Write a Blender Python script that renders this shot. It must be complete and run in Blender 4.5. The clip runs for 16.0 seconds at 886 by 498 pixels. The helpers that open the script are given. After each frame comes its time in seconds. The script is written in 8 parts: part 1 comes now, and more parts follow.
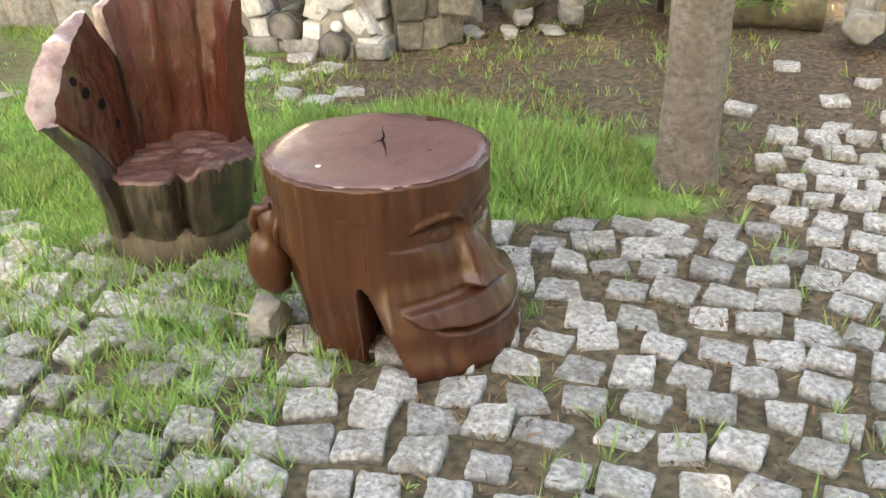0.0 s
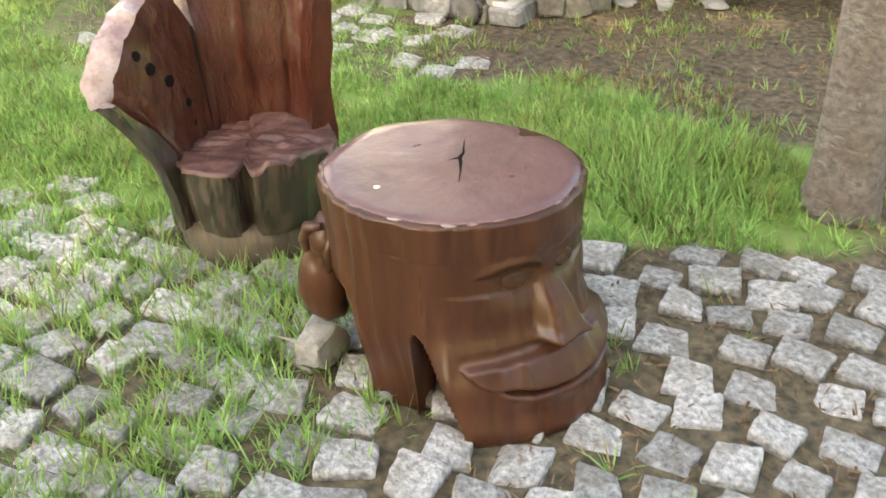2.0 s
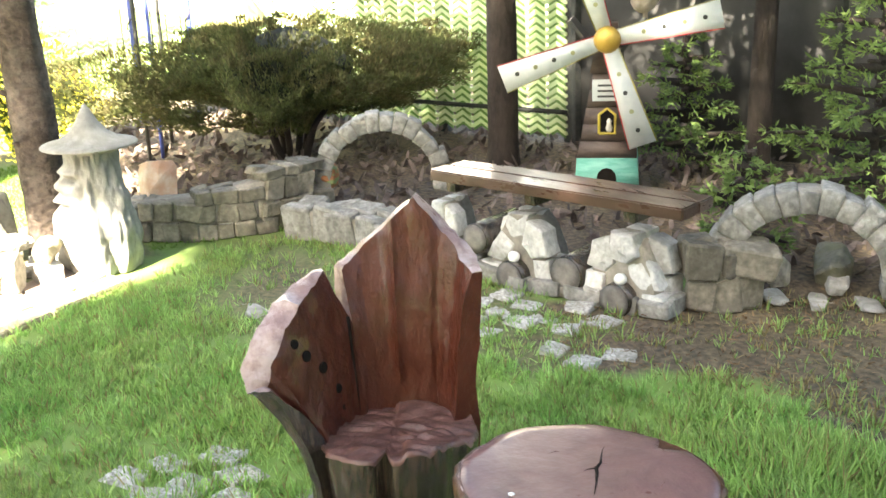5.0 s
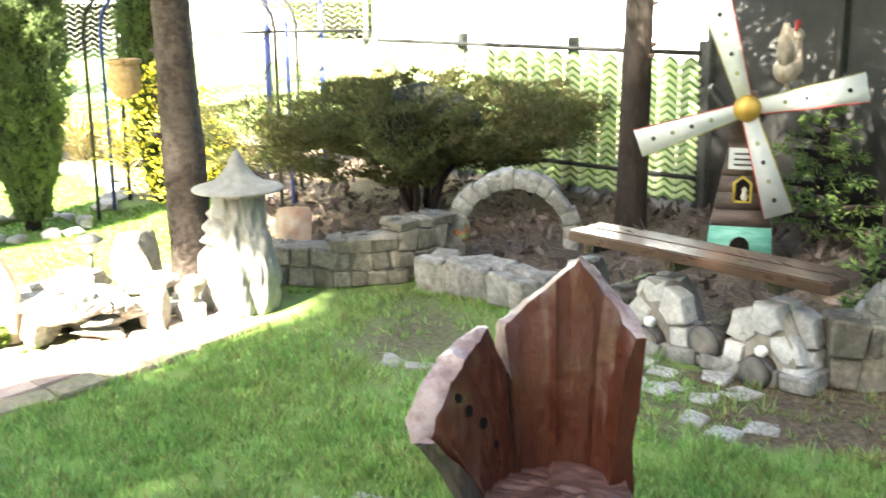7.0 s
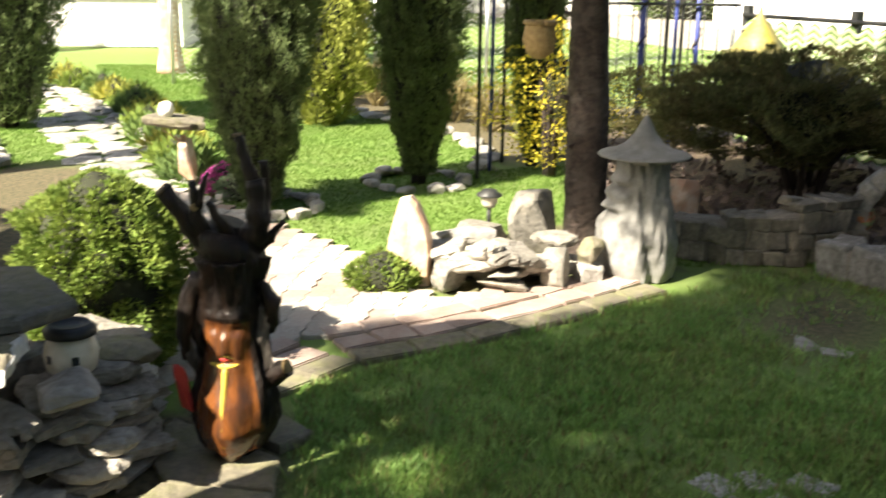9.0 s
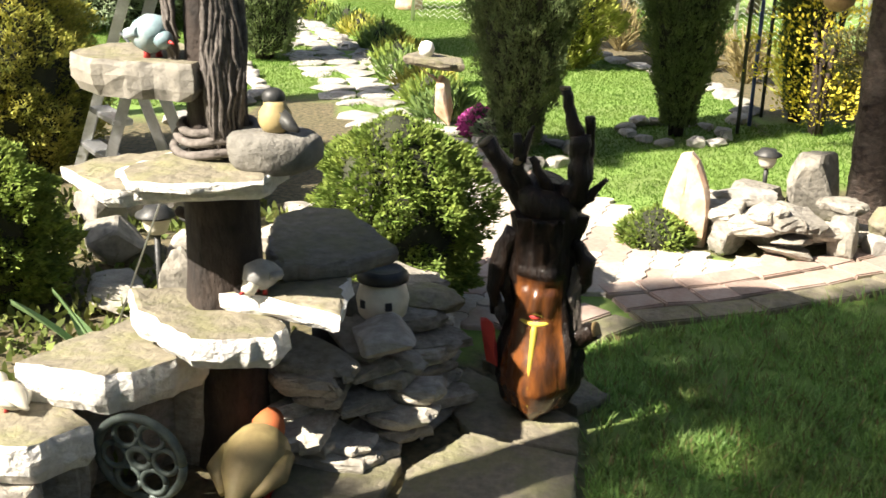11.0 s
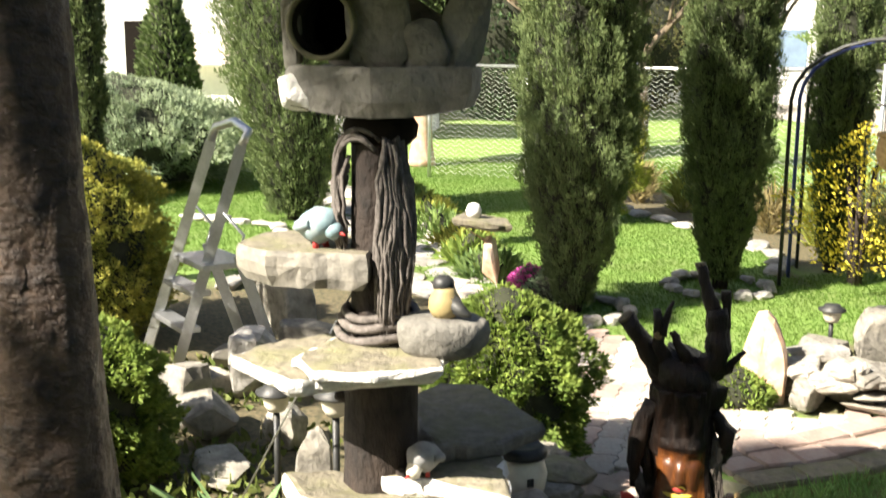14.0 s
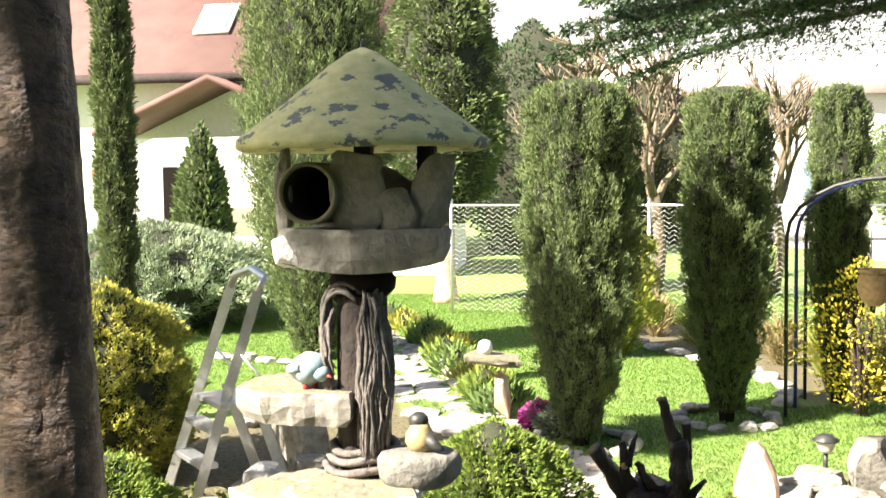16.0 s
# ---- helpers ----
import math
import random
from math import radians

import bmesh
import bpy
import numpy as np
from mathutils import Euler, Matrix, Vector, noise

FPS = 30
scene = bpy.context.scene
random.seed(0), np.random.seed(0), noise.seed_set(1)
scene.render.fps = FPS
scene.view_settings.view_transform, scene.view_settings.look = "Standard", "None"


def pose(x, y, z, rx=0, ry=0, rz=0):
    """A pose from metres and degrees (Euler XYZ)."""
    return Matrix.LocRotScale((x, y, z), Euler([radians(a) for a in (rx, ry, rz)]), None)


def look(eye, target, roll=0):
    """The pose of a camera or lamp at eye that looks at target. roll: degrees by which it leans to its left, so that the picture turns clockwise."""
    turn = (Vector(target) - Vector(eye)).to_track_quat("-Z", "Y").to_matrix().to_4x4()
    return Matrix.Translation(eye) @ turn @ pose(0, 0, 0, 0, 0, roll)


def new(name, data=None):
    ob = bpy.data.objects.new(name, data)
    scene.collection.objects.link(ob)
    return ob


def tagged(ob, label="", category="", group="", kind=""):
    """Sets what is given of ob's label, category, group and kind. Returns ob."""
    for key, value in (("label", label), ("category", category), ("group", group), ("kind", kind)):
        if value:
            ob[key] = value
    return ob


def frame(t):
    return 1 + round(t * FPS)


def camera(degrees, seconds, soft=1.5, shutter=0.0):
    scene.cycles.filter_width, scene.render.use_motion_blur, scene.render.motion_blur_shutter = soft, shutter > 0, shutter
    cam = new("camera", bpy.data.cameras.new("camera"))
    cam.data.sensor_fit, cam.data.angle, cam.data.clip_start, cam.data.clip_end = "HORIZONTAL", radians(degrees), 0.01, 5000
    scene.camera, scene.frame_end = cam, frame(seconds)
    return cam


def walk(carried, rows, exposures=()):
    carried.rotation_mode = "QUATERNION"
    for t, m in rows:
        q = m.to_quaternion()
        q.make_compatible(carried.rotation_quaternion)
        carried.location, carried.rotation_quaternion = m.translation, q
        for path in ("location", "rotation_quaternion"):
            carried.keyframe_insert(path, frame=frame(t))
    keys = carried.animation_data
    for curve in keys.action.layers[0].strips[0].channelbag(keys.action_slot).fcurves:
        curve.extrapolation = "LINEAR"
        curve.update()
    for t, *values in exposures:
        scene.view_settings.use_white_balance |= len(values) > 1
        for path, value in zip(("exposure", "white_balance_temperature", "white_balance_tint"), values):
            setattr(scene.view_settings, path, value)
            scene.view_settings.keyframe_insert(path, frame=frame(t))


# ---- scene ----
cam = camera(45.0, 16.0, soft=1.5, shutter=0.45)
PATH = [
    (0, (1.305, 0.889, 1.465), (0.045, 2.13, 0.53), -2.2),
    (0.5, (1.201, 1.038, 1.459), (-0.058, 2.229, 0.461), -2.5),
    (1, (1.146, 1.148, 1.449), (-0.149, 2.267, 0.412), -2.8),
    (1.5, (1.12, 1.261, 1.459), (-0.237, 2.29, 0.411), -2.6),
    (2, (1.095, 1.341, 1.471), (-0.319, 2.305, 0.434), -2.2),
    (2.5, (1.088, 1.383, 1.486), (-0.39, 2.294, 0.493), -1.6),
    (3, (1.092, 1.407, 1.5), (-0.468, 2.275, 0.597), -1.1),
    (3.5, (1.097, 1.402, 1.517), (-0.518, 2.243, 0.69), -1.8),
    (4, (1.107, 1.394, 1.541), (-0.555, 2.233, 0.809), -1.9),
    (4.5, (1.124, 1.385, 1.559), (-0.572, 2.236, 0.927), -2.3),
    (7, (1.079, 1.166, 1.608), (-0.734, 1.858, 1.123), -0.4),
    (7.5, (1.081, 1.093, 1.602), (-0.785, 1.61, 1.101), -0.6),
    (8, (1.081, 0.906, 1.609), (-0.818, 1.273, 1.102), -0.4),
    (8.5, (0.997, 0.772, 1.562), (-0.922, 1.036, 1.062), 0.4),
    (9, (0.951, 0.673, 1.529), (-0.973, 0.83, 1.008), 0.9),
    (9.5, (0.915, 0.606, 1.516), (-0.997, 0.57, 0.93), -0.7),
    (10, (0.907, 0.535, 1.55), (-0.986, 0.369, 0.926), 0.1),
    (12.5, (0.741, -0.044, 1.547), (-1.14, -0.251, 0.9), 2.2),
    (13, (0.825, -0.12, 1.58), (-1.087, -0.29, 1.017), 1.8),
    (13.5, (0.882, -0.156, 1.609), (-1.052, -0.305, 1.122), 1.0),
    (14, (0.936, -0.143, 1.65), (-1.021, -0.327, 1.277), 0.4),
    (14.5, (1.018, -0.09, 1.684), (-0.95, -0.316, 1.405), 0.2),
    (15, (1.124, -0.011, 1.713), (-0.849, -0.26, 1.506), -0.7),
    (15.5, (1.197, 0.03, 1.722), (-0.778, -0.228, 1.548), -1.0),
    (16, (1.248, 0.064, 1.729), (-0.732, -0.19, 1.603), -0.7),
]
EXPOSURES = [(0.0, 4.5, 8350, 9), (2.0, 4.62, 8250, 9), (4.5, 4.43, 7500, 6), (7.0, 4.25, 6950, 4), (8.0, 2.95, 7100, 6), (9.0, 1.98, 7100, 9), (10.0, 1.95, 6900, 11),
             (12.5, 1.6, 6850, 11), (14.0, 1.85, 6800, 10), (15.0, 2.2, 6800, 11), (16.0, 2.33, 6800, 11)]
walk(cam, [(t, look(eye, target, roll)) for t, eye, target, roll in PATH], EXPOSURES)

# ---- light ----
SUN_WAY = Vector((0.47, -0.60, 0.645)).normalized()
world = bpy.data.worlds.new("sky")
scene.world = world
world.use_nodes = True
wn = world.node_tree
sky = wn.nodes.new("ShaderNodeTexSky")
sky.sky_type, sky.sun_disc = "NISHITA", False
sky.sun_elevation = math.asin(SUN_WAY.z)
sky.sun_rotation = math.atan2(SUN_WAY.x, SUN_WAY.y)
sky.dust_density = 2.5
wn.links.new(sky.outputs[0], wn.nodes["Background"].inputs[0])
wn.nodes["Background"].inputs[1].default_value = 0.053
sun = new("sun", bpy.data.lights.new("sun", "SUN"))
sun.data.energy, sun.data.angle, sun.data.color = 5.0, radians(0.6), (1.0, 0.94, 0.84)
sun.matrix_world = look(SUN_WAY * 30, (0, 0, 0))

# ---- materials ----


def mat(name, a, b, scale=8.0, rough=0.7, bump=0.3, c=None, cscale=1.5, camount=0.55, stretch=(1, 1, 1), metal=0.0, rnd=0.25,
        coat=0.0, leaf=0.0, island=False, dist=0.01, detail=6, edge=(0.45, 0.62), spec=0.5):
    """Two colours mixed by a fine noise, a third by a coarse one, a value shift for each object or island, and a bump."""
    m = bpy.data.materials.new(name)
    m.use_nodes = True
    nt = m.node_tree
    bsdf = nt.nodes["Principled BSDF"]
    geo = nt.nodes.new("ShaderNodeNewGeometry")
    info = nt.nodes.new("ShaderNodeObjectInfo")
    mapping = nt.nodes.new("ShaderNodeMapping")
    mapping.inputs["Scale"].default_value = stretch
    nt.links.new(geo.outputs["Position"], mapping.inputs[0])

    def noise_at(s, d):
        n = nt.nodes.new("ShaderNodeTexNoise")
        n.inputs["Scale"].default_value, n.inputs["Detail"].default_value = s, d
        n.inputs["Roughness"].default_value = 0.62
        nt.links.new(mapping.outputs[0], n.inputs["Vector"])
        return n.outputs[0]

    def steps(value, lo, hi):
        r = nt.nodes.new("ShaderNodeMapRange")
        r.inputs[1].default_value, r.inputs[2].default_value = lo, hi
        nt.links.new(value, r.inputs[0])
        return r.outputs[0]

    def mix(f, x, y, kind="MIX"):
        n = nt.nodes.new("ShaderNodeMix")
        n.data_type, n.blend_type = "RGBA", kind
        for value, at in ((f, 0), (x, 6), (y, 7)):
            if hasattr(value, "is_linked"):
                nt.links.new(value, n.inputs[at])
            else:
                n.inputs[at].default_value = value if at == 0 else (*value, 1)
        return n.outputs[2]

    fine = noise_at(scale, detail)
    col = mix(steps(fine, 0.35, 0.65), a, b)
    if c:
        coarse = noise_at(cscale, 4)
        k = nt.nodes.new("ShaderNodeMath")
        k.operation = "MULTIPLY"
        nt.links.new(steps(coarse, *edge), k.inputs[0])
        k.inputs[1].default_value = camount
        col = mix(k.outputs[0], col, c)
    if rnd:
        v = nt.nodes.new("ShaderNodeMapRange")
        v.inputs[3].default_value, v.inputs[4].default_value = 1 - rnd, 1 + rnd
        nt.links.new(geo.outputs["Random Per Island"] if island else info.outputs["Random"], v.inputs[0])
        h = nt.nodes.new("ShaderNodeHueSaturation")
        nt.links.new(v.outputs[0], h.inputs["Value"])
        nt.links.new(col, h.inputs["Color"])
        col = h.outputs[0]
    nt.links.new(col, bsdf.inputs["Base Color"])
    bsdf.inputs["Metallic"].default_value = metal
    rr = nt.nodes.new("ShaderNodeMapRange")
    rr.inputs[3].default_value, rr.inputs[4].default_value = max(rough - 0.12, 0.05), min(rough + 0.12, 1)
    nt.links.new(fine, rr.inputs[0])
    nt.links.new(rr.outputs[0], bsdf.inputs["Roughness"])
    bsdf.inputs["Specular IOR Level"].default_value = spec
    bsdf.inputs["Coat Weight"].default_value = coat
    bsdf.inputs["Coat Roughness"].default_value = 0.12
    if bump:
        bp = nt.nodes.new("ShaderNodeBump")
        bp.inputs["Strength"].default_value, bp.inputs["Distance"].default_value = bump, dist
        nt.links.new(fine, bp.inputs["Height"])
        nt.links.new(bp.outputs[0], bsdf.inputs["Normal"])
    if leaf:
        tr = nt.nodes.new("ShaderNodeBsdfTranslucent")
        nt.links.new(col, tr.inputs[0])
        mx = nt.nodes.new("ShaderNodeMixShader")
        mx.inputs[0].default_value = leaf
        out = nt.nodes["Material Output"]
        nt.links.new(bsdf.outputs[0], mx.inputs[1])
        nt.links.new(tr.outputs[0], mx.inputs[2])
        nt.links.new(mx.outputs[0], out.inputs[0])
    return m


M = {}
M["varnish"] = mat("varnished_wood", (0.070, 0.0255, 0.013), (0.046, 0.0165, 0.009), 9, 0.32, 0.35, (0.092, 0.037, 0.0175), 4, 0.5, (3, 3, 0.4), coat=0.18, rnd=0.03, spec=0.28)
M["redwood"] = mat("red_brown_varnish", (0.074, 0.0185, 0.0105), (0.054, 0.0138, 0.008), 14, 0.32, 1.0, (0.092, 0.0245, 0.0138), 5, 0.4, (1.5, 1.5, 0.9), coat=0.18, rnd=0.03, spec=0.26, dist=0.016)
M["pinkcut"] = mat("painted_cut_wood", (0.15, 0.073, 0.067), (0.105, 0.050, 0.046), 14, 0.32, 0.45, (0.185, 0.100, 0.092), 5, 0.6, coat=0.22, rnd=0.03)
M["pinkpale"] = mat("pale_rubbed_cut_wood", (0.26, 0.165, 0.15), (0.165, 0.092, 0.080), 26, 0.3, 0.8, (0.46, 0.36, 0.335), 12, 0.6, coat=0.4, rnd=0.03)
M["tornwood"] = mat("torn_red_wood_fibre", (0.105, 0.043, 0.032), (0.045, 0.018, 0.013), 16, 0.4, 1.0, (0.19, 0.10, 0.082), 7, 0.5, (3, 0.7, 1), coat=0.15, rnd=0.03)
M["darkbark"] = mat("dark_varnished_bark", (0.014, 0.011, 0.009), (0.042, 0.028, 0.019), 16, 0.2, 1.0, (0.10, 0.070, 0.048), 9, 0.5, (3, 3, 0.6), coat=0.85, rnd=0.05, dist=0.015)
M["log"] = mat("weathered_log_wood", (0.22, 0.17, 0.11), (0.10, 0.075, 0.05), 16, 0.85, 0.6, (0.06, 0.05, 0.03), 5, 0.6, (3, 3, 0.5))
M["logside"] = mat("weathered_log_side", (0.135, 0.105, 0.072), (0.06, 0.046, 0.032), 16, 0.85, 0.8, (0.20, 0.16, 0.10), 6, 0.4, (3, 3, 0.4))
M["mossbark"] = mat("mossy_log_bark", (0.15, 0.12, 0.075), (0.055, 0.045, 0.03), 18, 0.9, 1.0, (0.11, 0.12, 0.045), 7, 0.5, (1, 1, 1), dist=0.02)
M["logend"] = mat("sawn_log_end", (0.20, 0.18, 0.16), (0.11, 0.10, 0.09), 20, 0.85, 0.5, (0.06, 0.055, 0.05), 6)
M["barktree"] = mat("spruce_bark", (0.085, 0.06, 0.047), (0.032, 0.023, 0.018), 26, 0.9, 1.0, (0.12, 0.10, 0.085), 8, 0.5, (1, 1, 1.3), dist=0.03)
M["barkpale"] = mat("pale_flaky_bark", (0.33, 0.282, 0.242), (0.155, 0.13, 0.108), 34, 0.9, 1.0, (0.18, 0.13, 0.10), 6, 0.6, (1, 1, 1.2), dist=0.03)
M["barkdark"] = mat("dark_bark", (0.034, 0.023, 0.018), (0.014, 0.010, 0.008), 22, 0.9, 1.0, (0.052, 0.036, 0.027), 6, 0.5, (1, 1, 0.5), dist=0.02)
M["barkwarm"] = mat("knobbly_warm_bark", (0.085, 0.050, 0.030), (0.020, 0.012, 0.008), 20, 0.5, 1.0, (0.16, 0.10, 0.06), 9, 0.45, (1, 1, 1.6), dist=0.03)
M["postdark"] = mat("near_black_post_bark", (0.026, 0.018, 0.014), (0.009, 0.007, 0.006), 26, 0.85, 1.0, (0.045, 0.03, 0.022), 8, 0.5, (1, 1, 0.5), dist=0.02)
M["cobble"] = mat("granite_cobble", (0.56, 0.545, 0.515), (0.20, 0.19, 0.175), 70, 0.85, 1.0, (0.20, 0.18, 0.145), 13, 0.6, rnd=0.30, dist=0.014, detail=9)
M["rock"] = mat("pale_limestone", (0.46, 0.44, 0.405), (0.29, 0.275, 0.25), 26, 0.88, 1.0, (0.18, 0.165, 0.13), 6, 0.55, rnd=0.22, dist=0.012)
M["archstone"] = mat("grey_arch_stone", (0.36, 0.345, 0.32), (0.19, 0.18, 0.165), 34, 0.9, 1.0, (0.11, 0.105, 0.09), 9, 0.6, rnd=0.22, dist=0.010)
M["wallstone"] = mat("tan_grey_wall_stone", (0.25, 0.222, 0.175), (0.135, 0.12, 0.092), 28, 0.88, 0.9, (0.10, 0.09, 0.07), 7, 0.5, rnd=0.4, dist=0.010)
M["pierstone"] = mat("pale_pier_stone", (0.60, 0.59, 0.565), (0.40, 0.39, 0.37), 40, 0.9, 1.0, (0.26, 0.25, 0.22), 9, 0.45, rnd=0.16, dist=0.012)
M["rockdark"] = mat("grey_field_stone", (0.30, 0.28, 0.24), (0.15, 0.14, 0.12), 24, 0.85, 0.7, (0.36, 0.33, 0.27), 7, 0.55, rnd=0.3, dist=0.012)
M["slate"] = mat("dark_layered_slate", (0.37, 0.345, 0.30), (0.19, 0.172, 0.142), 30, 0.88, 1.0, (0.42, 0.39, 0.33), 9, 0.5, (1, 1, 1.6), rnd=0.45, dist=0.015)
M["slab"] = mat("split_sandstone_slab", (0.25, 0.222, 0.16), (0.155, 0.138, 0.10), 30, 0.9, 0.9, (0.20, 0.20, 0.09), 8, 0.6, rnd=0.12, dist=0.012)
M["slabdark"] = mat("dark_mossy_slab", (0.20, 0.19, 0.15), (0.125, 0.118, 0.095), 30, 0.9, 0.9, (0.15, 0.15, 0.07), 8, 0.6, rnd=0.12, dist=0.012)
M["slabface"] = mat("white_split_stone_face", (0.86, 0.84, 0.80), (0.66, 0.64, 0.60), 40, 0.9, 1.0, rnd=0.06, dist=0.02)
M["mortar"] = mat("grey_mortar", (0.30, 0.27, 0.23), (0.20, 0.18, 0.15), 30, 0.95, 0.6)
M["redrock"] = mat("ochre_sandstone", (0.50, 0.33, 0.21), (0.60, 0.52, 0.43), 9, 0.85, 0.7, (0.44, 0.21, 0.12), 6, 0.6, rnd=0.08)
M["paintedstone"] = mat("orange_and_green_painted_stone", (0.42, 0.16, 0.06), (0.30, 0.11, 0.05), 9, 0.6, 0.5, (0.16, 0.26, 0.10), 7, 0.9, (1, 1, 3), rnd=0.05, edge=(0.48, 0.54))
M["leaf"] = mat("conifer_green", (0.112, 0.158, 0.064), (0.205, 0.25, 0.10), 18, 0.75, 0, (0.042, 0.070, 0.032), 9, 0.55, rnd=0.3, island=True, leaf=0.25, spec=0.18)
M["leaflime"] = mat("lime_conifer_green", (0.24, 0.27, 0.055), (0.34, 0.35, 0.08), 10, 0.7, 0, (0.12, 0.16, 0.04), 5, 0.5, rnd=0.25, island=True, leaf=0.28, spec=0.18)
M["leafdry"] = mat("juniper_bush_green_brown", (0.085, 0.10, 0.038), (0.15, 0.155, 0.06), 9, 0.8, 0, (0.125, 0.088, 0.045), 4.5, 0.6, rnd=0.35, island=True, leaf=0.22, spec=0.18)
M["leafglobe"] = mat("globe_thuja_green", (0.155, 0.24, 0.05), (0.28, 0.345, 0.076), 16, 0.7, 0, (0.07, 0.12, 0.03), 7, 0.5, rnd=0.3, island=True, leaf=0.28, spec=0.18)
M["leafyellow"] = mat("golden_thuja", (0.50, 0.46, 0.10), (0.30, 0.33, 0.075), 10, 0.7, 0, (0.12, 0.17, 0.045), 5, 0.55, rnd=0.25, island=True, leaf=0.28, spec=0.18)
M["forsythia"] = mat("yellow_blossom", (0.80, 0.69, 0.09), (0.70, 0.58, 0.06), 14, 0.7, 0, rnd=0.2, island=True, leaf=0.35)
M["leafspruce"] = mat("spruce_needles", (0.045, 0.085, 0.04), (0.10, 0.15, 0.06), 10, 0.75, 0, (0.02, 0.04, 0.025), 3, 0.5, rnd=0.4, island=True, leaf=0.2, spec=0.18)
M["leafblue"] = mat("blue_green_juniper", (0.24, 0.30, 0.19), (0.34, 0.40, 0.24), 8, 0.75, 0, (0.12, 0.18, 0.11), 3, 0.5, rnd=0.25, island=True, leaf=0.22, spec=0.18)
M["leafyoung"] = mat("young_fir_green", (0.14, 0.22, 0.07), (0.22, 0.30, 0.09), 10, 0.7, 0, (0.06, 0.12, 0.05), 4, 0.5, rnd=0.3, island=True, leaf=0.25, spec=0.18)
M["leafcover"] = mat("bed_leaf_green", (0.10, 0.15, 0.04), (0.19, 0.23, 0.06), 16, 0.7, 0, (0.16, 0.13, 0.06), 5, 0.5, rnd=0.3, island=True, leaf=0.25, spec=0.18)
# near-black colour that puts the shade inside foliage on a solid core
M["core"] = mat("inner_shade_core", (0.03, 0.034, 0.016), (0.016, 0.017, 0.010), 20, 0.95, 0.5)
M["grass"] = mat("lawn_grass", (0.185, 0.365, 0.085), (0.34, 0.51, 0.16), 6, 0.5, 0, (0.27, 0.32, 0.09), 2.2, 0.5, rnd=0.32, island=True, leaf=0.35)
M["mown"] = mat("mown_lawn_grass", (0.10, 0.19, 0.034), (0.125, 0.215, 0.042), 7, 0.6, 0, (0.17, 0.23, 0.06), 1.2, 0.5, rnd=0.05, island=True, leaf=0.5, spec=0.12)
M["drygrass"] = mat("dry_grass_blades", (0.30, 0.24, 0.11), (0.20, 0.17, 0.07), 9, 0.8, 0, rnd=0.3, island=True, leaf=0.2)
M["paver"] = mat("pale_concrete_paver", (0.48, 0.445, 0.385), (0.375, 0.345, 0.30), 50, 0.85, 0.4, (0.50, 0.38, 0.31), 5, 0.4, rnd=0.14, dist=0.004)
M["paverred"] = mat("faded_red_paver", (0.39, 0.285, 0.235), (0.315, 0.232, 0.195), 50, 0.85, 0.4, (0.44, 0.39, 0.34), 5, 0.5, rnd=0.16, dist=0.004)
M["metal"] = mat("brushed_aluminium", (0.62, 0.63, 0.64), (0.52, 0.53, 0.54), 60, 0.38, 0.1, (0.45, 0.45, 0.44), 6, 0.4, metal=0.85, rnd=0.03)
M["palewire"] = mat("pale_coated_wire", (0.62, 0.66, 0.56), (0.52, 0.56, 0.47), 20, 0.5, 0.1, rnd=0.05)
M["iron"] = mat("dark_painted_iron", (0.03, 0.032, 0.034), (0.055, 0.055, 0.05), 30, 0.5, 0.3, metal=0.3)
M["greeniron"] = mat("green_grey_cast_iron", (0.12, 0.155, 0.14), (0.07, 0.09, 0.085), 30, 0.6, 0.4, metal=0.3)
M["blueiron"] = mat("blue_painted_tube", (0.05, 0.075, 0.30), (0.035, 0.05, 0.20), 30, 0.45, 0.1)
M["white"] = mat("white_render", (0.80, 0.79, 0.76), (0.72, 0.71, 0.68), 12, 0.85, 0.2)
M["statue"] = mat("pale_cast_stone", (0.38, 0.372, 0.348), (0.27, 0.263, 0.245), 22, 0.85, 0.8, (0.26, 0.25, 0.22), 9, 0.6)
M["roofred"] = mat("red_brown_roof_sheet", (0.105, 0.052, 0.044), (0.085, 0.043, 0.037), 6, 0.8, 0.2, (0.13, 0.07, 0.058), 1.5)
# roof red with the haze of distance mixed into its colour
M["roofpale"] = mat("haze_paled_far_roof", (0.60, 0.53, 0.48), (0.50, 0.43, 0.385), 6, 0.8, 0.2, (0.62, 0.50, 0.44), 1.5)
M["pipe"] = mat("mossy_clay_pipe", (0.13, 0.125, 0.07), (0.08, 0.08, 0.05), 20, 0.8, 0.5, (0.17, 0.15, 0.10), 8)
M["houserock"] = mat("grey_broken_stone", (0.215, 0.205, 0.18), (0.13, 0.123, 0.108), 26, 0.9, 1.0, (0.29, 0.275, 0.24), 7, 0.5, rnd=0.2, dist=0.015)
M["moss"] = mat("mossy_sheet_roof", (0.30, 0.30, 0.155), (0.22, 0.235, 0.12), 14, 0.8, 0.5, (0.34, 0.34, 0.20), 5, 0.5)
M["rope"] = mat("frayed_grey_rope", (0.17, 0.15, 0.135), (0.08, 0.068, 0.06), 60, 0.95, 0.5, rnd=0.2)
M["soil"] = mat("dark_soil", (0.055, 0.042, 0.03), (0.10, 0.075, 0.05), 30, 0.95, 0.8, (0.14, 0.10, 0.065), 5)
M["litter"] = mat("dry_needles", (0.20, 0.12, 0.06), (0.11, 0.068, 0.04), 20, 0.9, 0, (0.30, 0.22, 0.13), 9, 0.5, rnd=0.4, island=True)
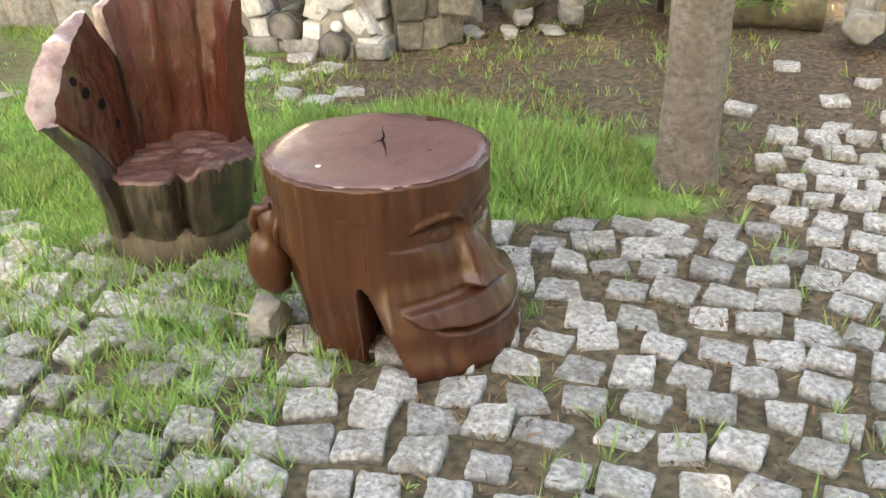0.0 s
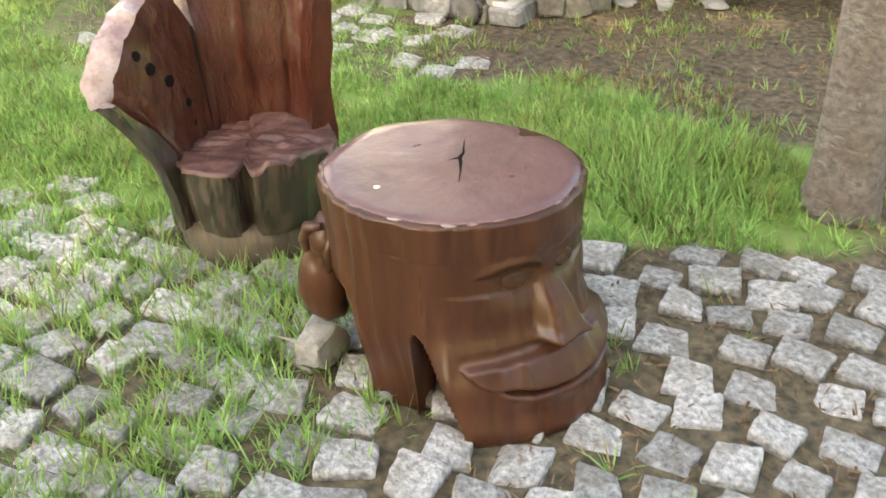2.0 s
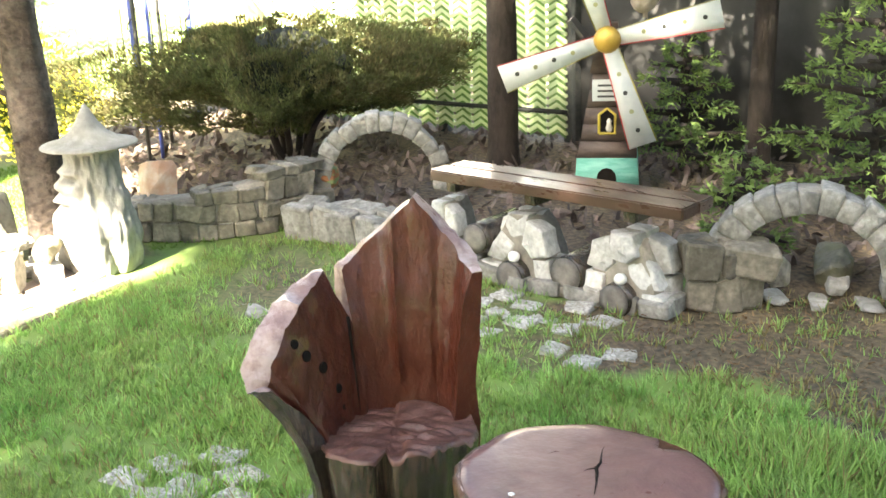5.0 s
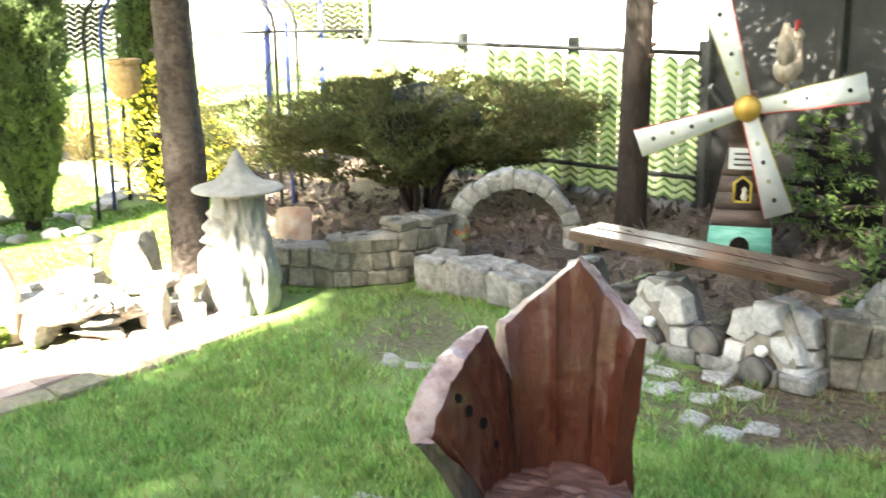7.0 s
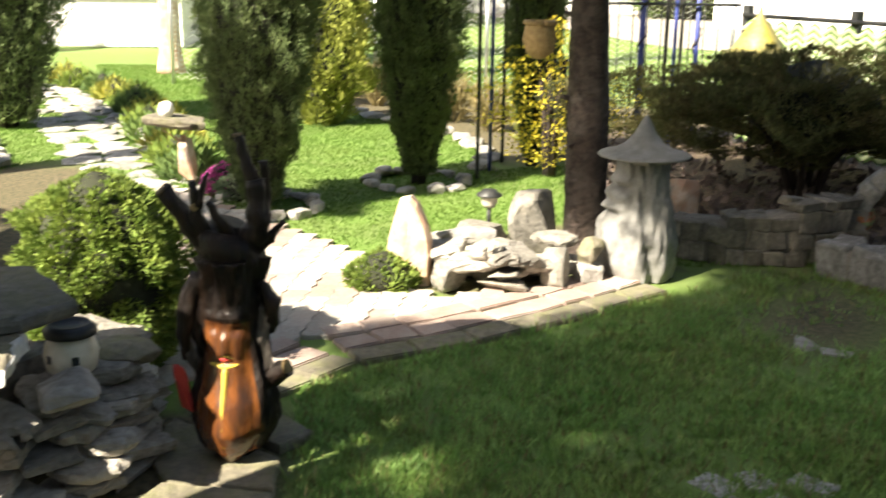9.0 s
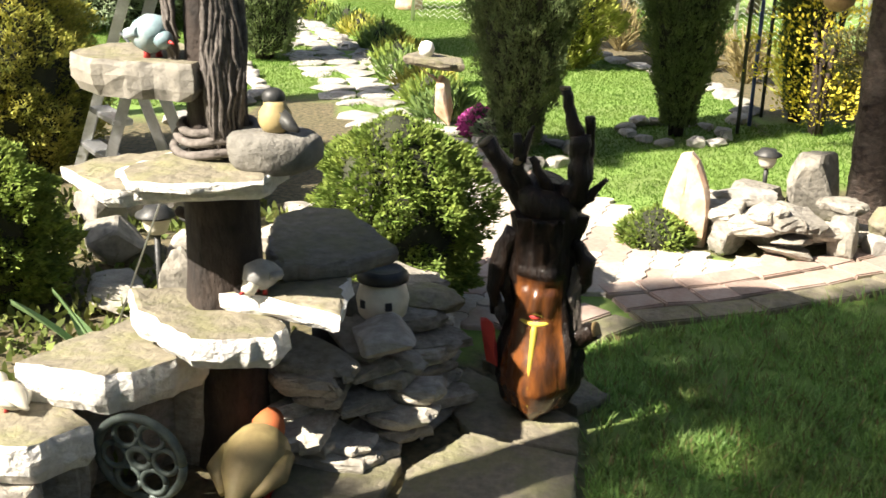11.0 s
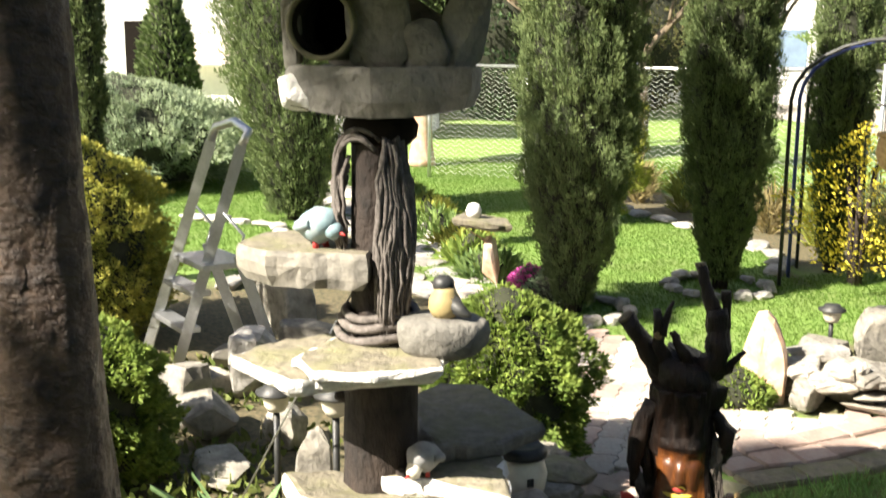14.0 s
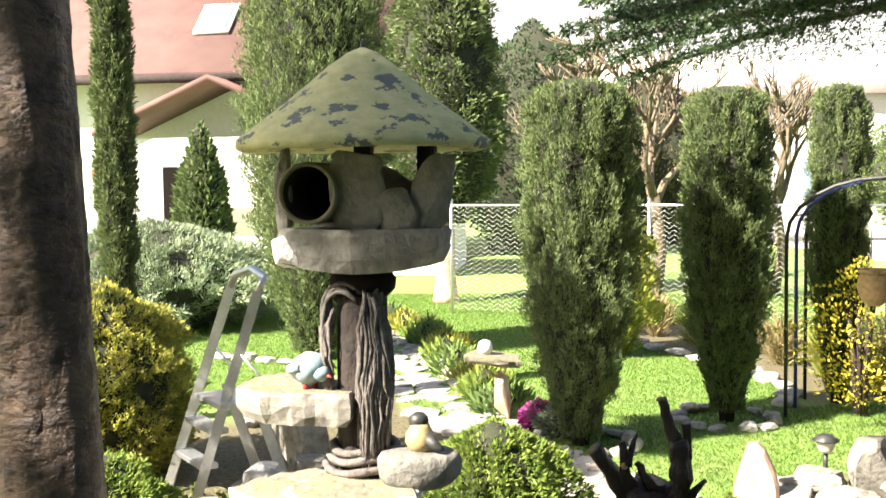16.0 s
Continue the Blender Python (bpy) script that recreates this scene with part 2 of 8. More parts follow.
M["chips"] = mat("bark_mulch", (0.14, 0.105, 0.09), (0.07, 0.05, 0.045), 30, 0.9, 0.6, (0.20, 0.16, 0.14), 8, island=True, rnd=0.4)
M["benchwood"] = mat("brown_glossy_bench_plank", (0.060, 0.029, 0.020), (0.034, 0.016, 0.011), 7, 0.3, 0.3, (0.085, 0.048, 0.036), 3, 0.5, (0.6, 2.5, 3), coat=0.4, rnd=0.05)
M["shed"] = mat("grey_corrugated_panel", (0.055, 0.053, 0.053), (0.04, 0.039, 0.039), 10, 0.6, 0.2, (0.07, 0.068, 0.066), 2)
M["green_fence"] = mat("pale_lime_panel", (0.80, 0.84, 0.58), (0.70, 0.76, 0.50), 8, 0.5, 0.1, rnd=0.1, leaf=0.5)
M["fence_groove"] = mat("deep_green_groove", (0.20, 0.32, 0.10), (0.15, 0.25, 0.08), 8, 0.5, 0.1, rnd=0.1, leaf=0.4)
M["turquoise"] = mat("turquoise_painted_board", (0.14, 0.40, 0.30), (0.10, 0.32, 0.24), 14, 0.55, 0.3, (0.24, 0.50, 0.40), 8, 0.6, (1, 1, 4))
M["brownboard"] = mat("brown_painted_board", (0.085, 0.058, 0.045), (0.055, 0.038, 0.03), 14, 0.6, 0.4, (0.12, 0.085, 0.068), 6, 0.5, (1, 1, 4))
M["whitepaint"] = mat("white_painted_blade", (0.70, 0.72, 0.70), (0.60, 0.63, 0.62), 14, 0.5, 0.2, (0.52, 0.58, 0.58), 8)
M["gold"] = mat("gold_painted_hub", (0.50, 0.33, 0.07), (0.40, 0.25, 0.05), 14, 0.35, 0.2, metal=0.3)
M["yellowpaint"] = mat("yellow_paint", (0.60, 0.46, 0.06), (0.48, 0.35, 0.05), 20, 0.5, 0.2)
M["redpaint"] = mat("red_paint", (0.42, 0.04, 0.035), (0.33, 0.03, 0.03), 20, 0.5, 0.2)
M["black"] = mat("dark_hollow", (0.010, 0.008, 0.007), (0.016, 0.013, 0.011), 20, 0.95, 0.2, spec=0.05)
M["carve"] = mat("orange_varnished_carving", (0.20, 0.066, 0.016), (0.075, 0.026, 0.010), 10, 0.28, 0.5, (0.035, 0.017, 0.010), 9, 0.7, (3, 3, 0.7), coat=0.5, rnd=0.03)
M["barkgrey"] = mat("grey_flaking_bark", (0.11, 0.09, 0.075), (0.03, 0.024, 0.02), 26, 0.8, 1.0, (0.17, 0.145, 0.12), 14, 0.5, (1.5, 1.5, 0.6), dist=0.03)
M["burnt"] = mat("blackened_varnished_branch", (0.006, 0.004, 0.0035), (0.017, 0.010, 0.007), 22, 0.42, 1.0, (0.045, 0.023, 0.013), 12, 0.4, (2, 2, 0.8), coat=0.08, spec=0.3, rnd=0.05, dist=0.02)
M["blue_glaze"] = mat("pale_blue_glaze", (0.22, 0.32, 0.35), (0.17, 0.24, 0.27), 20, 0.4, 0.2, (0.45, 0.45, 0.42), 12, 0.5)
M["cream"] = mat("cream_painted_clay", (0.66, 0.62, 0.52), (0.52, 0.48, 0.38), 20, 0.5, 0.2)
M["greybird"] = mat("grey_painted_clay", (0.30, 0.30, 0.29), (0.20, 0.20, 0.20), 20, 0.6, 0.3)
M["mustard"] = mat("mustard_roof_paint", (0.34, 0.29, 0.05), (0.25, 0.215, 0.045), 14, 0.6, 0.3, (0.25, 0.25, 0.22), 5, 0.6)
M["tan"] = mat("tan_painted_clay", (0.36, 0.28, 0.13), (0.26, 0.20, 0.09), 14, 0.6, 0.3, (0.46, 0.38, 0.16), 9)
M["pinkflower"] = mat("magenta_blossom", (0.52, 0.09, 0.33), (0.40, 0.05, 0.25), 20, 0.7, 0, rnd=0.2, island=True, leaf=0.2)
M["agave"] = mat("broad_grey_green_leaf", (0.19, 0.31, 0.13), (0.13, 0.23, 0.09), 10, 0.5, 0.2, (0.28, 0.40, 0.20), 8, leaf=0.25)
M["glass"] = mat("dark_window_glass", (0.20, 0.28, 0.36), (0.16, 0.22, 0.30), 3, 0.08, 0)
M["orange"] = mat("terracotta", (0.55, 0.16, 0.05), (0.45, 0.12, 0.04), 14, 0.7, 0.2)
M["roosterwood"] = mat("speckled_pale_wood", (0.46, 0.38, 0.30), (0.30, 0.23, 0.17), 30, 0.7, 0.4, (0.55, 0.50, 0.44), 10, 0.5)
M["wattle"] = mat("straw_basket", (0.42, 0.29, 0.13), (0.27, 0.18, 0.08), 40, 0.85, 0.6)

# ---- mesh helpers ----
rng = np.random.default_rng(7)


def part(name, bm, material, parent=None, label="", smooth=False):
    """Links a bmesh as one mesh object, under a thing or a part."""
    me = bpy.data.meshes.new(name)
    bm.normal_update()
    bm.to_mesh(me)
    bm.free()
    for one in material if isinstance(material, (list, tuple)) else (material,):
        me.materials.append(one)
    if smooth:
        me.polygons.foreach_set("use_smooth", [True] * len(me.polygons))
    ob = new(name, me)
    ob.parent = parent
    return tagged(ob, label)


def raw(name, verts, faces, material, parent=None, label=""):
    me = bpy.data.meshes.new(name)
    me.from_pydata([tuple(v) for v in verts], [], [tuple(f) for f in faces])
    me.materials.append(material)
    ob = new(name, me)
    ob.parent = parent
    return tagged(ob, label)


def thing(name, place, label, category, group="", turn=0.0, kind=""):
    ob = new(name)
    ob.empty_display_size = 0.1
    ob.matrix_basis = pose(*place, 0, 0, turn)
    return tagged(ob, label, category, group, kind)


def wob(p, scale, amount):
    return noise.noise_vector(Vector(p) * scale) * amount


def box(sx, sy, sz, at=(0, 0, 0), bevel=0.0, rot=None, bm=None, uneven=0.0, cuts=0):
    """A box with its base centre at `at`, bevelled; added to bm if given."""
    b = bmesh.new()
    bmesh.ops.create_cube(b, size=1)
    bmesh.ops.scale(b, vec=(sx, sy, sz), verts=b.verts)
    if cuts:
        bmesh.ops.subdivide_edges(b, edges=b.edges, cuts=cuts, use_grid_fill=True)
    if bevel:
        bmesh.ops.bevel(b, geom=b.edges[:] if not cuts else [e for e in b.edges if e.calc_face_angle(0) > 1], offset=bevel, segments=2, affect="EDGES")
    if uneven:
        seed = rng.uniform(0, 50, 3)
        for v in b.verts:
            v.co += wob(v.co + Vector(seed), 3.0 / max(sx, sy, sz), uneven)
    m = Matrix.Translation(at) @ (rot or Matrix()) @ Matrix.Translation((0, 0, sz / 2))
    bmesh.ops.transform(b, matrix=m, verts=b.verts)
    return join(bm, b)


def join(bm, b):
    if bm is None:
        return b
    me = bpy.data.meshes.new("t")
    b.to_mesh(me)
    b.free()
    bm.from_mesh(me)
    bpy.data.meshes.remove(me)
    return bm


def rings(rows, bm=None, close=True, index=0):
    """A skin over rows of points of equal count (each a closed ring); caps at both ends if close."""
    b = bm or bmesh.new()
    rows = [[b.verts.new(p) for p in row] for row in rows]
    n = len(rows[0])
    for lo, hi in zip(rows, rows[1:]):
        for i in range(n):
            f = b.faces.new((lo[i], lo[(i + 1) % n], hi[(i + 1) % n], hi[i]))
            f.material_index, f.smooth = index, True
    if close:
        b.faces.new(rows[0][::-1]).material_index = index
        b.faces.new(rows[-1]).material_index = index
    return b


def tube(path, radii, n=8, bm=None, uneven=0.0, index=0):
    """A skin round a line of points, with a radius for each."""
    path = [Vector(p) for p in path]
    rows, side = [], None
    for i, p in enumerate(path):
        way = (path[min(i + 1, len(path) - 1)] - path[max(i - 1, 0)]).normalized()
        side = (side - way * side.dot(way)).normalized() if side else way.orthogonal().normalized()
        up = way.cross(side)
        r = radii[i] if hasattr(radii, "__len__") else radii
        row = []
        for k in range(n):
            a = 2 * math.pi * k / n
            q = side * math.cos(a) + up * math.sin(a)
            rr = r * (1 + (uneven * noise.noise((p + q * r) * (0.6 / max(r, 0.01))) if uneven else 0))
            row.append(p + q * rr)
        rows.append(row)
    return rings(rows, bm, index=index)


def lathe(profile, n=20, bm=None, centre=(0, 0, 0), uneven=0.0, uscale=4.0, index=0):
    """A turned form: profile of (radius, height)."""
    c = Vector(centre)
    rows = []
    for r, z in profile:
        row = []
        for k in range(n):
            a = 2 * math.pi * k / n
            p = Vector((r * math.cos(a), r * math.sin(a), z)) + c
            if uneven:
                p += wob(p, uscale, uneven)
            row.append(p)
        rows.append(row)
    return rings(rows, bm, index=index)


def rock(sx, sy, sz, seed, cuts=7, rough=0.06, sub=2):
    """A broken stone about sx by sy by sz, its base at 0: the hull of chance points in a blunt box, its edges worn."""
    r = random.Random(seed * 7 + 1)
    b = bmesh.new()
    for _ in range(12 + cuts):
        p = [r.uniform(-1, 1) for _ in range(3)]
        k = r.randrange(3)
        p[k] = math.copysign(r.uniform(0.86, 1.0), p[k])
        s = (sum(abs(q) ** 4 for q in p)) ** 0.25
        b.verts.new([q / s for q in p])
    res = bmesh.ops.convex_hull(b, input=b.verts)
    bmesh.ops.delete(b, geom=[v for v in b.verts if not v.link_faces], context="VERTS")
    bmesh.ops.dissolve_limit(b, angle_limit=radians(14), verts=b.verts, edges=b.edges)
    bmesh.ops.bevel(b, geom=b.edges[:], offset=0.07, segments=1, affect="EDGES")
    if sub > 2:
        bmesh.ops.triangulate(b, faces=b.faces)
        bmesh.ops.subdivide_edges(b, edges=[e for e in b.edges if e.calc_length() > 0.45], cuts=2)
        bmesh.ops.triangulate(b, faces=b.faces)
    o = Vector((seed * 3.7 % 91, seed * 1.3 % 57, seed % 83))
    for v in b.verts:
        v.co += noise.noise_vector(v.co * 2.6 + o) * rough + noise.noise_vector(v.co * 6 + o) * rough * 0.5
    lo = [min(v.co[i] for v in b.verts) for i in range(3)]
    hi = [max(v.co[i] for v in b.verts) for i in range(3)]
    for v in b.verts:
        v.co = Vector(((v.co[i] - (lo[i] + hi[i]) / 2) / (hi[i] - lo[i]) * s for i, s in enumerate((sx, sy, sz)))) + Vector((0, 0, sz / 2))
    return b


def flagstone(outline, thick, seed, rough=0.012, sub=3):
    """A split slab over a plan outline (x, y), its top uneven, its sides broken in flat facets: faces 0 top, 1 side."""
    r = random.Random(seed)
    pts = []
    for (x0, y0), (x1, y1) in zip(outline, outline[1:] + outline[:1]):
        n = max(2, round(math.hypot(x1 - x0, y1 - y0) / 0.034)) if sub > 3 else sub
        for k in range(n):
            t = (k + (r.uniform(-0.3, 0.3) if k else 0.0)) / n
            j = 0.0 if k == 0 else rough * 0.6
            pts.append((x0 + (x1 - x0) * t + r.uniform(-j, j), y0 + (y1 - y0) * t + r.uniform(-j, j)))
    cx, cy = sum(p[0] for p in pts) / len(pts), sum(p[1] for p in pts) / len(pts)
    lean = [noise.noise((x * 5 + seed, y * 5, 2.0)) for x, y in pts]
    chip = [max(0.0, r.uniform(-1.6, 1.0)) for _ in pts]
    b = bmesh.new()
    rows = []
    for k, z in enumerate((0.0, 0.3, 0.62, 0.86, 1.0)):
        row = []
        for i, (x, y) in enumerate(pts):
            d = math.hypot(x - cx, y - cy) or 1
            ledge = noise.noise((x * 13 + seed, y * 13, z * thick * 22 + 5))
            q = rough * ((-1.5, 0.2, 0.5, 0.25, -0.25)[k] + lean[i] * (z - 0.5) * 2.2 + 0.8 * ledge + r.uniform(-0.22, 0.22) - (0.9 * chip[i] if k == 4 else 0.0))
            q = max(q, -0.4 * d)
            h = z * thick + (r.uniform(-0.35, 0.35) * rough if 0 < k < 4 else 0.3 * rough * noise.noise((x * 16, y * 16, seed)) - 0.5 * rough * chip[i] if k == 4 else 0.0)
            row.append(b.verts.new((x + (x - cx) / d * q, y + (y - cy) / d * q, max(0.0, h))))
        rows.append(row)
    n = len(pts)
    for lo, hi in zip(rows, rows[1:]):
        for i in range(n):
            b.faces.new((lo[i], lo[(i + 1) % n], hi[(i + 1) % n], hi[i])).material_index = 1
    b.faces.new(rows[0][::-1]).material_index = 1
    inner = [rows[-1]]
    for s in (0.93, 0.8, 0.62, 0.4, 0.16):
        inner.append([b.verts.new((cx + (v.co.x - cx) * s, cy + (v.co.y - cy) * s, thick + (noise.noise((v.co.x * 7 * s, v.co.y * 7 * s, seed)) * 0.8 + noise.noise((v.co.x * 19 * s, v.co.y * 19 * s, seed)) * 0.3) * rough)) for v in rows[-1]])
    for lo, hi in zip(inner, inner[1:]):
        for i in range(n):
            b.faces.new((lo[i], lo[(i + 1) % n], hi[(i + 1) % n], hi[i]))
    b.faces.new(inner[-1])
    return b


def blades(points, ways, length, width, spread=0.5, tri=True, seed=1, droop=0.0):
    """Thin pointed blades at points, each along its way plus chance. Returns verts and faces."""
    r = np.random.default_rng(seed)
    n = len(points)
    d = ways + r.normal(0, spread, (n, 3))
    d /= np.linalg.norm(d, axis=1)[:, None] + 1e-9
    side = np.cross(d, r.normal(0, 1, (n, 3)))
    side /= np.linalg.norm(side, axis=1)[:, None] + 1e-9
    ln = length * r.uniform(0.6, 1.35, n)[:, None]
    w = width * r.uniform(0.7, 1.3, n)[:, None]
    mid = points + d * ln * 0.55
    tip = points + d * ln
    tip[:, 2] -= droop * ln[:, 0]
    v = np.stack([points - side * w * 0.5, points + side * w * 0.5, mid + side * w * 0.42, mid - side * w * 0.42, tip], 1).reshape(-1, 3)
    k = np.arange(n)[:, None] * 5
    f = [tuple(q) for q in (k + np.array([0, 1, 2, 3]))] + [tuple(q) for q in (k + np.array([3, 2, 4]))]
    return v, f


def kites(points, ways, length, width, spread=0.5, seed=1):
    """Small four-cornered leaves at points, each along its way plus chance. Returns verts and faces."""
    r = np.random.default_rng(seed)
    n = len(points)
    d = ways + r.normal(0, spread, (n, 3))
    d /= np.linalg.norm(d, axis=1)[:, None] + 1e-9
    side = np.cross(d, r.normal(0, 1, (n, 3)))
    side /= np.linalg.norm(side, axis=1)[:, None] + 1e-9
    ln = length * r.uniform(0.6, 1.35, n)[:, None]
    w = width * r.uniform(0.7, 1.3, n)[:, None]
    mid = points + d * ln * 0.5
    v = np.stack([points, mid + side * w * 0.5, points + d * ln, mid - side * w * 0.5], 1).reshape(-1, 3)
    return v, [tuple(q) for q in (np.arange(n)[:, None] * 4 + np.array([0, 1, 2, 3])).tolist()]


# ---- ground ----


def inside(x, y, poly):
    """Whether points lie inside a plan outline (numpy arrays)."""
    res = np.zeros(np.shape(x), bool)
    for (x0, y0), (x1, y1) in zip(poly, poly[1:] + poly[:1]):
        cross = ((y0 > y) != (y1 > y)) & (x < (x1 - x0) * (y - y0) / (y1 - y0 + 1e-12) + x0)
        res ^= cross
    return res


def wavy(x, y, s=1.0, seed=0.0):
    return (np.sin(x * 5.1 * s + seed) * np.cos(y * 4.3 * s + 1.7 * seed) + np.sin(x * 11.3 * s + y * 7.9 * s + seed) * 0.6 + np.cos(y * 17 * s - x * 13 * s + seed) * 0.4) / 2


COBBLES = [(-1.75, 1.75), (-1.0, 0.9), (0.6, 0.9), (1.6, 2.0), (1.6, 5.6), (-0.75, 5.4), (-0.95, 4.75), (-0.45, 4.2), (-0.12, 3.6), (-0.35, 3.38), (-0.65, 3.05), (-0.95, 2.75), (-1.2, 2.5), (-1.55, 2.2)]
DIRT = [(-2.6, 3.75), (-2.0, 3.35), (-1.55, 3.7), (-1.2, 3.85), (-0.6, 3.95), (-0.3, 3.6), (1.7, 3.4), (1.7, 8), (-1.6, 8), (-2.2, 4.5)]
BACKBED = [(-4.6, 2.35), (-4.42, 2.7), (-4.4, 3.1), (-4.2, 3.25), (-3.4, 3.75), (-2.6, 4.2), (-2.1, 4.6), (-1.5, 5.2), (-1.5, 8), (-9, 8), (-9, 3), (-5.2, 2.0)]
PAVED = [(-2.74, 0.39), (-2.95, 0.68), (-3.18, 1.17), (-3.42, 1.57), (-3.8, 2.1), (-4.05, 2.0), (-3.95, 1.6), (-3.8, 1.0), (-4.3, 0.9), (-5.2, 0.3), (-6.3, -0.55), (-6.5, -0.9), (-5.6, -0.75), (-4.6, -0.35), (-3.4, -0.3), (-2.4, -0.4), (-2.3, 0.0)]
BED = [(-1.2, 0.42), (-2.5, 0.42), (-2.62, 0.1), (-2.4, -0.15), (-3.3, -0.3), (-4.6, -0.4), (-6.5, -0.95), (-7.4, -1.6), (-6.2, -2.6), (-6, -6), (1, -6), (1, -0.9)]
SETT_STRIP = [(-3.15, 3.52), (-2.9, 3.52), (-2.5, 3.70), (-2.1, 3.92), (-1.85, 3.75), (-1.95, 3.2), (-2.3, 3.1), (-2.65, 3.3)]
FENCEBED = [(-6.95, 1.62), (-7.6, 1.82), (-8.6, 1.62), (-9.6, 0.97), (-11.2, 0.17), (-12.1, -0.28), (-11.3, 1.7), (-10.3, 4.4), (-7.6, 3.6)]
ISLAND = [(-3.95, 0.85), (-3.85, 1.15), (-4.0, 1.65), (-4.2, 2.3), (-4.6, 2.4), (-5.3, 2.0), (-5.0, 1.3), (-4.4, 0.95)]


def make_ground():
    xs = np.concatenate([[-400, -120, -50, -26], np.arange(-16, -6, 0.5), np.arange(-6, 2.2, 0.1), [3, 5, 9, 20, 60, 400]])
    ys = np.concatenate([[-400, -120, -50, -24, -14, -9], np.arange(-6, -2, 0.4), np.arange(-2, 6.2, 0.1), [7, 8.5, 11, 18, 50, 400]])
    X, Y = np.meshgrid(xs, ys, indexing="ij")
    near = (X > -6) & (X < 2) & (Y > -2) & (Y < 6)
    Z = np.where(near, wavy(X, Y, 0.8, 2) * 0.006 - 0.004, -0.004)
    Z = np.where(inside(X, Y, BACKBED), Z + 0.03, Z)
    verts = np.stack([X, Y, Z], -1).reshape(-1, 3)
    nx, ny = len(xs), len(ys)
    faces = [(i * ny + j, (i + 1) * ny + j, (i + 1) * ny + j + 1, i * ny + j + 1) for i in range(nx - 1) for j in range(ny - 1)]
    m = mat("lawn_earth", (0.13, 0.22, 0.04), (0.17, 0.27, 0.055), 30, 0.9, 0.6, (0.15, 0.19, 0.06), 2.0, 0.5, rnd=0)
    nt = m.node_tree
    bsdf = nt.nodes["Principled BSDF"]
    old = bsdf.inputs["Base Color"].links[0].from_socket
    att = nt.nodes.new("ShaderNodeAttribute")
    att.attribute_name = "soil"
    noise_node = nt.nodes.new("ShaderNodeTexNoise")
    noise_node.inputs["Scale"].default_value, noise_node.inputs["Detail"].default_value = 35, 8
    geo = nt.nodes.new("ShaderNodeNewGeometry")
    nt.links.new(geo.outputs["Position"], noise_node.inputs["Vector"])
    ramp = nt.nodes.new("ShaderNodeValToRGB")
    ramp.color_ramp.elements[0].position, ramp.color_ramp.elements[0].color = 0.35, (0.042, 0.031, 0.022, 1)
    ramp.color_ramp.elements[1].position, ramp.color_ramp.elements[1].color = 0.68, (0.165, 0.118, 0.072, 1)
    nt.links.new(noise_node.outputs[0], ramp.inputs[0])
    mx = nt.nodes.new("ShaderNodeMix")
    mx.data_type = "RGBA"
    nt.links.new(att.outputs["Fac"], mx.inputs[0])
    nt.links.new(old, mx.inputs[6])
    nt.links.new(ramp.outputs[0], mx.inputs[7])
    nt.links.new(mx.outputs[2], bsdf.inputs["Base Color"])
    ob = raw("ground", verts, faces, m)
    tagged(ob, "garden ground of lawn earth and bare brown soil", "ground", kind="structure")
    soil = inside(X, Y, COBBLES) * 0.95 + inside(X + 0.22 * wavy(X, Y, 0.8, 7), Y + 0.22 * wavy(X, Y, 0.7, 2), DIRT) * 0.97 + inside(X, Y, SETT_STRIP) * 0.7 + inside(X, Y, BACKBED) + inside(X, Y, BED) * 0.9 + inside(X, Y, ISLAND) * 0.8 + inside(X, Y, FENCEBED) * 0.9
    spot = (np.exp(-(((X + 3.3) / 0.45) ** 2 + ((Y - 2.55) / 0.35) ** 2)) + np.exp(-(((X + 3.7) / 0.6) ** 2 + ((Y - 2.9) / 0.3) ** 2))) * 0.7
    soil = np.clip(soil + spot, 0, 1).reshape(-1)
    a = ob.data.attributes.new("soil", "FLOAT", "POINT")
    a.data.foreach_set("value", soil.astype(np.float32))
    for p in ob.data.polygons:
        p.use_smooth = True


make_ground()


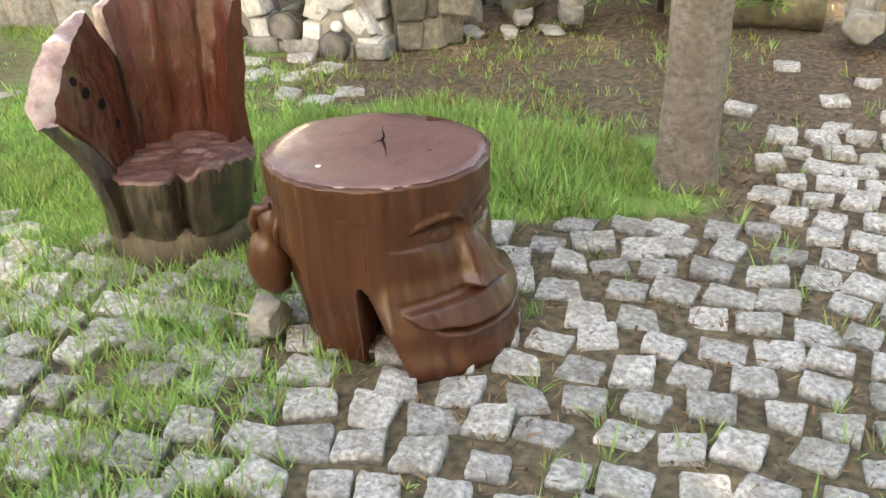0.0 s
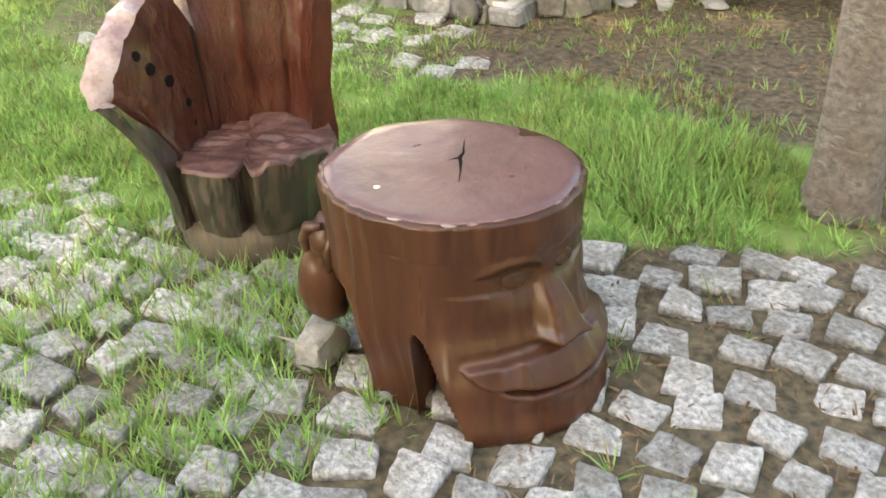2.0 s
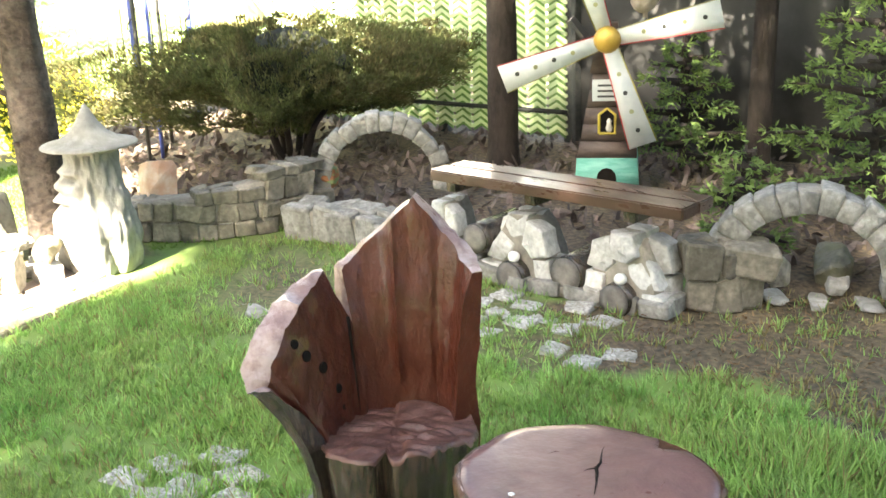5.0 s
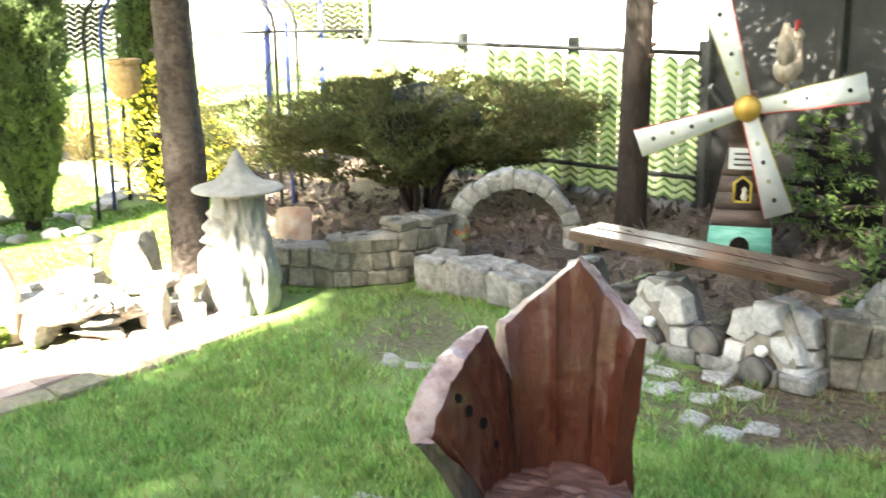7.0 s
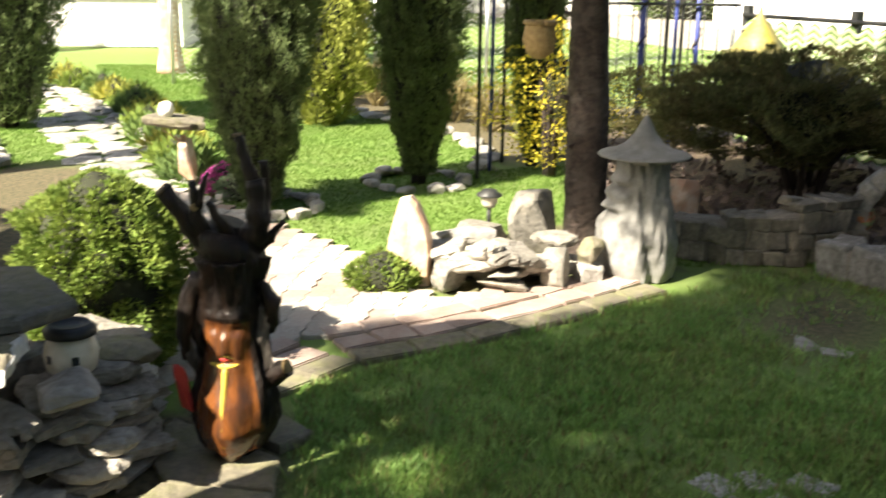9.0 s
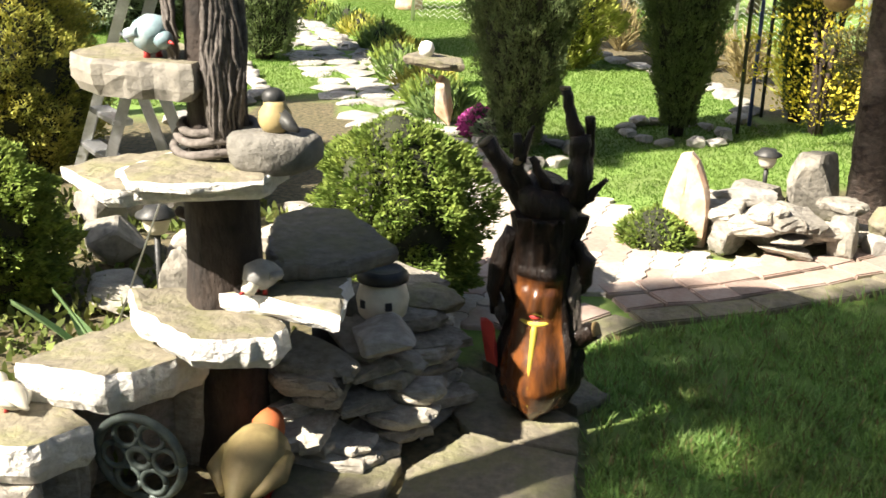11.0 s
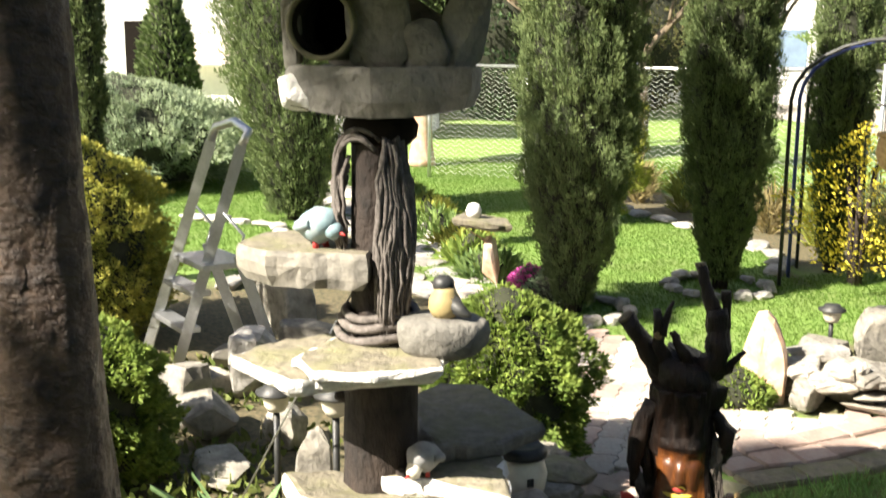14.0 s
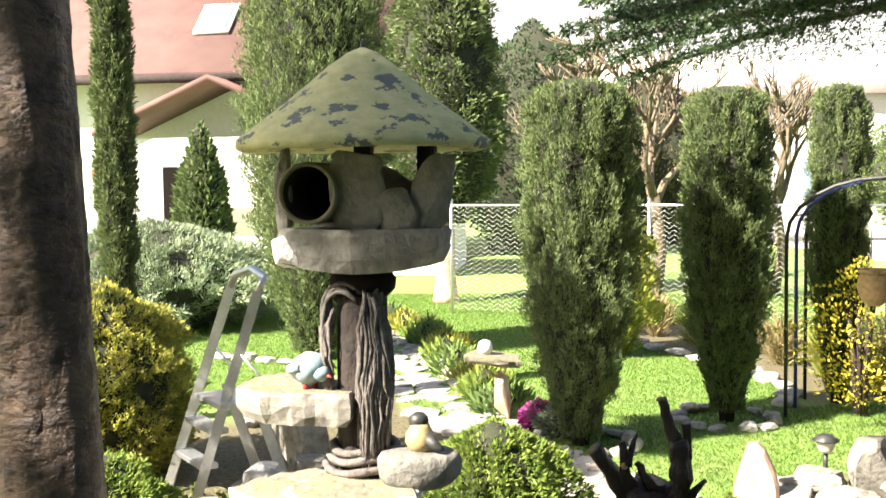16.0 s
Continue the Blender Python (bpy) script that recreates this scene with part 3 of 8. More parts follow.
def lawn_weight(x, y):
    """How thick the grass stands."""
    w = np.where((x > -4.5) & (x < 0.1) & (y > 0.45) & (y < 3.8), 1.0, 0.0)
    edge = (x + 2.74) * 1.7 + (y - 0.39) * 1.08
    w = np.where(edge < 0.06, 0, w)
    xr, yr = x + 0.22 * wavy(x, y, 0.8, 7), y + 0.22 * wavy(x, y, 0.7, 2)
    w = np.where(inside(xr, yr, DIRT), 0.07 + 0.22 * (wavy(x, y, 1.2, 3) > 0.25) * np.clip(1.4 - 0.45 * (y - 3.2), 0.15, 1), w)
    w = np.where(inside(x, y, COBBLES), np.where((x + 0.55 * y < 0.75) | (wavy(x, y, 1, 5) > 0.92), 0.36, 0.015) + 0.5 * (wavy(x, y, 1.4, 9) > 0.5) * (x + 0.6 * y < 0.95), w)
    w = np.where(inside(x, y, COBBLES) & (x + 0.3 * y < 0.0), w + 0.35, w)
    w = np.where((x > -0.95) & (y > 2.9) & ~inside(x, y, COBBLES), np.minimum(w, 0.45), w)
    clump = np.exp(-(((x + 0.78) / 0.33) ** 2 + ((y - 3.5) / 0.33) ** 2))
    w = np.maximum(w, 1.6 * (clump > 0.38))
    spot = np.exp(-(((x + 3.3) / 0.42) ** 2 + ((y - 2.55) / 0.3) ** 2)) + np.exp(-(((x + 3.7) / 0.6) ** 2 + ((y - 2.95) / 0.28) ** 2))
    w = w * np.clip(1 - spot * 1.1, 0.06, 1) * np.clip(0.62 + 0.75 * wavy(x, y, 1.1, 1), 0.16, 1.2)
    w = np.where(inside(x, y, SETT_STRIP), w * 0.3 + 0.12 * (wavy(x, y, 1.3, 3) > 0.2), w)
    return np.where(inside(x, y, BACKBED) | inside(x, y, PAVED) | inside(x, y, BED), 0, w)


def make_grass():
    n = 100000
    cx, cy = rng.uniform(-4.6, 1.5, n), rng.uniform(0.4, 5.2, n)
    ok = rng.uniform(0, 1.3, n) < lawn_weight(cx, cy)
    cx, cy = cx[ok], cy[ok]
    per = 7
    a = rng.uniform(0, 2 * math.pi, len(cx) * per)
    rad = np.abs(rng.normal(0, 0.014, len(a)))
    x, y = np.repeat(cx, per) + rad * np.cos(a), np.repeat(cy, per) + rad * np.sin(a)
    p = np.stack([x, y, np.full(len(x), -0.006)], 1)
    tuft = np.repeat(rng.uniform(0.65, 1.45, len(cx)), per)
    tall = (0.04 + 0.06 * np.exp(-(((x + 0.78) / 0.35) ** 2 + ((y - 3.5) / 0.35) ** 2)) + 0.02 * np.clip(wavy(x, y, 2, 4), 0, 1) + 0.018 * inside(x, y, COBBLES)) * tuft
    ways = np.stack([np.cos(a) * 0.45, np.sin(a) * 0.45, np.ones(len(a))], 1)
    dry = rng.uniform(0, 1, len(x)) < np.where(inside(x, y, DIRT), 0.45, 0.13)
    for name, pick, m, label in (("lawn_grass", ~dry, M["grass"], "short green lawn grass in tufts"), ("dry_grass", dry, M["drygrass"], "thin dry straw blades in the lawn")):
        v, f = blades(p[pick], ways[pick], 1.0, 1.0, 0.25, seed=len(name))
        k = np.repeat(tall[pick], 5)[:, None]
        base = np.repeat(p[pick], 5, 0)
        across = np.tile(np.array([0.0, 0.0, 0.55, 0.55, 1.0]), int(pick.sum()))[:, None]
        along = (v.reshape(-1, 5, 3)[:, 4] - p[pick])
        along = np.repeat(along, 5, 0) * across * k
        along[:, 2] -= (0.22 * across[:, 0] ** 2) * np.abs(along[:, 0:2]).sum(1)
        side = v.reshape(-1, 5, 3)[:, 1] - v.reshape(-1, 5, 3)[:, 0]
        side[:, 2] = 0
        side /= np.linalg.norm(side, axis=1)[:, None] + 1e-9
        wide = np.tile(np.array([-1, 1, 0.8, -0.8, 0.0]), int(pick.sum()))[:, None]
        tagged(raw(name, base + along + np.repeat(side, 5, 0) * wide * 0.0027, f, m), label, "grass", kind="stuff")
    n = 360000
    x, y = rng.uniform(-15, -4.3, n), rng.uniform(-6.0, 4.5, n)
    lawn = ~inside(x, y, PAVED) & ~inside(x, y, BED) & ~inside(x, y, BACKBED) & ~inside(x, y, ISLAND) & ~inside(x, y, FENCEBED) & (y > -0.55 + 0.26 * (x + 5.2) * (x < -5.2)) & (y < 3.2)
    lawn |= (x < -6.6) & (y < -1.15 + 0.42 * (x + 7.2)) & ~inside(x, y, BED)
    x, y = x[lawn], y[lawn]
    p = np.stack([x, y, np.zeros(len(x))], 1)
    v, f = blades(p, np.tile([0, 0, 1.0], (len(x), 1)), 0.022, 0.0055, 0.7, seed=5)
    tagged(raw("far_lawn_grass", v, f, M["mown"]), "sunlit mown lawn beyond the paving", "grass", kind="stuff")


make_grass()

# ---- trees and shrubs ----


def trunk_bm(radii, lean=(0, 0), knots=6, seed=1, n=16, step=0.09):
    """radii: list of (z, r)."""
    r = random.Random(seed)
    zs = np.arange(radii[0][0], radii[-1][0] + 1e-6, step)
    rr = np.interp(zs, [a for a, _ in radii], [b for _, b in radii])
    b = bmesh.new()
    rows = []
    for z, q in zip(zs, rr):
        row = []
        for k in range(n):
            a = 2 * math.pi * k / n
            s = q * (1 + 0.10 * noise.noise((math.cos(a) * 1.6 + seed, math.sin(a) * 1.6, z * 1.6)) + 0.05 * noise.noise((math.cos(a) * 5 + seed, math.sin(a) * 5, z * 9)) + (0.06 * abs(noise.noise((math.cos(a) * 7 + seed, math.sin(a) * 7, z * 26))) + 0.02 * noise.noise((math.cos(a) * 16, math.sin(a) * 16 + seed, z * 40)) if n > 30 else 0))
            row.append((lean[0] * z + s * math.cos(a), lean[1] * z + s * math.sin(a), z))
        rows.append(row)
    rings(rows, b)
    for _ in range(knots):
        z = r.uniform(0.5, radii[-1][0] * 0.9)
        a = r.uniform(0, 6.28)
        q = float(np.interp(z, zs, rr))
        d = Vector((math.cos(a), math.sin(a), 0.25))
        p = Vector((lean[0] * z, lean[1] * z, z))
        tube([p + d * q * 0.7, p + d * (q + 0.02), p + d * (q + r.uniform(0.02, 0.06))], [0.02, 0.014, 0.009], 6, b)
    return b


def branch_sprays(bm_v, bm_f, start, way, length, seed, size=0.07, dense=70):
    """A spruce bough: side twigs with needles, hanging a little."""
    r = np.random.default_rng(seed)
    n = int(dense * length)
    t = r.uniform(0.12, 1, n)
    way = np.array(way, float) / np.linalg.norm(way)
    side = np.cross(way, [0, 0, 1.0])
    side /= np.linalg.norm(side) + 1e-9
    s = r.uniform(-1, 1, n) * (1.02 - t) * 0.42 * length
    p = np.array(start) + way * (t * length)[:, None] + side * s[:, None]
    p[:, 2] -= 0.10 * length * t ** 2 + np.abs(s) * 0.25 - r.normal(0, 0.02, n)
    w = way * 0.6 + side * np.sign(s)[:, None] * 0.7 + np.array([0, 0, -0.15])
    v, f = kites(np.repeat(p, 3, 0), np.repeat(w, 3, 0), size, size * 0.28, 0.55, seed=seed)
    off = sum(len(q) for q in bm_v)
    bm_v.append(v)
    bm_f.extend(tuple(i + off for i in q) for q in f)


def tree(place, radii, material, label, boughs=(), lean=(0, 0), seed=1, crown_label="dark green spruce boughs", needle="leafspruce", size=0.07, dense=70, n=16):
    """A trunk with limbs; boughs are (z, degrees, length, rise)."""
    root = thing("tree", place, label, "tree")
    part("trunk", trunk_bm(radii, lean, 14 if n > 30 else 6, seed, n, 0.03 if n > 30 else 0.09), material, root)
    if boughs:
        V, Fs = [], []
        limb = bmesh.new()
        for i, (z, a, ln, rise) in enumerate(boughs):
            way = (math.cos(radians(a)), math.sin(radians(a)), rise)
            s = (lean[0] * z, lean[1] * z, z)
            branch_sprays(V, Fs, s, way, ln, seed * 100 + i, size, dense)
            w = Vector(way).normalized()
            tube([Vector(s), Vector(s) + w * ln * 0.5 - Vector((0, 0, 0.025 * ln)), Vector(s) + w * ln * 0.97 - Vector((0, 0, 0.09 * ln))], [0.03, 0.017, 0.005], 5, limb)
        part("limb", limb, material, root)
        raw("crown", np.concatenate(V), Fs, M[needle], root, crown_label)
    return root


def shrub(name, place, profile, label, category, material, count, size, lump=0.16, lscale=4.0, seed=1, flat=(1, 1), up=0.5, stem=None, core=0.82, ratio=0.34, heave=0.0, tall=0.8):
    """A dense shrub: a core coloured as inner shade and many small sprays over a lumpy turned form. profile: (z,
    radius).
    """
    root = thing(name, place, label, category)
    r = np.random.default_rng(seed)
    zs, rs = np.array([p[0] for p in profile]), np.array([p[1] for p in profile])
    zt = np.linspace(zs[0], zs[-1], 200)
    rt = np.interp(zt, zs, rs)
    area = np.cumsum(rt + 0.03 * rt.max())
    z = np.interp(r.uniform(0, area[-1], count), area, zt)
    z += r.normal(0, 0.012, count)
    a = r.uniform(0, 2 * math.pi, count)
    base = np.interp(z, zs, rs)
    slope = np.interp(z, zt, np.gradient(rt, zt))
    lumps = np.array([noise.noise((math.cos(b) * q * lscale + seed, math.sin(b) * q * lscale, c * lscale * tall)) + 0.5 * noise.noise((math.cos(b) * q * lscale * 3 + seed, math.sin(b) * q * lscale * 3, c * lscale * 3 * tall)) for b, q, c in zip(a, base, z)])
    deep = 1 - np.abs(r.normal(0, 0.07, count))
    q = base * deep * (1 + lump * lumps)
    if heave:
        z = z + heave * np.array([noise.noise((math.cos(b) * k * 2.3 + 9, math.sin(b) * k * 2.3, 4.0)) + 0.4 * noise.noise((math.cos(b) * k * 7, math.sin(b) * k * 7, c * 5)) for b, k, c in zip(a, base, z)])
    p = np.stack([q * np.cos(a) * flat[0], q * np.sin(a) * flat[1], z], 1)
    ways = np.stack([np.cos(a), np.sin(a), np.clip(-slope, -0.4, 3) * 0.6 + up], 1)
    ways /= np.linalg.norm(ways, axis=1)[:, None]
    p -= ways * size * 0.5
    v, f = kites(p, ways, size, size * ratio, 0.42, seed=seed)
    raw("foliage", v, f, material, root)
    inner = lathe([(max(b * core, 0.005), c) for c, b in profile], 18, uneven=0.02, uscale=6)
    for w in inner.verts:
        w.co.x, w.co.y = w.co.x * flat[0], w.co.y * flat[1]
    part("core", inner, M["core"], root, "inner core coloured dark as the shade within the foliage")
    if stem:
        for k in range(stem[0]):
            an = k * 2.4 + seed
            b = tube([(math.cos(an) * stem[1] * 0.5, math.sin(an) * stem[1] * 0.5, 0), (math.cos(an) * stem[1], math.sin(an) * stem[1], stem[2] * 0.5), (math.cos(an) * stem[1] * 2.2, math.sin(an) * stem[1] * 2.2, stem[2])], [0.03, 0.024, 0.014], 6, None, 0.3)
            part("stem", b, M["barkdark"], root)
    return root


def column(place, h, r, label, seed, count=15000, group="columnar conifers on the lawn", material="leaf"):
    prof = [(0.09, r * 0.36), (0.22 * h, r * 0.68), (0.40 * h, r * 0.92), (0.55 * h, r), (0.75 * h, r * 0.98), (0.93 * h, r * 0.93), (0.985 * h, r * 0.78), (h, r * 0.35)]
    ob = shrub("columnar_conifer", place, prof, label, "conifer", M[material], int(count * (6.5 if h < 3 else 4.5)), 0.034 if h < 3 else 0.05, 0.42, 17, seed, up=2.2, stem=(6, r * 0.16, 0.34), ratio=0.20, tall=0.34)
    ob["group"] = group
    return ob


column((-5.72, 0.06, 0), 2.36, 0.35, "clipped dark green columnar conifer on the lawn", 3)
column((-6.5, 1.1, 0), 2.36, 0.29, "slimmer columnar conifer ringed by stone edging", 4, 13000)
column((-7.2, 2.02, 0), 2.42, 0.21, "narrow columnar conifer beside the forsythia", 5, 9000)
column((-9.05, -2.5, 0), 3.75, 0.64, "tall broad columnar conifer, its sunny side yellow-green", 6, 22000)
column((-6.0, -3.2, 0), 3.3, 0.13, "thin dark upright conifer by the garden bed", 8, 6000)
shrub("golden_conifer", (-9.3, 0.36, 0), [(0.02, 0.14), (0.3, 0.30), (0.7, 0.42), (1.1, 0.34), (1.45, 0.14), (1.55, 0.02)], "loose golden-green conifer behind the lawn", "conifer", M["leaflime"], 14000, 0.07, 0.9, 5, 9, up=1.4, core=0.6, ratio=0.24)
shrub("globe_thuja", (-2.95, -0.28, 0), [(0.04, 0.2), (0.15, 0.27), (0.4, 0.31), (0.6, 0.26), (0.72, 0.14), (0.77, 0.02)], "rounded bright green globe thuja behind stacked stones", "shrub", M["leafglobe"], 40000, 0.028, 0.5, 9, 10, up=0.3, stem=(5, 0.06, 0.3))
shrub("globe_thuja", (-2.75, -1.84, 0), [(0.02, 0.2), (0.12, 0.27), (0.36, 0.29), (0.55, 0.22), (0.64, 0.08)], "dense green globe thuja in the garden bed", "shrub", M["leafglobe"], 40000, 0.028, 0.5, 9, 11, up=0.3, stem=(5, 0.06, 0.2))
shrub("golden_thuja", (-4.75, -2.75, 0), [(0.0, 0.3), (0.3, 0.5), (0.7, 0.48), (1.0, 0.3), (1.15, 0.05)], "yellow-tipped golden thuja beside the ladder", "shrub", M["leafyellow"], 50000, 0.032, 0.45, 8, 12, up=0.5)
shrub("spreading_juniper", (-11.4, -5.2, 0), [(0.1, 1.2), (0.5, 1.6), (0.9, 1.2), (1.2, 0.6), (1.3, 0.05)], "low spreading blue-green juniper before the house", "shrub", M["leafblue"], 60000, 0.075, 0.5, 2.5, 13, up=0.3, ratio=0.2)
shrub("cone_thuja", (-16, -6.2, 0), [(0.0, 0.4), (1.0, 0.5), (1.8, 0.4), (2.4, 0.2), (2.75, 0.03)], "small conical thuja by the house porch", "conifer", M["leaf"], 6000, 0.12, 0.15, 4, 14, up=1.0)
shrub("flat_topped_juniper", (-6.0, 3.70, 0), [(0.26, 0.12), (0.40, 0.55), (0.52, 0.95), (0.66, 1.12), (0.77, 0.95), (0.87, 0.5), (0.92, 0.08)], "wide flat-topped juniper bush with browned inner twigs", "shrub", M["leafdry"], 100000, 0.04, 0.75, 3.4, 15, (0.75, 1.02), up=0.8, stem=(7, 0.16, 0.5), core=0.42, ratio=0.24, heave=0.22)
shrub("forsythia", (-6.75, 2.08, 0), [(0.10, 0.12), (0.25, 0.30), (0.5, 0.42), (0.75, 0.34), (0.95, 0.16), (1.15, 0.04)], "forsythia bush in full yellow blossom", "shrub", M["forsythia"], 2600, 0.032, 1.5, 9, 16, up=0.9, core=0.03, ratio=0.55, stem=(6, 0.05, 0.85))
shrub("bedding_plant", (-4.0, 0.78, 0), [(0, 0.16), (0.08, 0.17), (0.15, 0.08), (0.18, 0.01)], "low cushion of fresh green rock plant", "plant", M["leafglobe"], 2500, 0.035, 0.3, 9, 17, up=0.4)

BARK_BOUGHS = [(2.7 + 0.16 * i, (i * 137) % 360, 1.5 - 0.02 * i, -0.12) for i in range(26)]
# the extra bough lists sit mostly above view, added to shade panels and trunks
tree((-0.41, 3.70, 0), [(-0.02, 0.112), (0.12, 0.096), (0.5, 0.092), (3.0, 0.082), (6, 0.06)], M["barkpale"], "grey-brown spruce trunk standing in the cobbles", [(z + 0.9, a, ln, s) for z, a, ln, s in BARK_BOUGHS] + [(3.75 + 0.05 * k, (k * 137.5) % 360, 2.3 - 0.008 * k, -0.05) for k in range(64)], (0.02, 0.01), 2, dense=95, n=48)
tree((-4.62, 1.9, 0), [(-0.02, 0.135), (0.12, 0.115), (1.5, 0.095), (3.0, 0.08), (6, 0.04)], M["barktree"], "spruce trunk behind the stone figure", BARK_BOUGHS[::3] + [(2.66 + 0.035 * i, -130 + (i * 37) % 105, 2.0 - 0.03 * i, -0.05) for i in range(15)] + [(4.0 + 0.07 * k, -20 + (k * 37) % 60, 2.4, -0.03) for k in range(10)], (0, -0.02), 3, size=0.034, dense=620, n=40)
tree((-4.92, 4.78, 0), [(-0.02, 0.125), (0.12, 0.105), (1.5, 0.09), (5, 0.06)], M["barkdark"], "dark tree trunk behind the bench", [(z + 0.3, a, ln, s) for z, a, ln, s in BARK_BOUGHS], (0.015, 0), 4)
tree((-3.72, 5.86, 0), [(-0.02, 0.09), (0.12, 0.075), (1.5, 0.062), (5, 0.04)], M["barkdark"], "thin dark tree trunk before the grey panels", BARK_BOUGHS[:14] + [(2.12 + 0.022 * k, -160 + (k * 61) % 190, 1.7, 0.0) for k in range(84)], (0.01, 0.01), 5, dense=170)
tree((-0.803, -0.963, 0), [(-0.02, 0.145), (0.2, 0.122), (1.0, 0.104), (3.0, 0.093), (8, 0.05)], M["barkwarm"], "thick brown spruce trunk beside the stone slabs", [(3.4 + 0.16 * i, (i * 137) % 360, 1.0, -0.1) for i in range(24)] + [(5.7 + 0.1 * i, (i * 137) % 360, 1.3, -0.08) for i in range(22)], (0, -0.045), 6, n=56)
# unseen shade trees behind the walk, added to block sun and sky
for i, (x, y, z0, count, more) in enumerate(((3.85, -4.65, 3.9, 66, 1), (5.0, -3.75, 3.8, 66, 0), (6.2, -2.8, 3.9, 66, 0), (7.4, -1.9, 3.8, 60, 0), (3.15, -2.65, 3.3, 36, 0), (4.35, -1.7, 3.2, 36, 0), (5.55, -0.8, 3.3, 36, 0))):
    boughs = [(z0 + 0.12 * k, (k * 137.5 + i * 40) % 360, 1.9 - 0.006 * k, -0.1) for k in range(count)]
    boughs += [(7.2 + 0.14 * k, 208 + (k * 47) % 22, 2.35, -0.04) for k in range(6 * more)] + [(9.4 + 0.13 * k, 200 + (k * 47) % 40, 3.0, -0.02) for k in range(18 * more)] + [(7.7 + 0.1 * k, 168 + (k * 53) % 104, 1.9, -0.05) for k in range(40 * more)]
    boughs += [(0.9 + 0.13 * k, (k * 137.5 + i * 70) % 360, 2.0, -0.12) for k in range(20)]
    tree((x, y, 0), [(-0.02, 0.16), (0.3, 0.13), (3, 0.11), (12, 0.04)], M["barktree"], "tall unseen spruce added for shade, with a full crown of boughs", boughs, (0, 0), 20 + i, size=0.13, dense=115)
for i, (x, y) in enumerate(((8.6, 0.4), (8.4, 2.8), (7.6, 5.2), (6.0, 7.4), (3.6, 9.0))):
    tree((x, y, 0), [(-0.02, 0.16), (0.3, 0.13), (3, 0.11), (8, 0.04)], M["barktree"], "broad unseen spruce added to darken the surround, boughs to the ground", [(0.6 + 0.14 * k, (k * 137.5 + i * 50) % 360, 2.1 - 0.03 * k, -0.12) for k in range(46)], (0, 0), 50 + i, size=0.2, dense=60)
# one more unseen tree past the bed, added to shade what lies beyond
tree((-2.9, -3.6, 0), [(-0.02, 0.12), (0.3, 0.10), (3, 0.07), (4.8, 0.02)], M["barktree"], "younger unseen spruce added for shade, with a narrow crown", [(2.7 + 0.06 * k, (k * 137.5) % 360, 0.95 - 0.016 * k, -0.1) for k in range(36)], (0, 0), 31, size=0.11, dense=130)
# dry needles and leaf scraps on the bare soil and in the joints
n = 34000
x, y = rng.uniform(-2.6, 1.6, n), rng.uniform(1.0, 6.5, n)
ok = (inside(x, y, DIRT) | (inside(x, y, COBBLES) & (x + 0.5 * y > 0.9))) & (rng.uniform(0, 1, n) < 0.35 + 0.5 * (wavy(x, y, 1.1, 6) > 0))
v, f = blades(np.stack([x, y, rng.uniform(-0.004, 0.012, n)], 1)[ok], np.tile([0.0, 0, 0.03], (int(ok.sum()), 1)), 0.034, 0.0055, 1.0, seed=91)
v[:, 2] = np.clip(v[:, 2], -0.003, 0.02)
tagged(raw("needle_litter", v, f, M["litter"]), "dry brown needles and leaf scraps on the soil", "litter", kind="stuff")
# ---- carved furniture ----


def bump(d, w):
    return math.exp(-(d / w) ** 2)


def ramp01(v):
    v = max(0.0, min(1.0, v))
    return v * v * (3 - 2 * v)


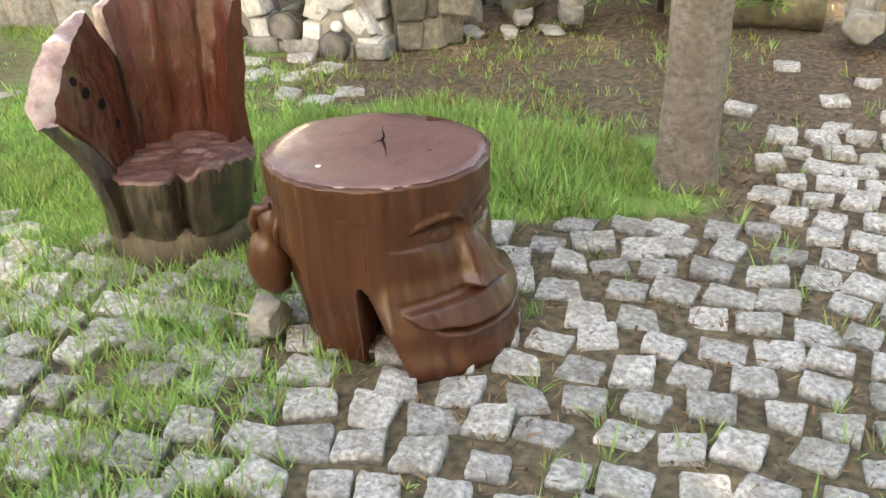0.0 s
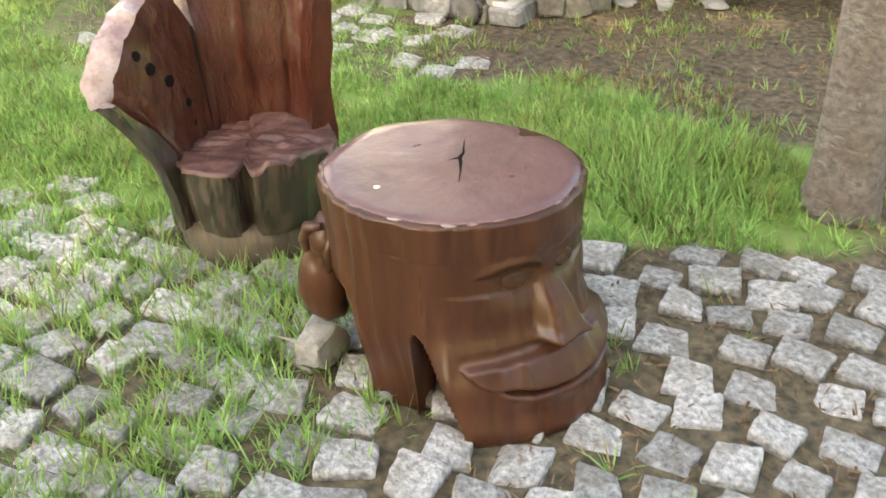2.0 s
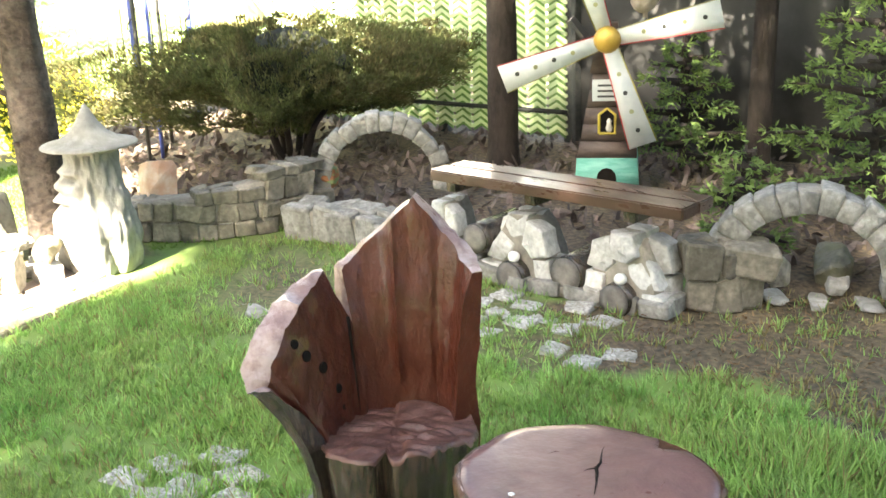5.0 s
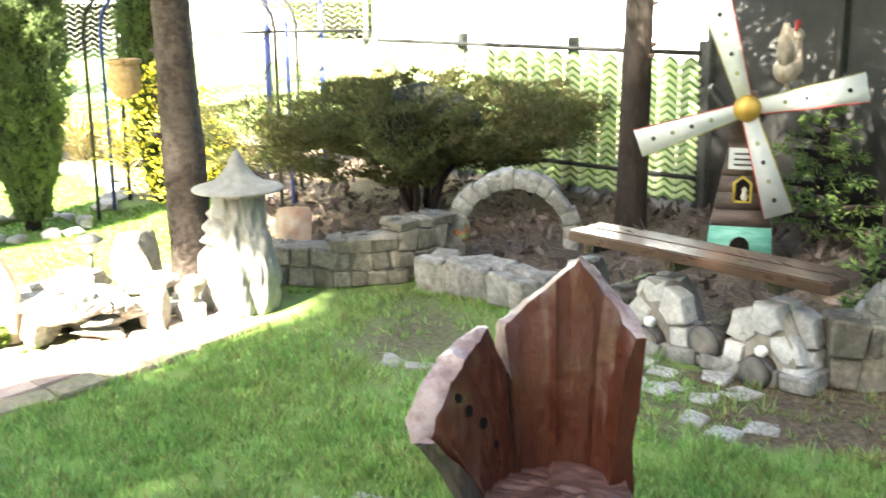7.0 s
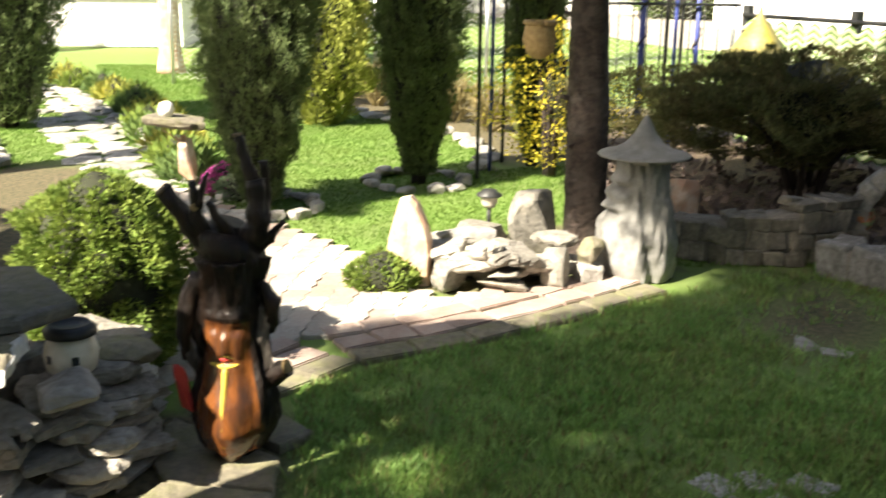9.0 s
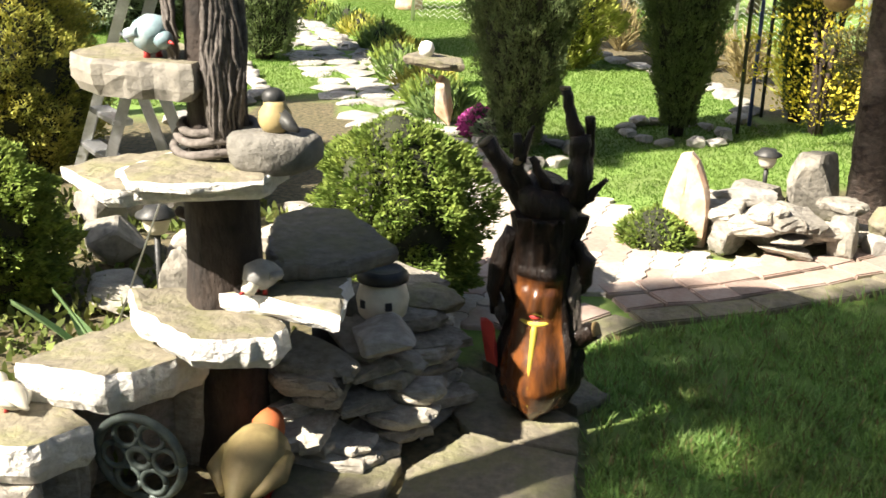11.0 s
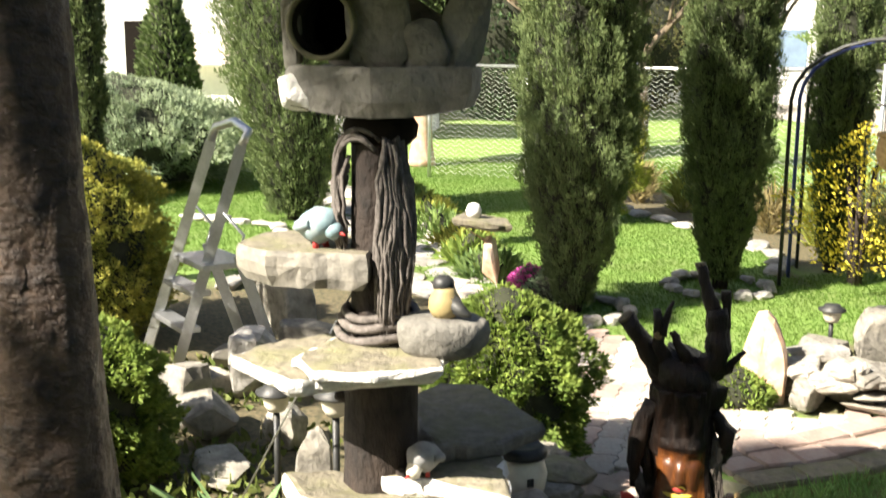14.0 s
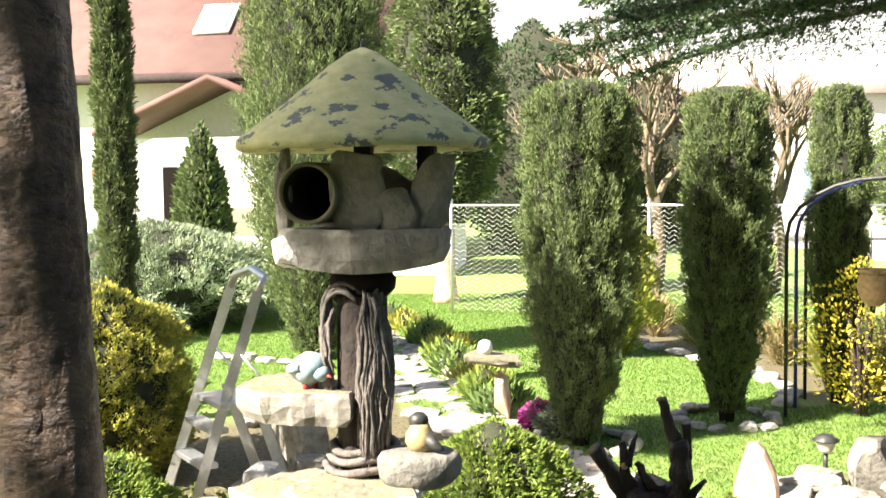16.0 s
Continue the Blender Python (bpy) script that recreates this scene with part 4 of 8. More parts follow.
def stool_radius(a, z):
    """Radius of the carved log at an angle round it and a height; the face looks along +x."""
    d = (math.degrees(a) + 180) % 360 - 180
    ad = abs(d)
    ca, sa = math.cos(a), math.sin(a)
    r = 0.252 + 0.016 * math.cos(2 * a - 0.87) + 0.008 * noise.noise((ca * 2, sa * 2, z * 2)) + 0.004 * noise.noise((ca * 9, sa * 9, z * 1.2)) + 0.0014 * noise.noise((ca * 34, sa * 34, z * 3))
    # chisel flutes under the rim
    r += 0.006 * bump(z - 0.47, 0.05) - 0.0035 * max(0.0, math.sin(d * 0.62)) * ramp01((z - 0.40) / 0.05) * bump(ad - 38, 22)
    # the plane of the eyes sits back, the jaw comes well forward
    r -= 0.024 * bump(z - 0.335, 0.05) * bump(ad - 10, 24)
    jaw = ramp01((70 - ad) / 22) * ramp01((0.26 - z) / 0.16)
    r += jaw * (0.042 + 0.022 * max(0.0, ca) ** 4) + 0.022 * ramp01((0.10 - z) / 0.10) * ramp01((60 - ad) / 22)
    r -= 0.010 * ramp01((0.04 - z) / 0.05) * ramp01((60 - ad) / 20)
    # forehead furrow between the brows and two vertical planes beside it
    r += 0.008 * bump(z - 0.42, 0.03) * bump(ad - 12, 9)
    # nose: a flat-sided ridge that widens to the tip, with nostrils
    if 0.196 < z < 0.40:
        s = max(0.0, min(1.0, (0.375 - z) / 0.155))
        wide = 4.2 + 4.0 * s
        r += (0.006 + 0.046 * s) * ramp01((z - 0.200) / 0.014) * ramp01((0.40 - z) / 0.05) * ramp01((wide + 3.0 - ad) / 4.5)
        r += 0.014 * bump(z - 0.217, 0.012) * bump(ad - 9, 3.2)
    # brow, socket, lids and eyeball
    zb = 0.389 - 0.00055 * (ad - 17) ** 2 * (0.12 if ad > 17 else 0.30)
    r += 0.011 * bump(z - zb, 0.012) * ramp01((44 - ad) / 20) * ramp01((ad - 3) / 4)
    r -= 0.012 * bump(z - 0.340, 0.026) * bump(ad - 16, 11)
    e = math.hypot((ad - 16) / 8.0, (z - 0.335) / 0.018)
    r += 0.015 * math.sqrt(max(0.0, 1 - e * e)) if e < 1 else 0.0
    r += 0.006 * bump(e - 1.14, 0.10) - 0.006 * bump(e - 0.98, 0.05)
    r -= 0.003 * bump(math.hypot((ad - 15) / 8.0, (z - 0.335) / 0.018) - 0.42, 0.09) * (e < 0.9)
    r -= 0.004 * bump(z - (0.350 + 0.0006 * (ad - 26)), 0.006) * ramp01((ad - 24) / 4) * ramp01((40 - ad) / 6)
    # the cheek: a facet with a crisp upper edge
    r += 0.0045 * ramp01((0.312 + 0.0003 * ad - z) / 0.008) * ramp01((z - 0.20) / 0.10) * ramp01((54 - ad) / 10) * ramp01((ad - 9) / 5)
    # fold from the nose to the corner of the mouth, then the full upper lip with its hard upper edge
    lip = ramp01((50 - ad) / 8)
    zm = 0.118 + 0.012 * ramp01((ad - 14) / 16) + 0.05 * ramp01((ad - 33) / 18)
    top = 0.196 - 0.0004 * ad
    if zm < top:
        r += 0.019 * lip * ramp01((z - zm) / 0.010) * ramp01((top - z) / 0.009) * (0.75 + 0.25 * ramp01((top - z) / max(0.02, top - zm)))
    r -= 0.006 * bump(z - top - 0.006, 0.010) * lip
    r -= 0.020 * bump(z - zm, 0.006) * ramp01((31 - ad) / 6)
    r += 0.012 * ramp01((31 - ad) / 6) * ramp01((zm - 0.004 - z) / 0.007) * bump(z - (zm - 0.014), 0.026)
    r -= 0.004 * bump(d + 15, 0.9) * ramp01((0.10 - z) / 0.04) + 0.003 * bump(d + 33, 0.8) * ramp01((0.13 - z) / 0.04)
    # the cut between jaw and neck with a rounded crown, and the narrower neck behind it
    edge = 45 + 22 * min(1.0, (z / 0.236)) ** 1.25
    if z < 0.24:
        open_at = min(1.0, (0.24 - z) / 0.03) ** 0.5
        r -= 0.19 * ramp01((ad - (edge + 5 * (1 - open_at)) + 1.0) / 3.0) * ramp01((70 - 4 * (1 - open_at) - ad) / 2.2)
    r -= 0.030 * ramp01((ad - 107) / 3) * ramp01((0.30 - z) / 0.08) + 0.010 * bump(ad - 107, 1.6) * ramp01((0.27 - z) / 0.05)
    r -= 0.034 * ramp01((ad - 66) / 8) * ramp01((0.24 - z) / 0.22)
    return r


def carved_stool():
    """A log stool; local +x is the carved front."""
    root = thing("carved_stool", (-0.50, 2.455, 0), "varnished brown log stool carved with a face and an ear", "stool", turn=12)
    H, n, rowsz = 0.485, 288, 150
    rows = []
    for j in range(rowsz + 1):
        z = 0.002 + (H - 0.002) * j / rowsz
        row = []
        for k in range(n):
            a = 2 * math.pi * k / n
            r = stool_radius(a, z)
            r += 0.004 * noise.noise((a * 6, z * 1.5, 3)) * (z > 0.4)
            if j >= rowsz - 1:
                r -= 0.004 * (j - rowsz + 2)
            row.append((r * math.cos(a), r * math.sin(a), z))
        rows.append(row)
    part("body", rings(rows), M["varnish"], root, "carved brown varnished log body")

    def rim(a):
        c, s = math.cos(a), math.sin(a)
        cut = 0.034 * ramp01((math.degrees(a) % 360 - 72) / 13) * ramp01((91 - math.degrees(a) % 360) / 2.5)
        return 0.246 + 0.016 * math.cos(2 * a - 0.87) + 0.008 * noise.noise((c * 2, s * 2, H * 2)) + 0.003 * noise.noise((c * 9, s * 9, 2)) - cut

    # the seat: a planed disc with a cracked middle and an uneven rim
    rows = []
    for s, z in ((1.0, H - 0.014), (1.0, H - 0.001), (0.988, H + 0.003), (0.9, H + 0.004), (0.7, H + 0.004), (0.45, H + 0.004), (0.2, H + 0.004), (0.06, H + 0.004)):
        row = []
        for k in range(96):
            a = 2 * math.pi * k / 96
            q = s * rim(a)
            row.append((q * math.cos(a), q * math.sin(a), z + 0.0022 * noise.noise((q * 9 * math.cos(a), q * 9 * math.sin(a), 1))))
        rows.append(row)
    part("seat", rings(rows), M["pinkcut"], root, "glossy pinkish-brown painted seat")
    edge = []
    for k in range(97):
        a = radians(-175 + 205 * k / 96)
        edge.append(((rim(a) + 0.001) * math.cos(a), (rim(a) + 0.001) * math.sin(a), H - 0.002))
    part("worn_rim", tube(edge, [0.0012 + 0.0035 * max(0.0, 0.25 + noise.noise((k * 0.35, 1, 2))) for k in range(97)], 6), M["pinkpale"], root, "rubbed pale edge of the seat")
    for pts, rad in (([(-0.077, 0.142), (-0.056, 0.105), (-0.035, 0.079), (-0.020, 0.062), (-0.010, 0.038), (0.004, 0.026), (0.031, -0.005), (0.062, -0.044)], [0.0006, 0.0012, 0.0022, 0.0032, 0.0050, 0.0042, 0.0020, 0.0006]), ([(-0.010, 0.038), (-0.020, 0.020), (-0.018, 0.0)], [0.003, 0.0014, 0.0004])):
        part("crack", tube([(x, y, H + 0.0035) for x, y in pts], rad, 6), M["black"], root, "dark drying crack in the seat")
    rc = random.Random(8)
    for k in range(9):
        q, t0 = rc.uniform(0.05, 0.2), rc.uniform(0, 6.28)
        ln = rc.uniform(0.12, 0.35)
        part("check", tube([(q * (1 + 0.04 * math.sin(9 * t)) * math.cos(t), q * (1 + 0.04 * math.sin(9 * t)) * math.sin(t), H + 0.0034) for t in np.linspace(t0, t0 + ln, 6)], [0.0003, 0.0009, 0.0011, 0.0012, 0.0008, 0.0003], 5), M["redwood"], root)
    part("speck", lathe([(0.006, 0), (0.007, 0.002), (0.002, 0.003)], 8, centre=(-0.05, -0.161, H + 0.0035)), M["white"], root, "white fleck on the seat")
    for side in (-1, 1):
        ear = bmesh.new()
        a = radians(side * 134)
        out = Vector((math.cos(a), math.sin(a), 0))
        tan = Vector((-out.y, out.x, 0)) * side
        pts = [(0.225, 0.392, 0.014, 0.012), (0.248, 0.378, 0.036, 0.0), (0.258, 0.345, 0.047, 0.0), (0.256, 0.318, 0.047, 0.0), (0.262, 0.300, 0.042, 0.002), (0.272, 0.285, 0.050, 0.004), (0.280, 0.25, 0.056, 0.010), (0.284, 0.21, 0.057, 0.014), (0.278, 0.175, 0.053, 0.016), (0.262, 0.152, 0.040, 0.016), (0.238, 0.142, 0.014, 0.014)]
        tube([out * r + tan * t + Vector((0, 0, z)) for r, z, _, t in pts], [q for _, _, q, _ in pts], 18, ear, 0.12)
        tube([out * 0.268 - tan * 0.035 + Vector((0, 0, 0.385)), out * 0.30 - tan * 0.012 + Vector((0, 0, 0.372)), out * 0.31 + tan * 0.010 + Vector((0, 0, 0.335)), out * 0.302 + tan * 0.012 + Vector((0, 0, 0.295)), out * 0.29 + Vector((0, 0, 0.27))], [0.008, 0.014, 0.016, 0.014, 0.006], 10, ear)
        tube([out * 0.25 - tan * 0.045 + Vector((0, 0, 0.37)), out * 0.262 - tan * 0.048 + Vector((0, 0, 0.33)), out * 0.262 - tan * 0.046 + Vector((0, 0, 0.28))], [0.006, 0.011, 0.005], 8, ear)
        part("ear", ear, M["varnish"], root)
    return root


carved_stool()


def carved_chair():
    """A throne cut from a hollow trunk on a sawn log."""
    C = Vector((-1.30, 2.38, 0))
    root = thing("carved_chair", C, "red-brown varnished log throne with a pointed back and one wing arm", "chair")
    R, T = Vector((0.448, 0.894, 0)), Vector((0.894, -0.448, 0))  # along the back, and out of it

    def at(u, v, z):
        return R * u + T * v + Vector((0, 0, z))

    # outside of the shell from one edge of the back round to the tip of the wing: u, v, top, lean of the top, wall at the top
    shell = [(0.225, -0.04, 0.70, 0.02, 0.0, 0.03), (0.20, -0.10, 0.73, 0.02, -0.04, 0.045), (0.14, -0.145, 0.795, 0.01, -0.05, 0.05), (0.075, -0.16, 0.872, 0.0, -0.05, 0.045),
             (0.0, -0.165, 0.80, -0.01, -0.05, 0.045), (-0.07, -0.155, 0.72, -0.03, -0.05, 0.045), (-0.125, -0.13, 0.683, -0.03, -0.04, 0.04),
             (-0.142, -0.11, 0.54, -0.005, -0.03, 0.05), (-0.165, -0.09, 0.70, -0.03, -0.02, 0.022), (-0.195, -0.05, 0.685, -0.05, 0.0, 0.055), (-0.215, 0.0, 0.645, -0.08, 0.03, 0.075),
             (-0.225, 0.05, 0.59, -0.115, 0.05, 0.08), (-0.225, 0.095, 0.525, -0.145, 0.06, 0.075), (-0.215, 0.125, 0.485, -0.135, 0.065, 0.052), (-0.195, 0.14, 0.48, -0.105, 0.06, 0.012)]
    fine = []
    for k in range(len(shell) - 1):
        for s in np.linspace(0, 1, 6)[:-1]:
            fine.append([p + (q - p) * s for p, q in zip(shell[k], shell[k + 1])])
    fine.append(list(shell[-1]))
    n, nz = len(fine), 26

    def skin(i, s, side):
        """Place on the outer (0) or inner (1) face at column i and part s of the height."""
        u, v, z1, lu, lv, wall = fine[i]
        a, c = fine[max(i - 2, 0)], fine[min(i + 2, n - 1)]
        du, dv = c[0] - a[0], c[1] - a[1]
        ln = math.hypot(du, dv) or 1
        nu, nv = -dv / ln, du / ln
        z = 0.10 + (z1 - 0.10) * s
        th = -(0.070 + (wall - 0.070) * s ** 3) if side else 0.0
        flare = s ** 2.2
        w = 0.010 * noise.noise((u * 9, v * 9, z * 4 + side * 7)) + 0.003 * side * noise.noise((u * 22, v * 22, z * 4)) + 0.005 * side * noise.noise((u * 34, v * 34, z * 22)) - 0.016 * side * bump(u - 0.012, 0.012) * ramp01((z - 0.30) / 0.1) + 0.006 * noise.noise((u * 24, v * 24, z * 9 + side)) + 0.003 * noise.noise((u * 60, v * 60, z * 26 + side))
        return at(u + lu * flare + nu * (th + w), v + lv * flare + nv * (th + w), z + (0.010 * noise.noise((u * 40, v * 40, 0)) + 0.007 * noise.noise((u * 110, v * 110, 3)) if s == 1 else 0)), at(nu, nv, 0)

    b = bmesh.new()
    outer, inner = [[[b.verts.new(skin(i, j / nz, side)[0]) for j in range(nz + 1)] for i in range(n)] for side in (0, 1)]
    for g, mi in ((outer, 1), (inner, 0)):
        for i in range(n - 1):
            for j in range(nz):
                f = b.faces.new((g[i][j], g[i + 1][j], g[i + 1][j + 1], g[i][j + 1]))
                f.material_index, f.smooth = mi, True
    crest = []
    for i in range(n):
        p, q = outer[i][nz].co, inner[i][nz].co
        crest.append(b.verts.new((p + q) / 2 + Vector((0, 0, 0.10 * (p - q).length + 0.014 * noise.noise(p * 34)))))
    for i in range(n - 1):
        for lo, hi in ((outer, None), (inner, None)):
            f = b.faces.new((lo[i][nz], lo[i + 1][nz], crest[i + 1], crest[i]))
            f.material_index, f.smooth = 2, True
        b.faces.new((inner[i + 1][0], inner[i][0], outer[i][0], outer[i + 1][0])).material_index = 1
    for i in (0, n - 1):
        for j in range(nz):
            f = b.faces.new((inner[i][j], inner[i][j + 1], outer[i][j + 1], outer[i][j]))
            f.material_index, f.smooth = 1 if i else 0, True
        b.faces.new((inner[i][nz], crest[i], outer[i][nz])).material_index = 2
    bmesh.ops.recalc_face_normals(b, faces=b.faces)
    ob = part("backrest", b, (M["redwood"], M["darkbark"], M["pinkpale"]), root, "red-brown hollow backrest with pale cut edges")
    ob.data.set_sharp_from_angle(angle=radians(50))
    # bored holes down the wing
    for i, s, rad in HOLES:
        p, q = skin(i, s, 1)
        w = (skin(i + 2, s, 1)[0] - skin(i - 2, s, 1)[0]).cross(skin(i, s + 0.06, 1)[0] - skin(i, s - 0.06, 1)[0]).normalized()
        q = w if w.dot(q) < 0 else -w
        s1 = q.orthogonal().normalized()
        s2 = q.cross(s1)
        part("hole", rings([[p + q * d + (s1 * math.cos(t) + s2 * math.sin(t)) * rad * w for t in np.linspace(0, 6.283, 14, endpoint=False)] for d, w in ((-0.02, 1), (0.003, 1), (0.0025, 0.7))]), M["black"], root, "round bored hole")
    # seat block, split at the front into two lobes
    b = bmesh.new()

    def block(a, z, s):
        d = math.degrees(a)
        u, v = 0.222 * math.cos(a), 0.20 * math.sin(a)
        split = 1 - 0.34 * bump(d - 97, 4.5) - 0.05 * bump(d - 42, 7) - 0.03 * bump(d - 150, 8) + 0.035 * bump(d - 118, 14) + 0.02 * bump(d - 75, 12)
        q = s * split * (1 + 0.035 * noise.noise((math.cos(a) * 4, math.sin(a) * 4, z * 5)) + 0.018 * noise.noise((math.cos(a) * 14, math.sin(a) * 14, z * 3)))
        return at(u * q, v * q + 0.035, z)

    nb = 144
    angles = [2 * math.pi * k / nb for k in range(nb)]

    def height(u, v):
        g = v - 0.35 * u
        return 0.284 - 0.10 * min(0.0, v) * (u > 0) + 0.10 * min(0.0, v) * (u <= 0) + 0.015 * abs(noise.noise((u * 3, g * 26, 1))) + 0.012 * noise.noise((u * 9, g * 52, 4)) + 0.004 * noise.noise((u * 40, g * 120, 7)) + 0.010 * math.cos(u * 9) + 0.018 * ramp01((v - 0.10 - 0.03 * math.sin(u * 40)) / 0.008) * ramp01((u - 0.02) / 0.02)

    rings([[block(a, z, s) for a in angles] for z, s in ((0.10, 0.86), (0.13, 0.9), (0.17, 0.93), (0.21, 0.96), (0.25, 0.99))], b, False, 1)
    top = []
    for s in (1.0, 0.985, 0.95, 0.91, 0.87, 0.83, 0.79, 0.75, 0.70, 0.65, 0.6, 0.55, 0.5, 0.45, 0.4, 0.35, 0.3, 0.22, 0.15, 0.04):
        row = []
        for a in angles:
            p = block(a, 0.25, 0.99 * s)
            u, v = p.dot(R), p.dot(T)
            row.append((p.x, p.y, height(u, v) - (0.012 if s == 1.0 else 0.0)))
        top.append(row)
    rings([[block(a, 0.25, 0.99) for a in angles], top[0]], b, False, 1)
    rings(top, b, False, 2)
    b.faces.new([b.verts.new(q) for q in top[-1]]).material_index = 2
    bmesh.ops.remove_doubles(b, verts=b.verts, dist=0.0002)
    bmesh.ops.recalc_face_normals(b, faces=b.faces)
    part("seat", b, (M["redwood"], M["darkbark"], M["tornwood"]), root, "rough seat with a dark varnished bark front")
    part("base", lathe([(0.20, -0.01), (0.212, 0.02), (0.215, 0.07), (0.208, 0.105), (0.05, 0.108)], 28, None, (-0.01, -0.005, 0), 0.012, 6), M["logside"], root, "sawn weathered log under the seat")
    # the long split between wing and back
    split = [skin(36, s, 1)[0] + skin(36, s, 1)[1].normalized() * -0.001 for s in (0.98, 0.85, 0.7, 0.55, 0.42)]
    part("crack", tube(split, [0.007, 0.005, 0.004, 0.003, 0.001], 6), M["black"], root, "dark split in the wood")
    return root


HOLES = ((54, 0.92, 0.013), (53, 0.82, 0.0155), (50, 0.68, 0.0155), (47, 0.52, 0.013), (45, 0.40, 0.008))
carved_chair()

# ---- stone bench, walls and arches ----


def stone_meshes(material, seed, count=6, flat=1.0, name="stone", sub=2, rough=0.05):
    res = []
    for k in range(count):
        b = rock(1, 1, flat, seed * 17 + k, 7, rough, sub)
        me = bpy.data.meshes.new(name)
        b.to_mesh(me)
        b.free()
        me.materials.append(M[material])
        res.append(me)
    return res


ROCKS = stone_meshes("rock", 1)
DARKS = stone_meshes("rockdark", 2)


def block_meshes(material, seed, count=8):
    """Split stones with flat faces and knocked corners, one unit each way, base at 0."""
    res = []
    for k in range(count):
        r = random.Random(seed * 31 + k)
        b = bmesh.new()
        bmesh.ops.create_cube(b, size=1)
        for v in b.verts:
            v.co = Vector((v.co.x * r.uniform(0.78, 1.06), v.co.y * r.uniform(0.8, 1.05), v.co.z * r.uniform(0.74, 1.06)))
        bmesh.ops.bevel(b, geom=b.edges[:], offset=0.07, segments=1, affect="EDGES")
        bmesh.ops.triangulate(b, faces=b.faces)
        for v in b.verts:
            v.co += noise.noise_vector(v.co * 2.2 + Vector((k, seed, 0))) * 0.05
            v.co.z += 0.5
        me = bpy.data.meshes.new("stone")
        b.to_mesh(me)
        b.free()
        me.materials.append(M[material])
        res.append(me)
    return res


BLOCKS = block_meshes("wallstone", 1)
PALE_BLOCKS = block_meshes("archstone", 2)
SETTS = []
for k in range(12):
    b = bmesh.new()
    rr = random.Random(k + 40)
    corners = [(sx * rr.uniform(0.38, 0.52), sy * rr.uniform(0.38, 0.52)) for sx, sy in ((-1, -1), (1, -1), (1, 1), (-1, 1))]
    if k % 4 == 3:
        corners[0] = (corners[0][0] * 0.8, corners[0][1] * 0.72)
    ring8 = []
    for (x0, y0), (x1, y1) in zip(corners, corners[1:] + corners[:1]):
        for t in (0.05, 0.28, 0.5, 0.72, 0.95):
            j = 0.0 if t in (0.05, 0.95) else 0.022
            ring8.append((x0 + (x1 - x0) * t + rr.uniform(-j, j), y0 + (y1 - y0) * t + rr.uniform(-j, j)))
    slope = (rr.uniform(-0.2, 0.2), rr.uniform(-0.2, 0.2))
    rows = []
    for s, z in ((0.99, 0.0), (1.0, 0.84), (0.965, 0.95), (0.88, 0.98), (0.45, 0.99)):
        rows.append([(x * s, y * s, z + ((x * slope[0] + y * slope[1]) * s + rr.uniform(-0.05, 0.05) if z > 0.7 else 0)) for x, y in ring8])
    rings(rows, b)
    me = bpy.data.meshes.new("cobble")
    b.to_mesh(me)
    b.free()
    me.materials.append(M["cobble"])
    SETTS.append(me)


def put(name, me, parent, place, size, turn=(0, 0, 0), label=""):
    ob = new(name, me)
    ob.parent = parent
    ob.matrix_basis = pose(*place, *turn) @ Matrix.Diagonal((*size, 1))
    return tagged(ob, label)


def curve_wall(name, line, height, depth, label, seed, meshes, course=0.11, stone=0.15, cap=False):
    """A mortared rubble wall along a plan line, with stones set proud of both faces."""
    root = thing(name, (0, 0, 0), label, "stone wall", kind="structure")
    pts = [Vector((*p, 0)) for p in line]
    b = bmesh.new()
    rows = []
    hs = height if hasattr(height, "__len__") else [height] * len(pts)
    for i, p in enumerate(pts):
        w = (pts[min(i + 1, len(pts) - 1)] - pts[max(i - 1, 0)]).normalized()
        s = Vector((-w.y, w.x, 0)) * depth / 2
        h = hs[i] - 0.015
        rows.append([p + s, p - s, p - s + Vector((0, 0, h)), p + s + Vector((0, 0, h))])
    rings(rows, b)
    bmesh.ops.recalc_face_normals(b, faces=b.faces)
    part("mortar", b, M["mortar"], root)
    r = random.Random(seed)
    for i in range(len(pts) - 1):
        a, c = pts[i], pts[i + 1]
        w = (c - a)
        ln = w.length
        w.normalize()
        s = Vector((-w.y, w.x, 0))
        ang = math.degrees(math.atan2(w.y, w.x))
        h = (hs[i] + hs[i + 1]) / 2
        z = 0.0
        while z < h - 0.03:
            ch = min(course * r.uniform(0.75, 1.35), h - z + 0.02)
            x = -r.uniform(0, 0.04)
            while x < ln:
                sw = stone * r.uniform(0.6, 1.35)
                for side in (-1, 1):
                    p = a + w * (x + sw / 2) + s * side * (depth / 2 - 0.03)
                    put("stone", r.choice(meshes), root, (p.x, p.y, z - 0.005), (sw * 1.04, 0.11 * r.uniform(0.85, 1.25), ch * 1.06), (r.uniform(-6, 6), r.uniform(-10, 10), ang + r.uniform(-8, 8) + 180 * r.randrange(2)))
                x += sw
            z += ch
    return root


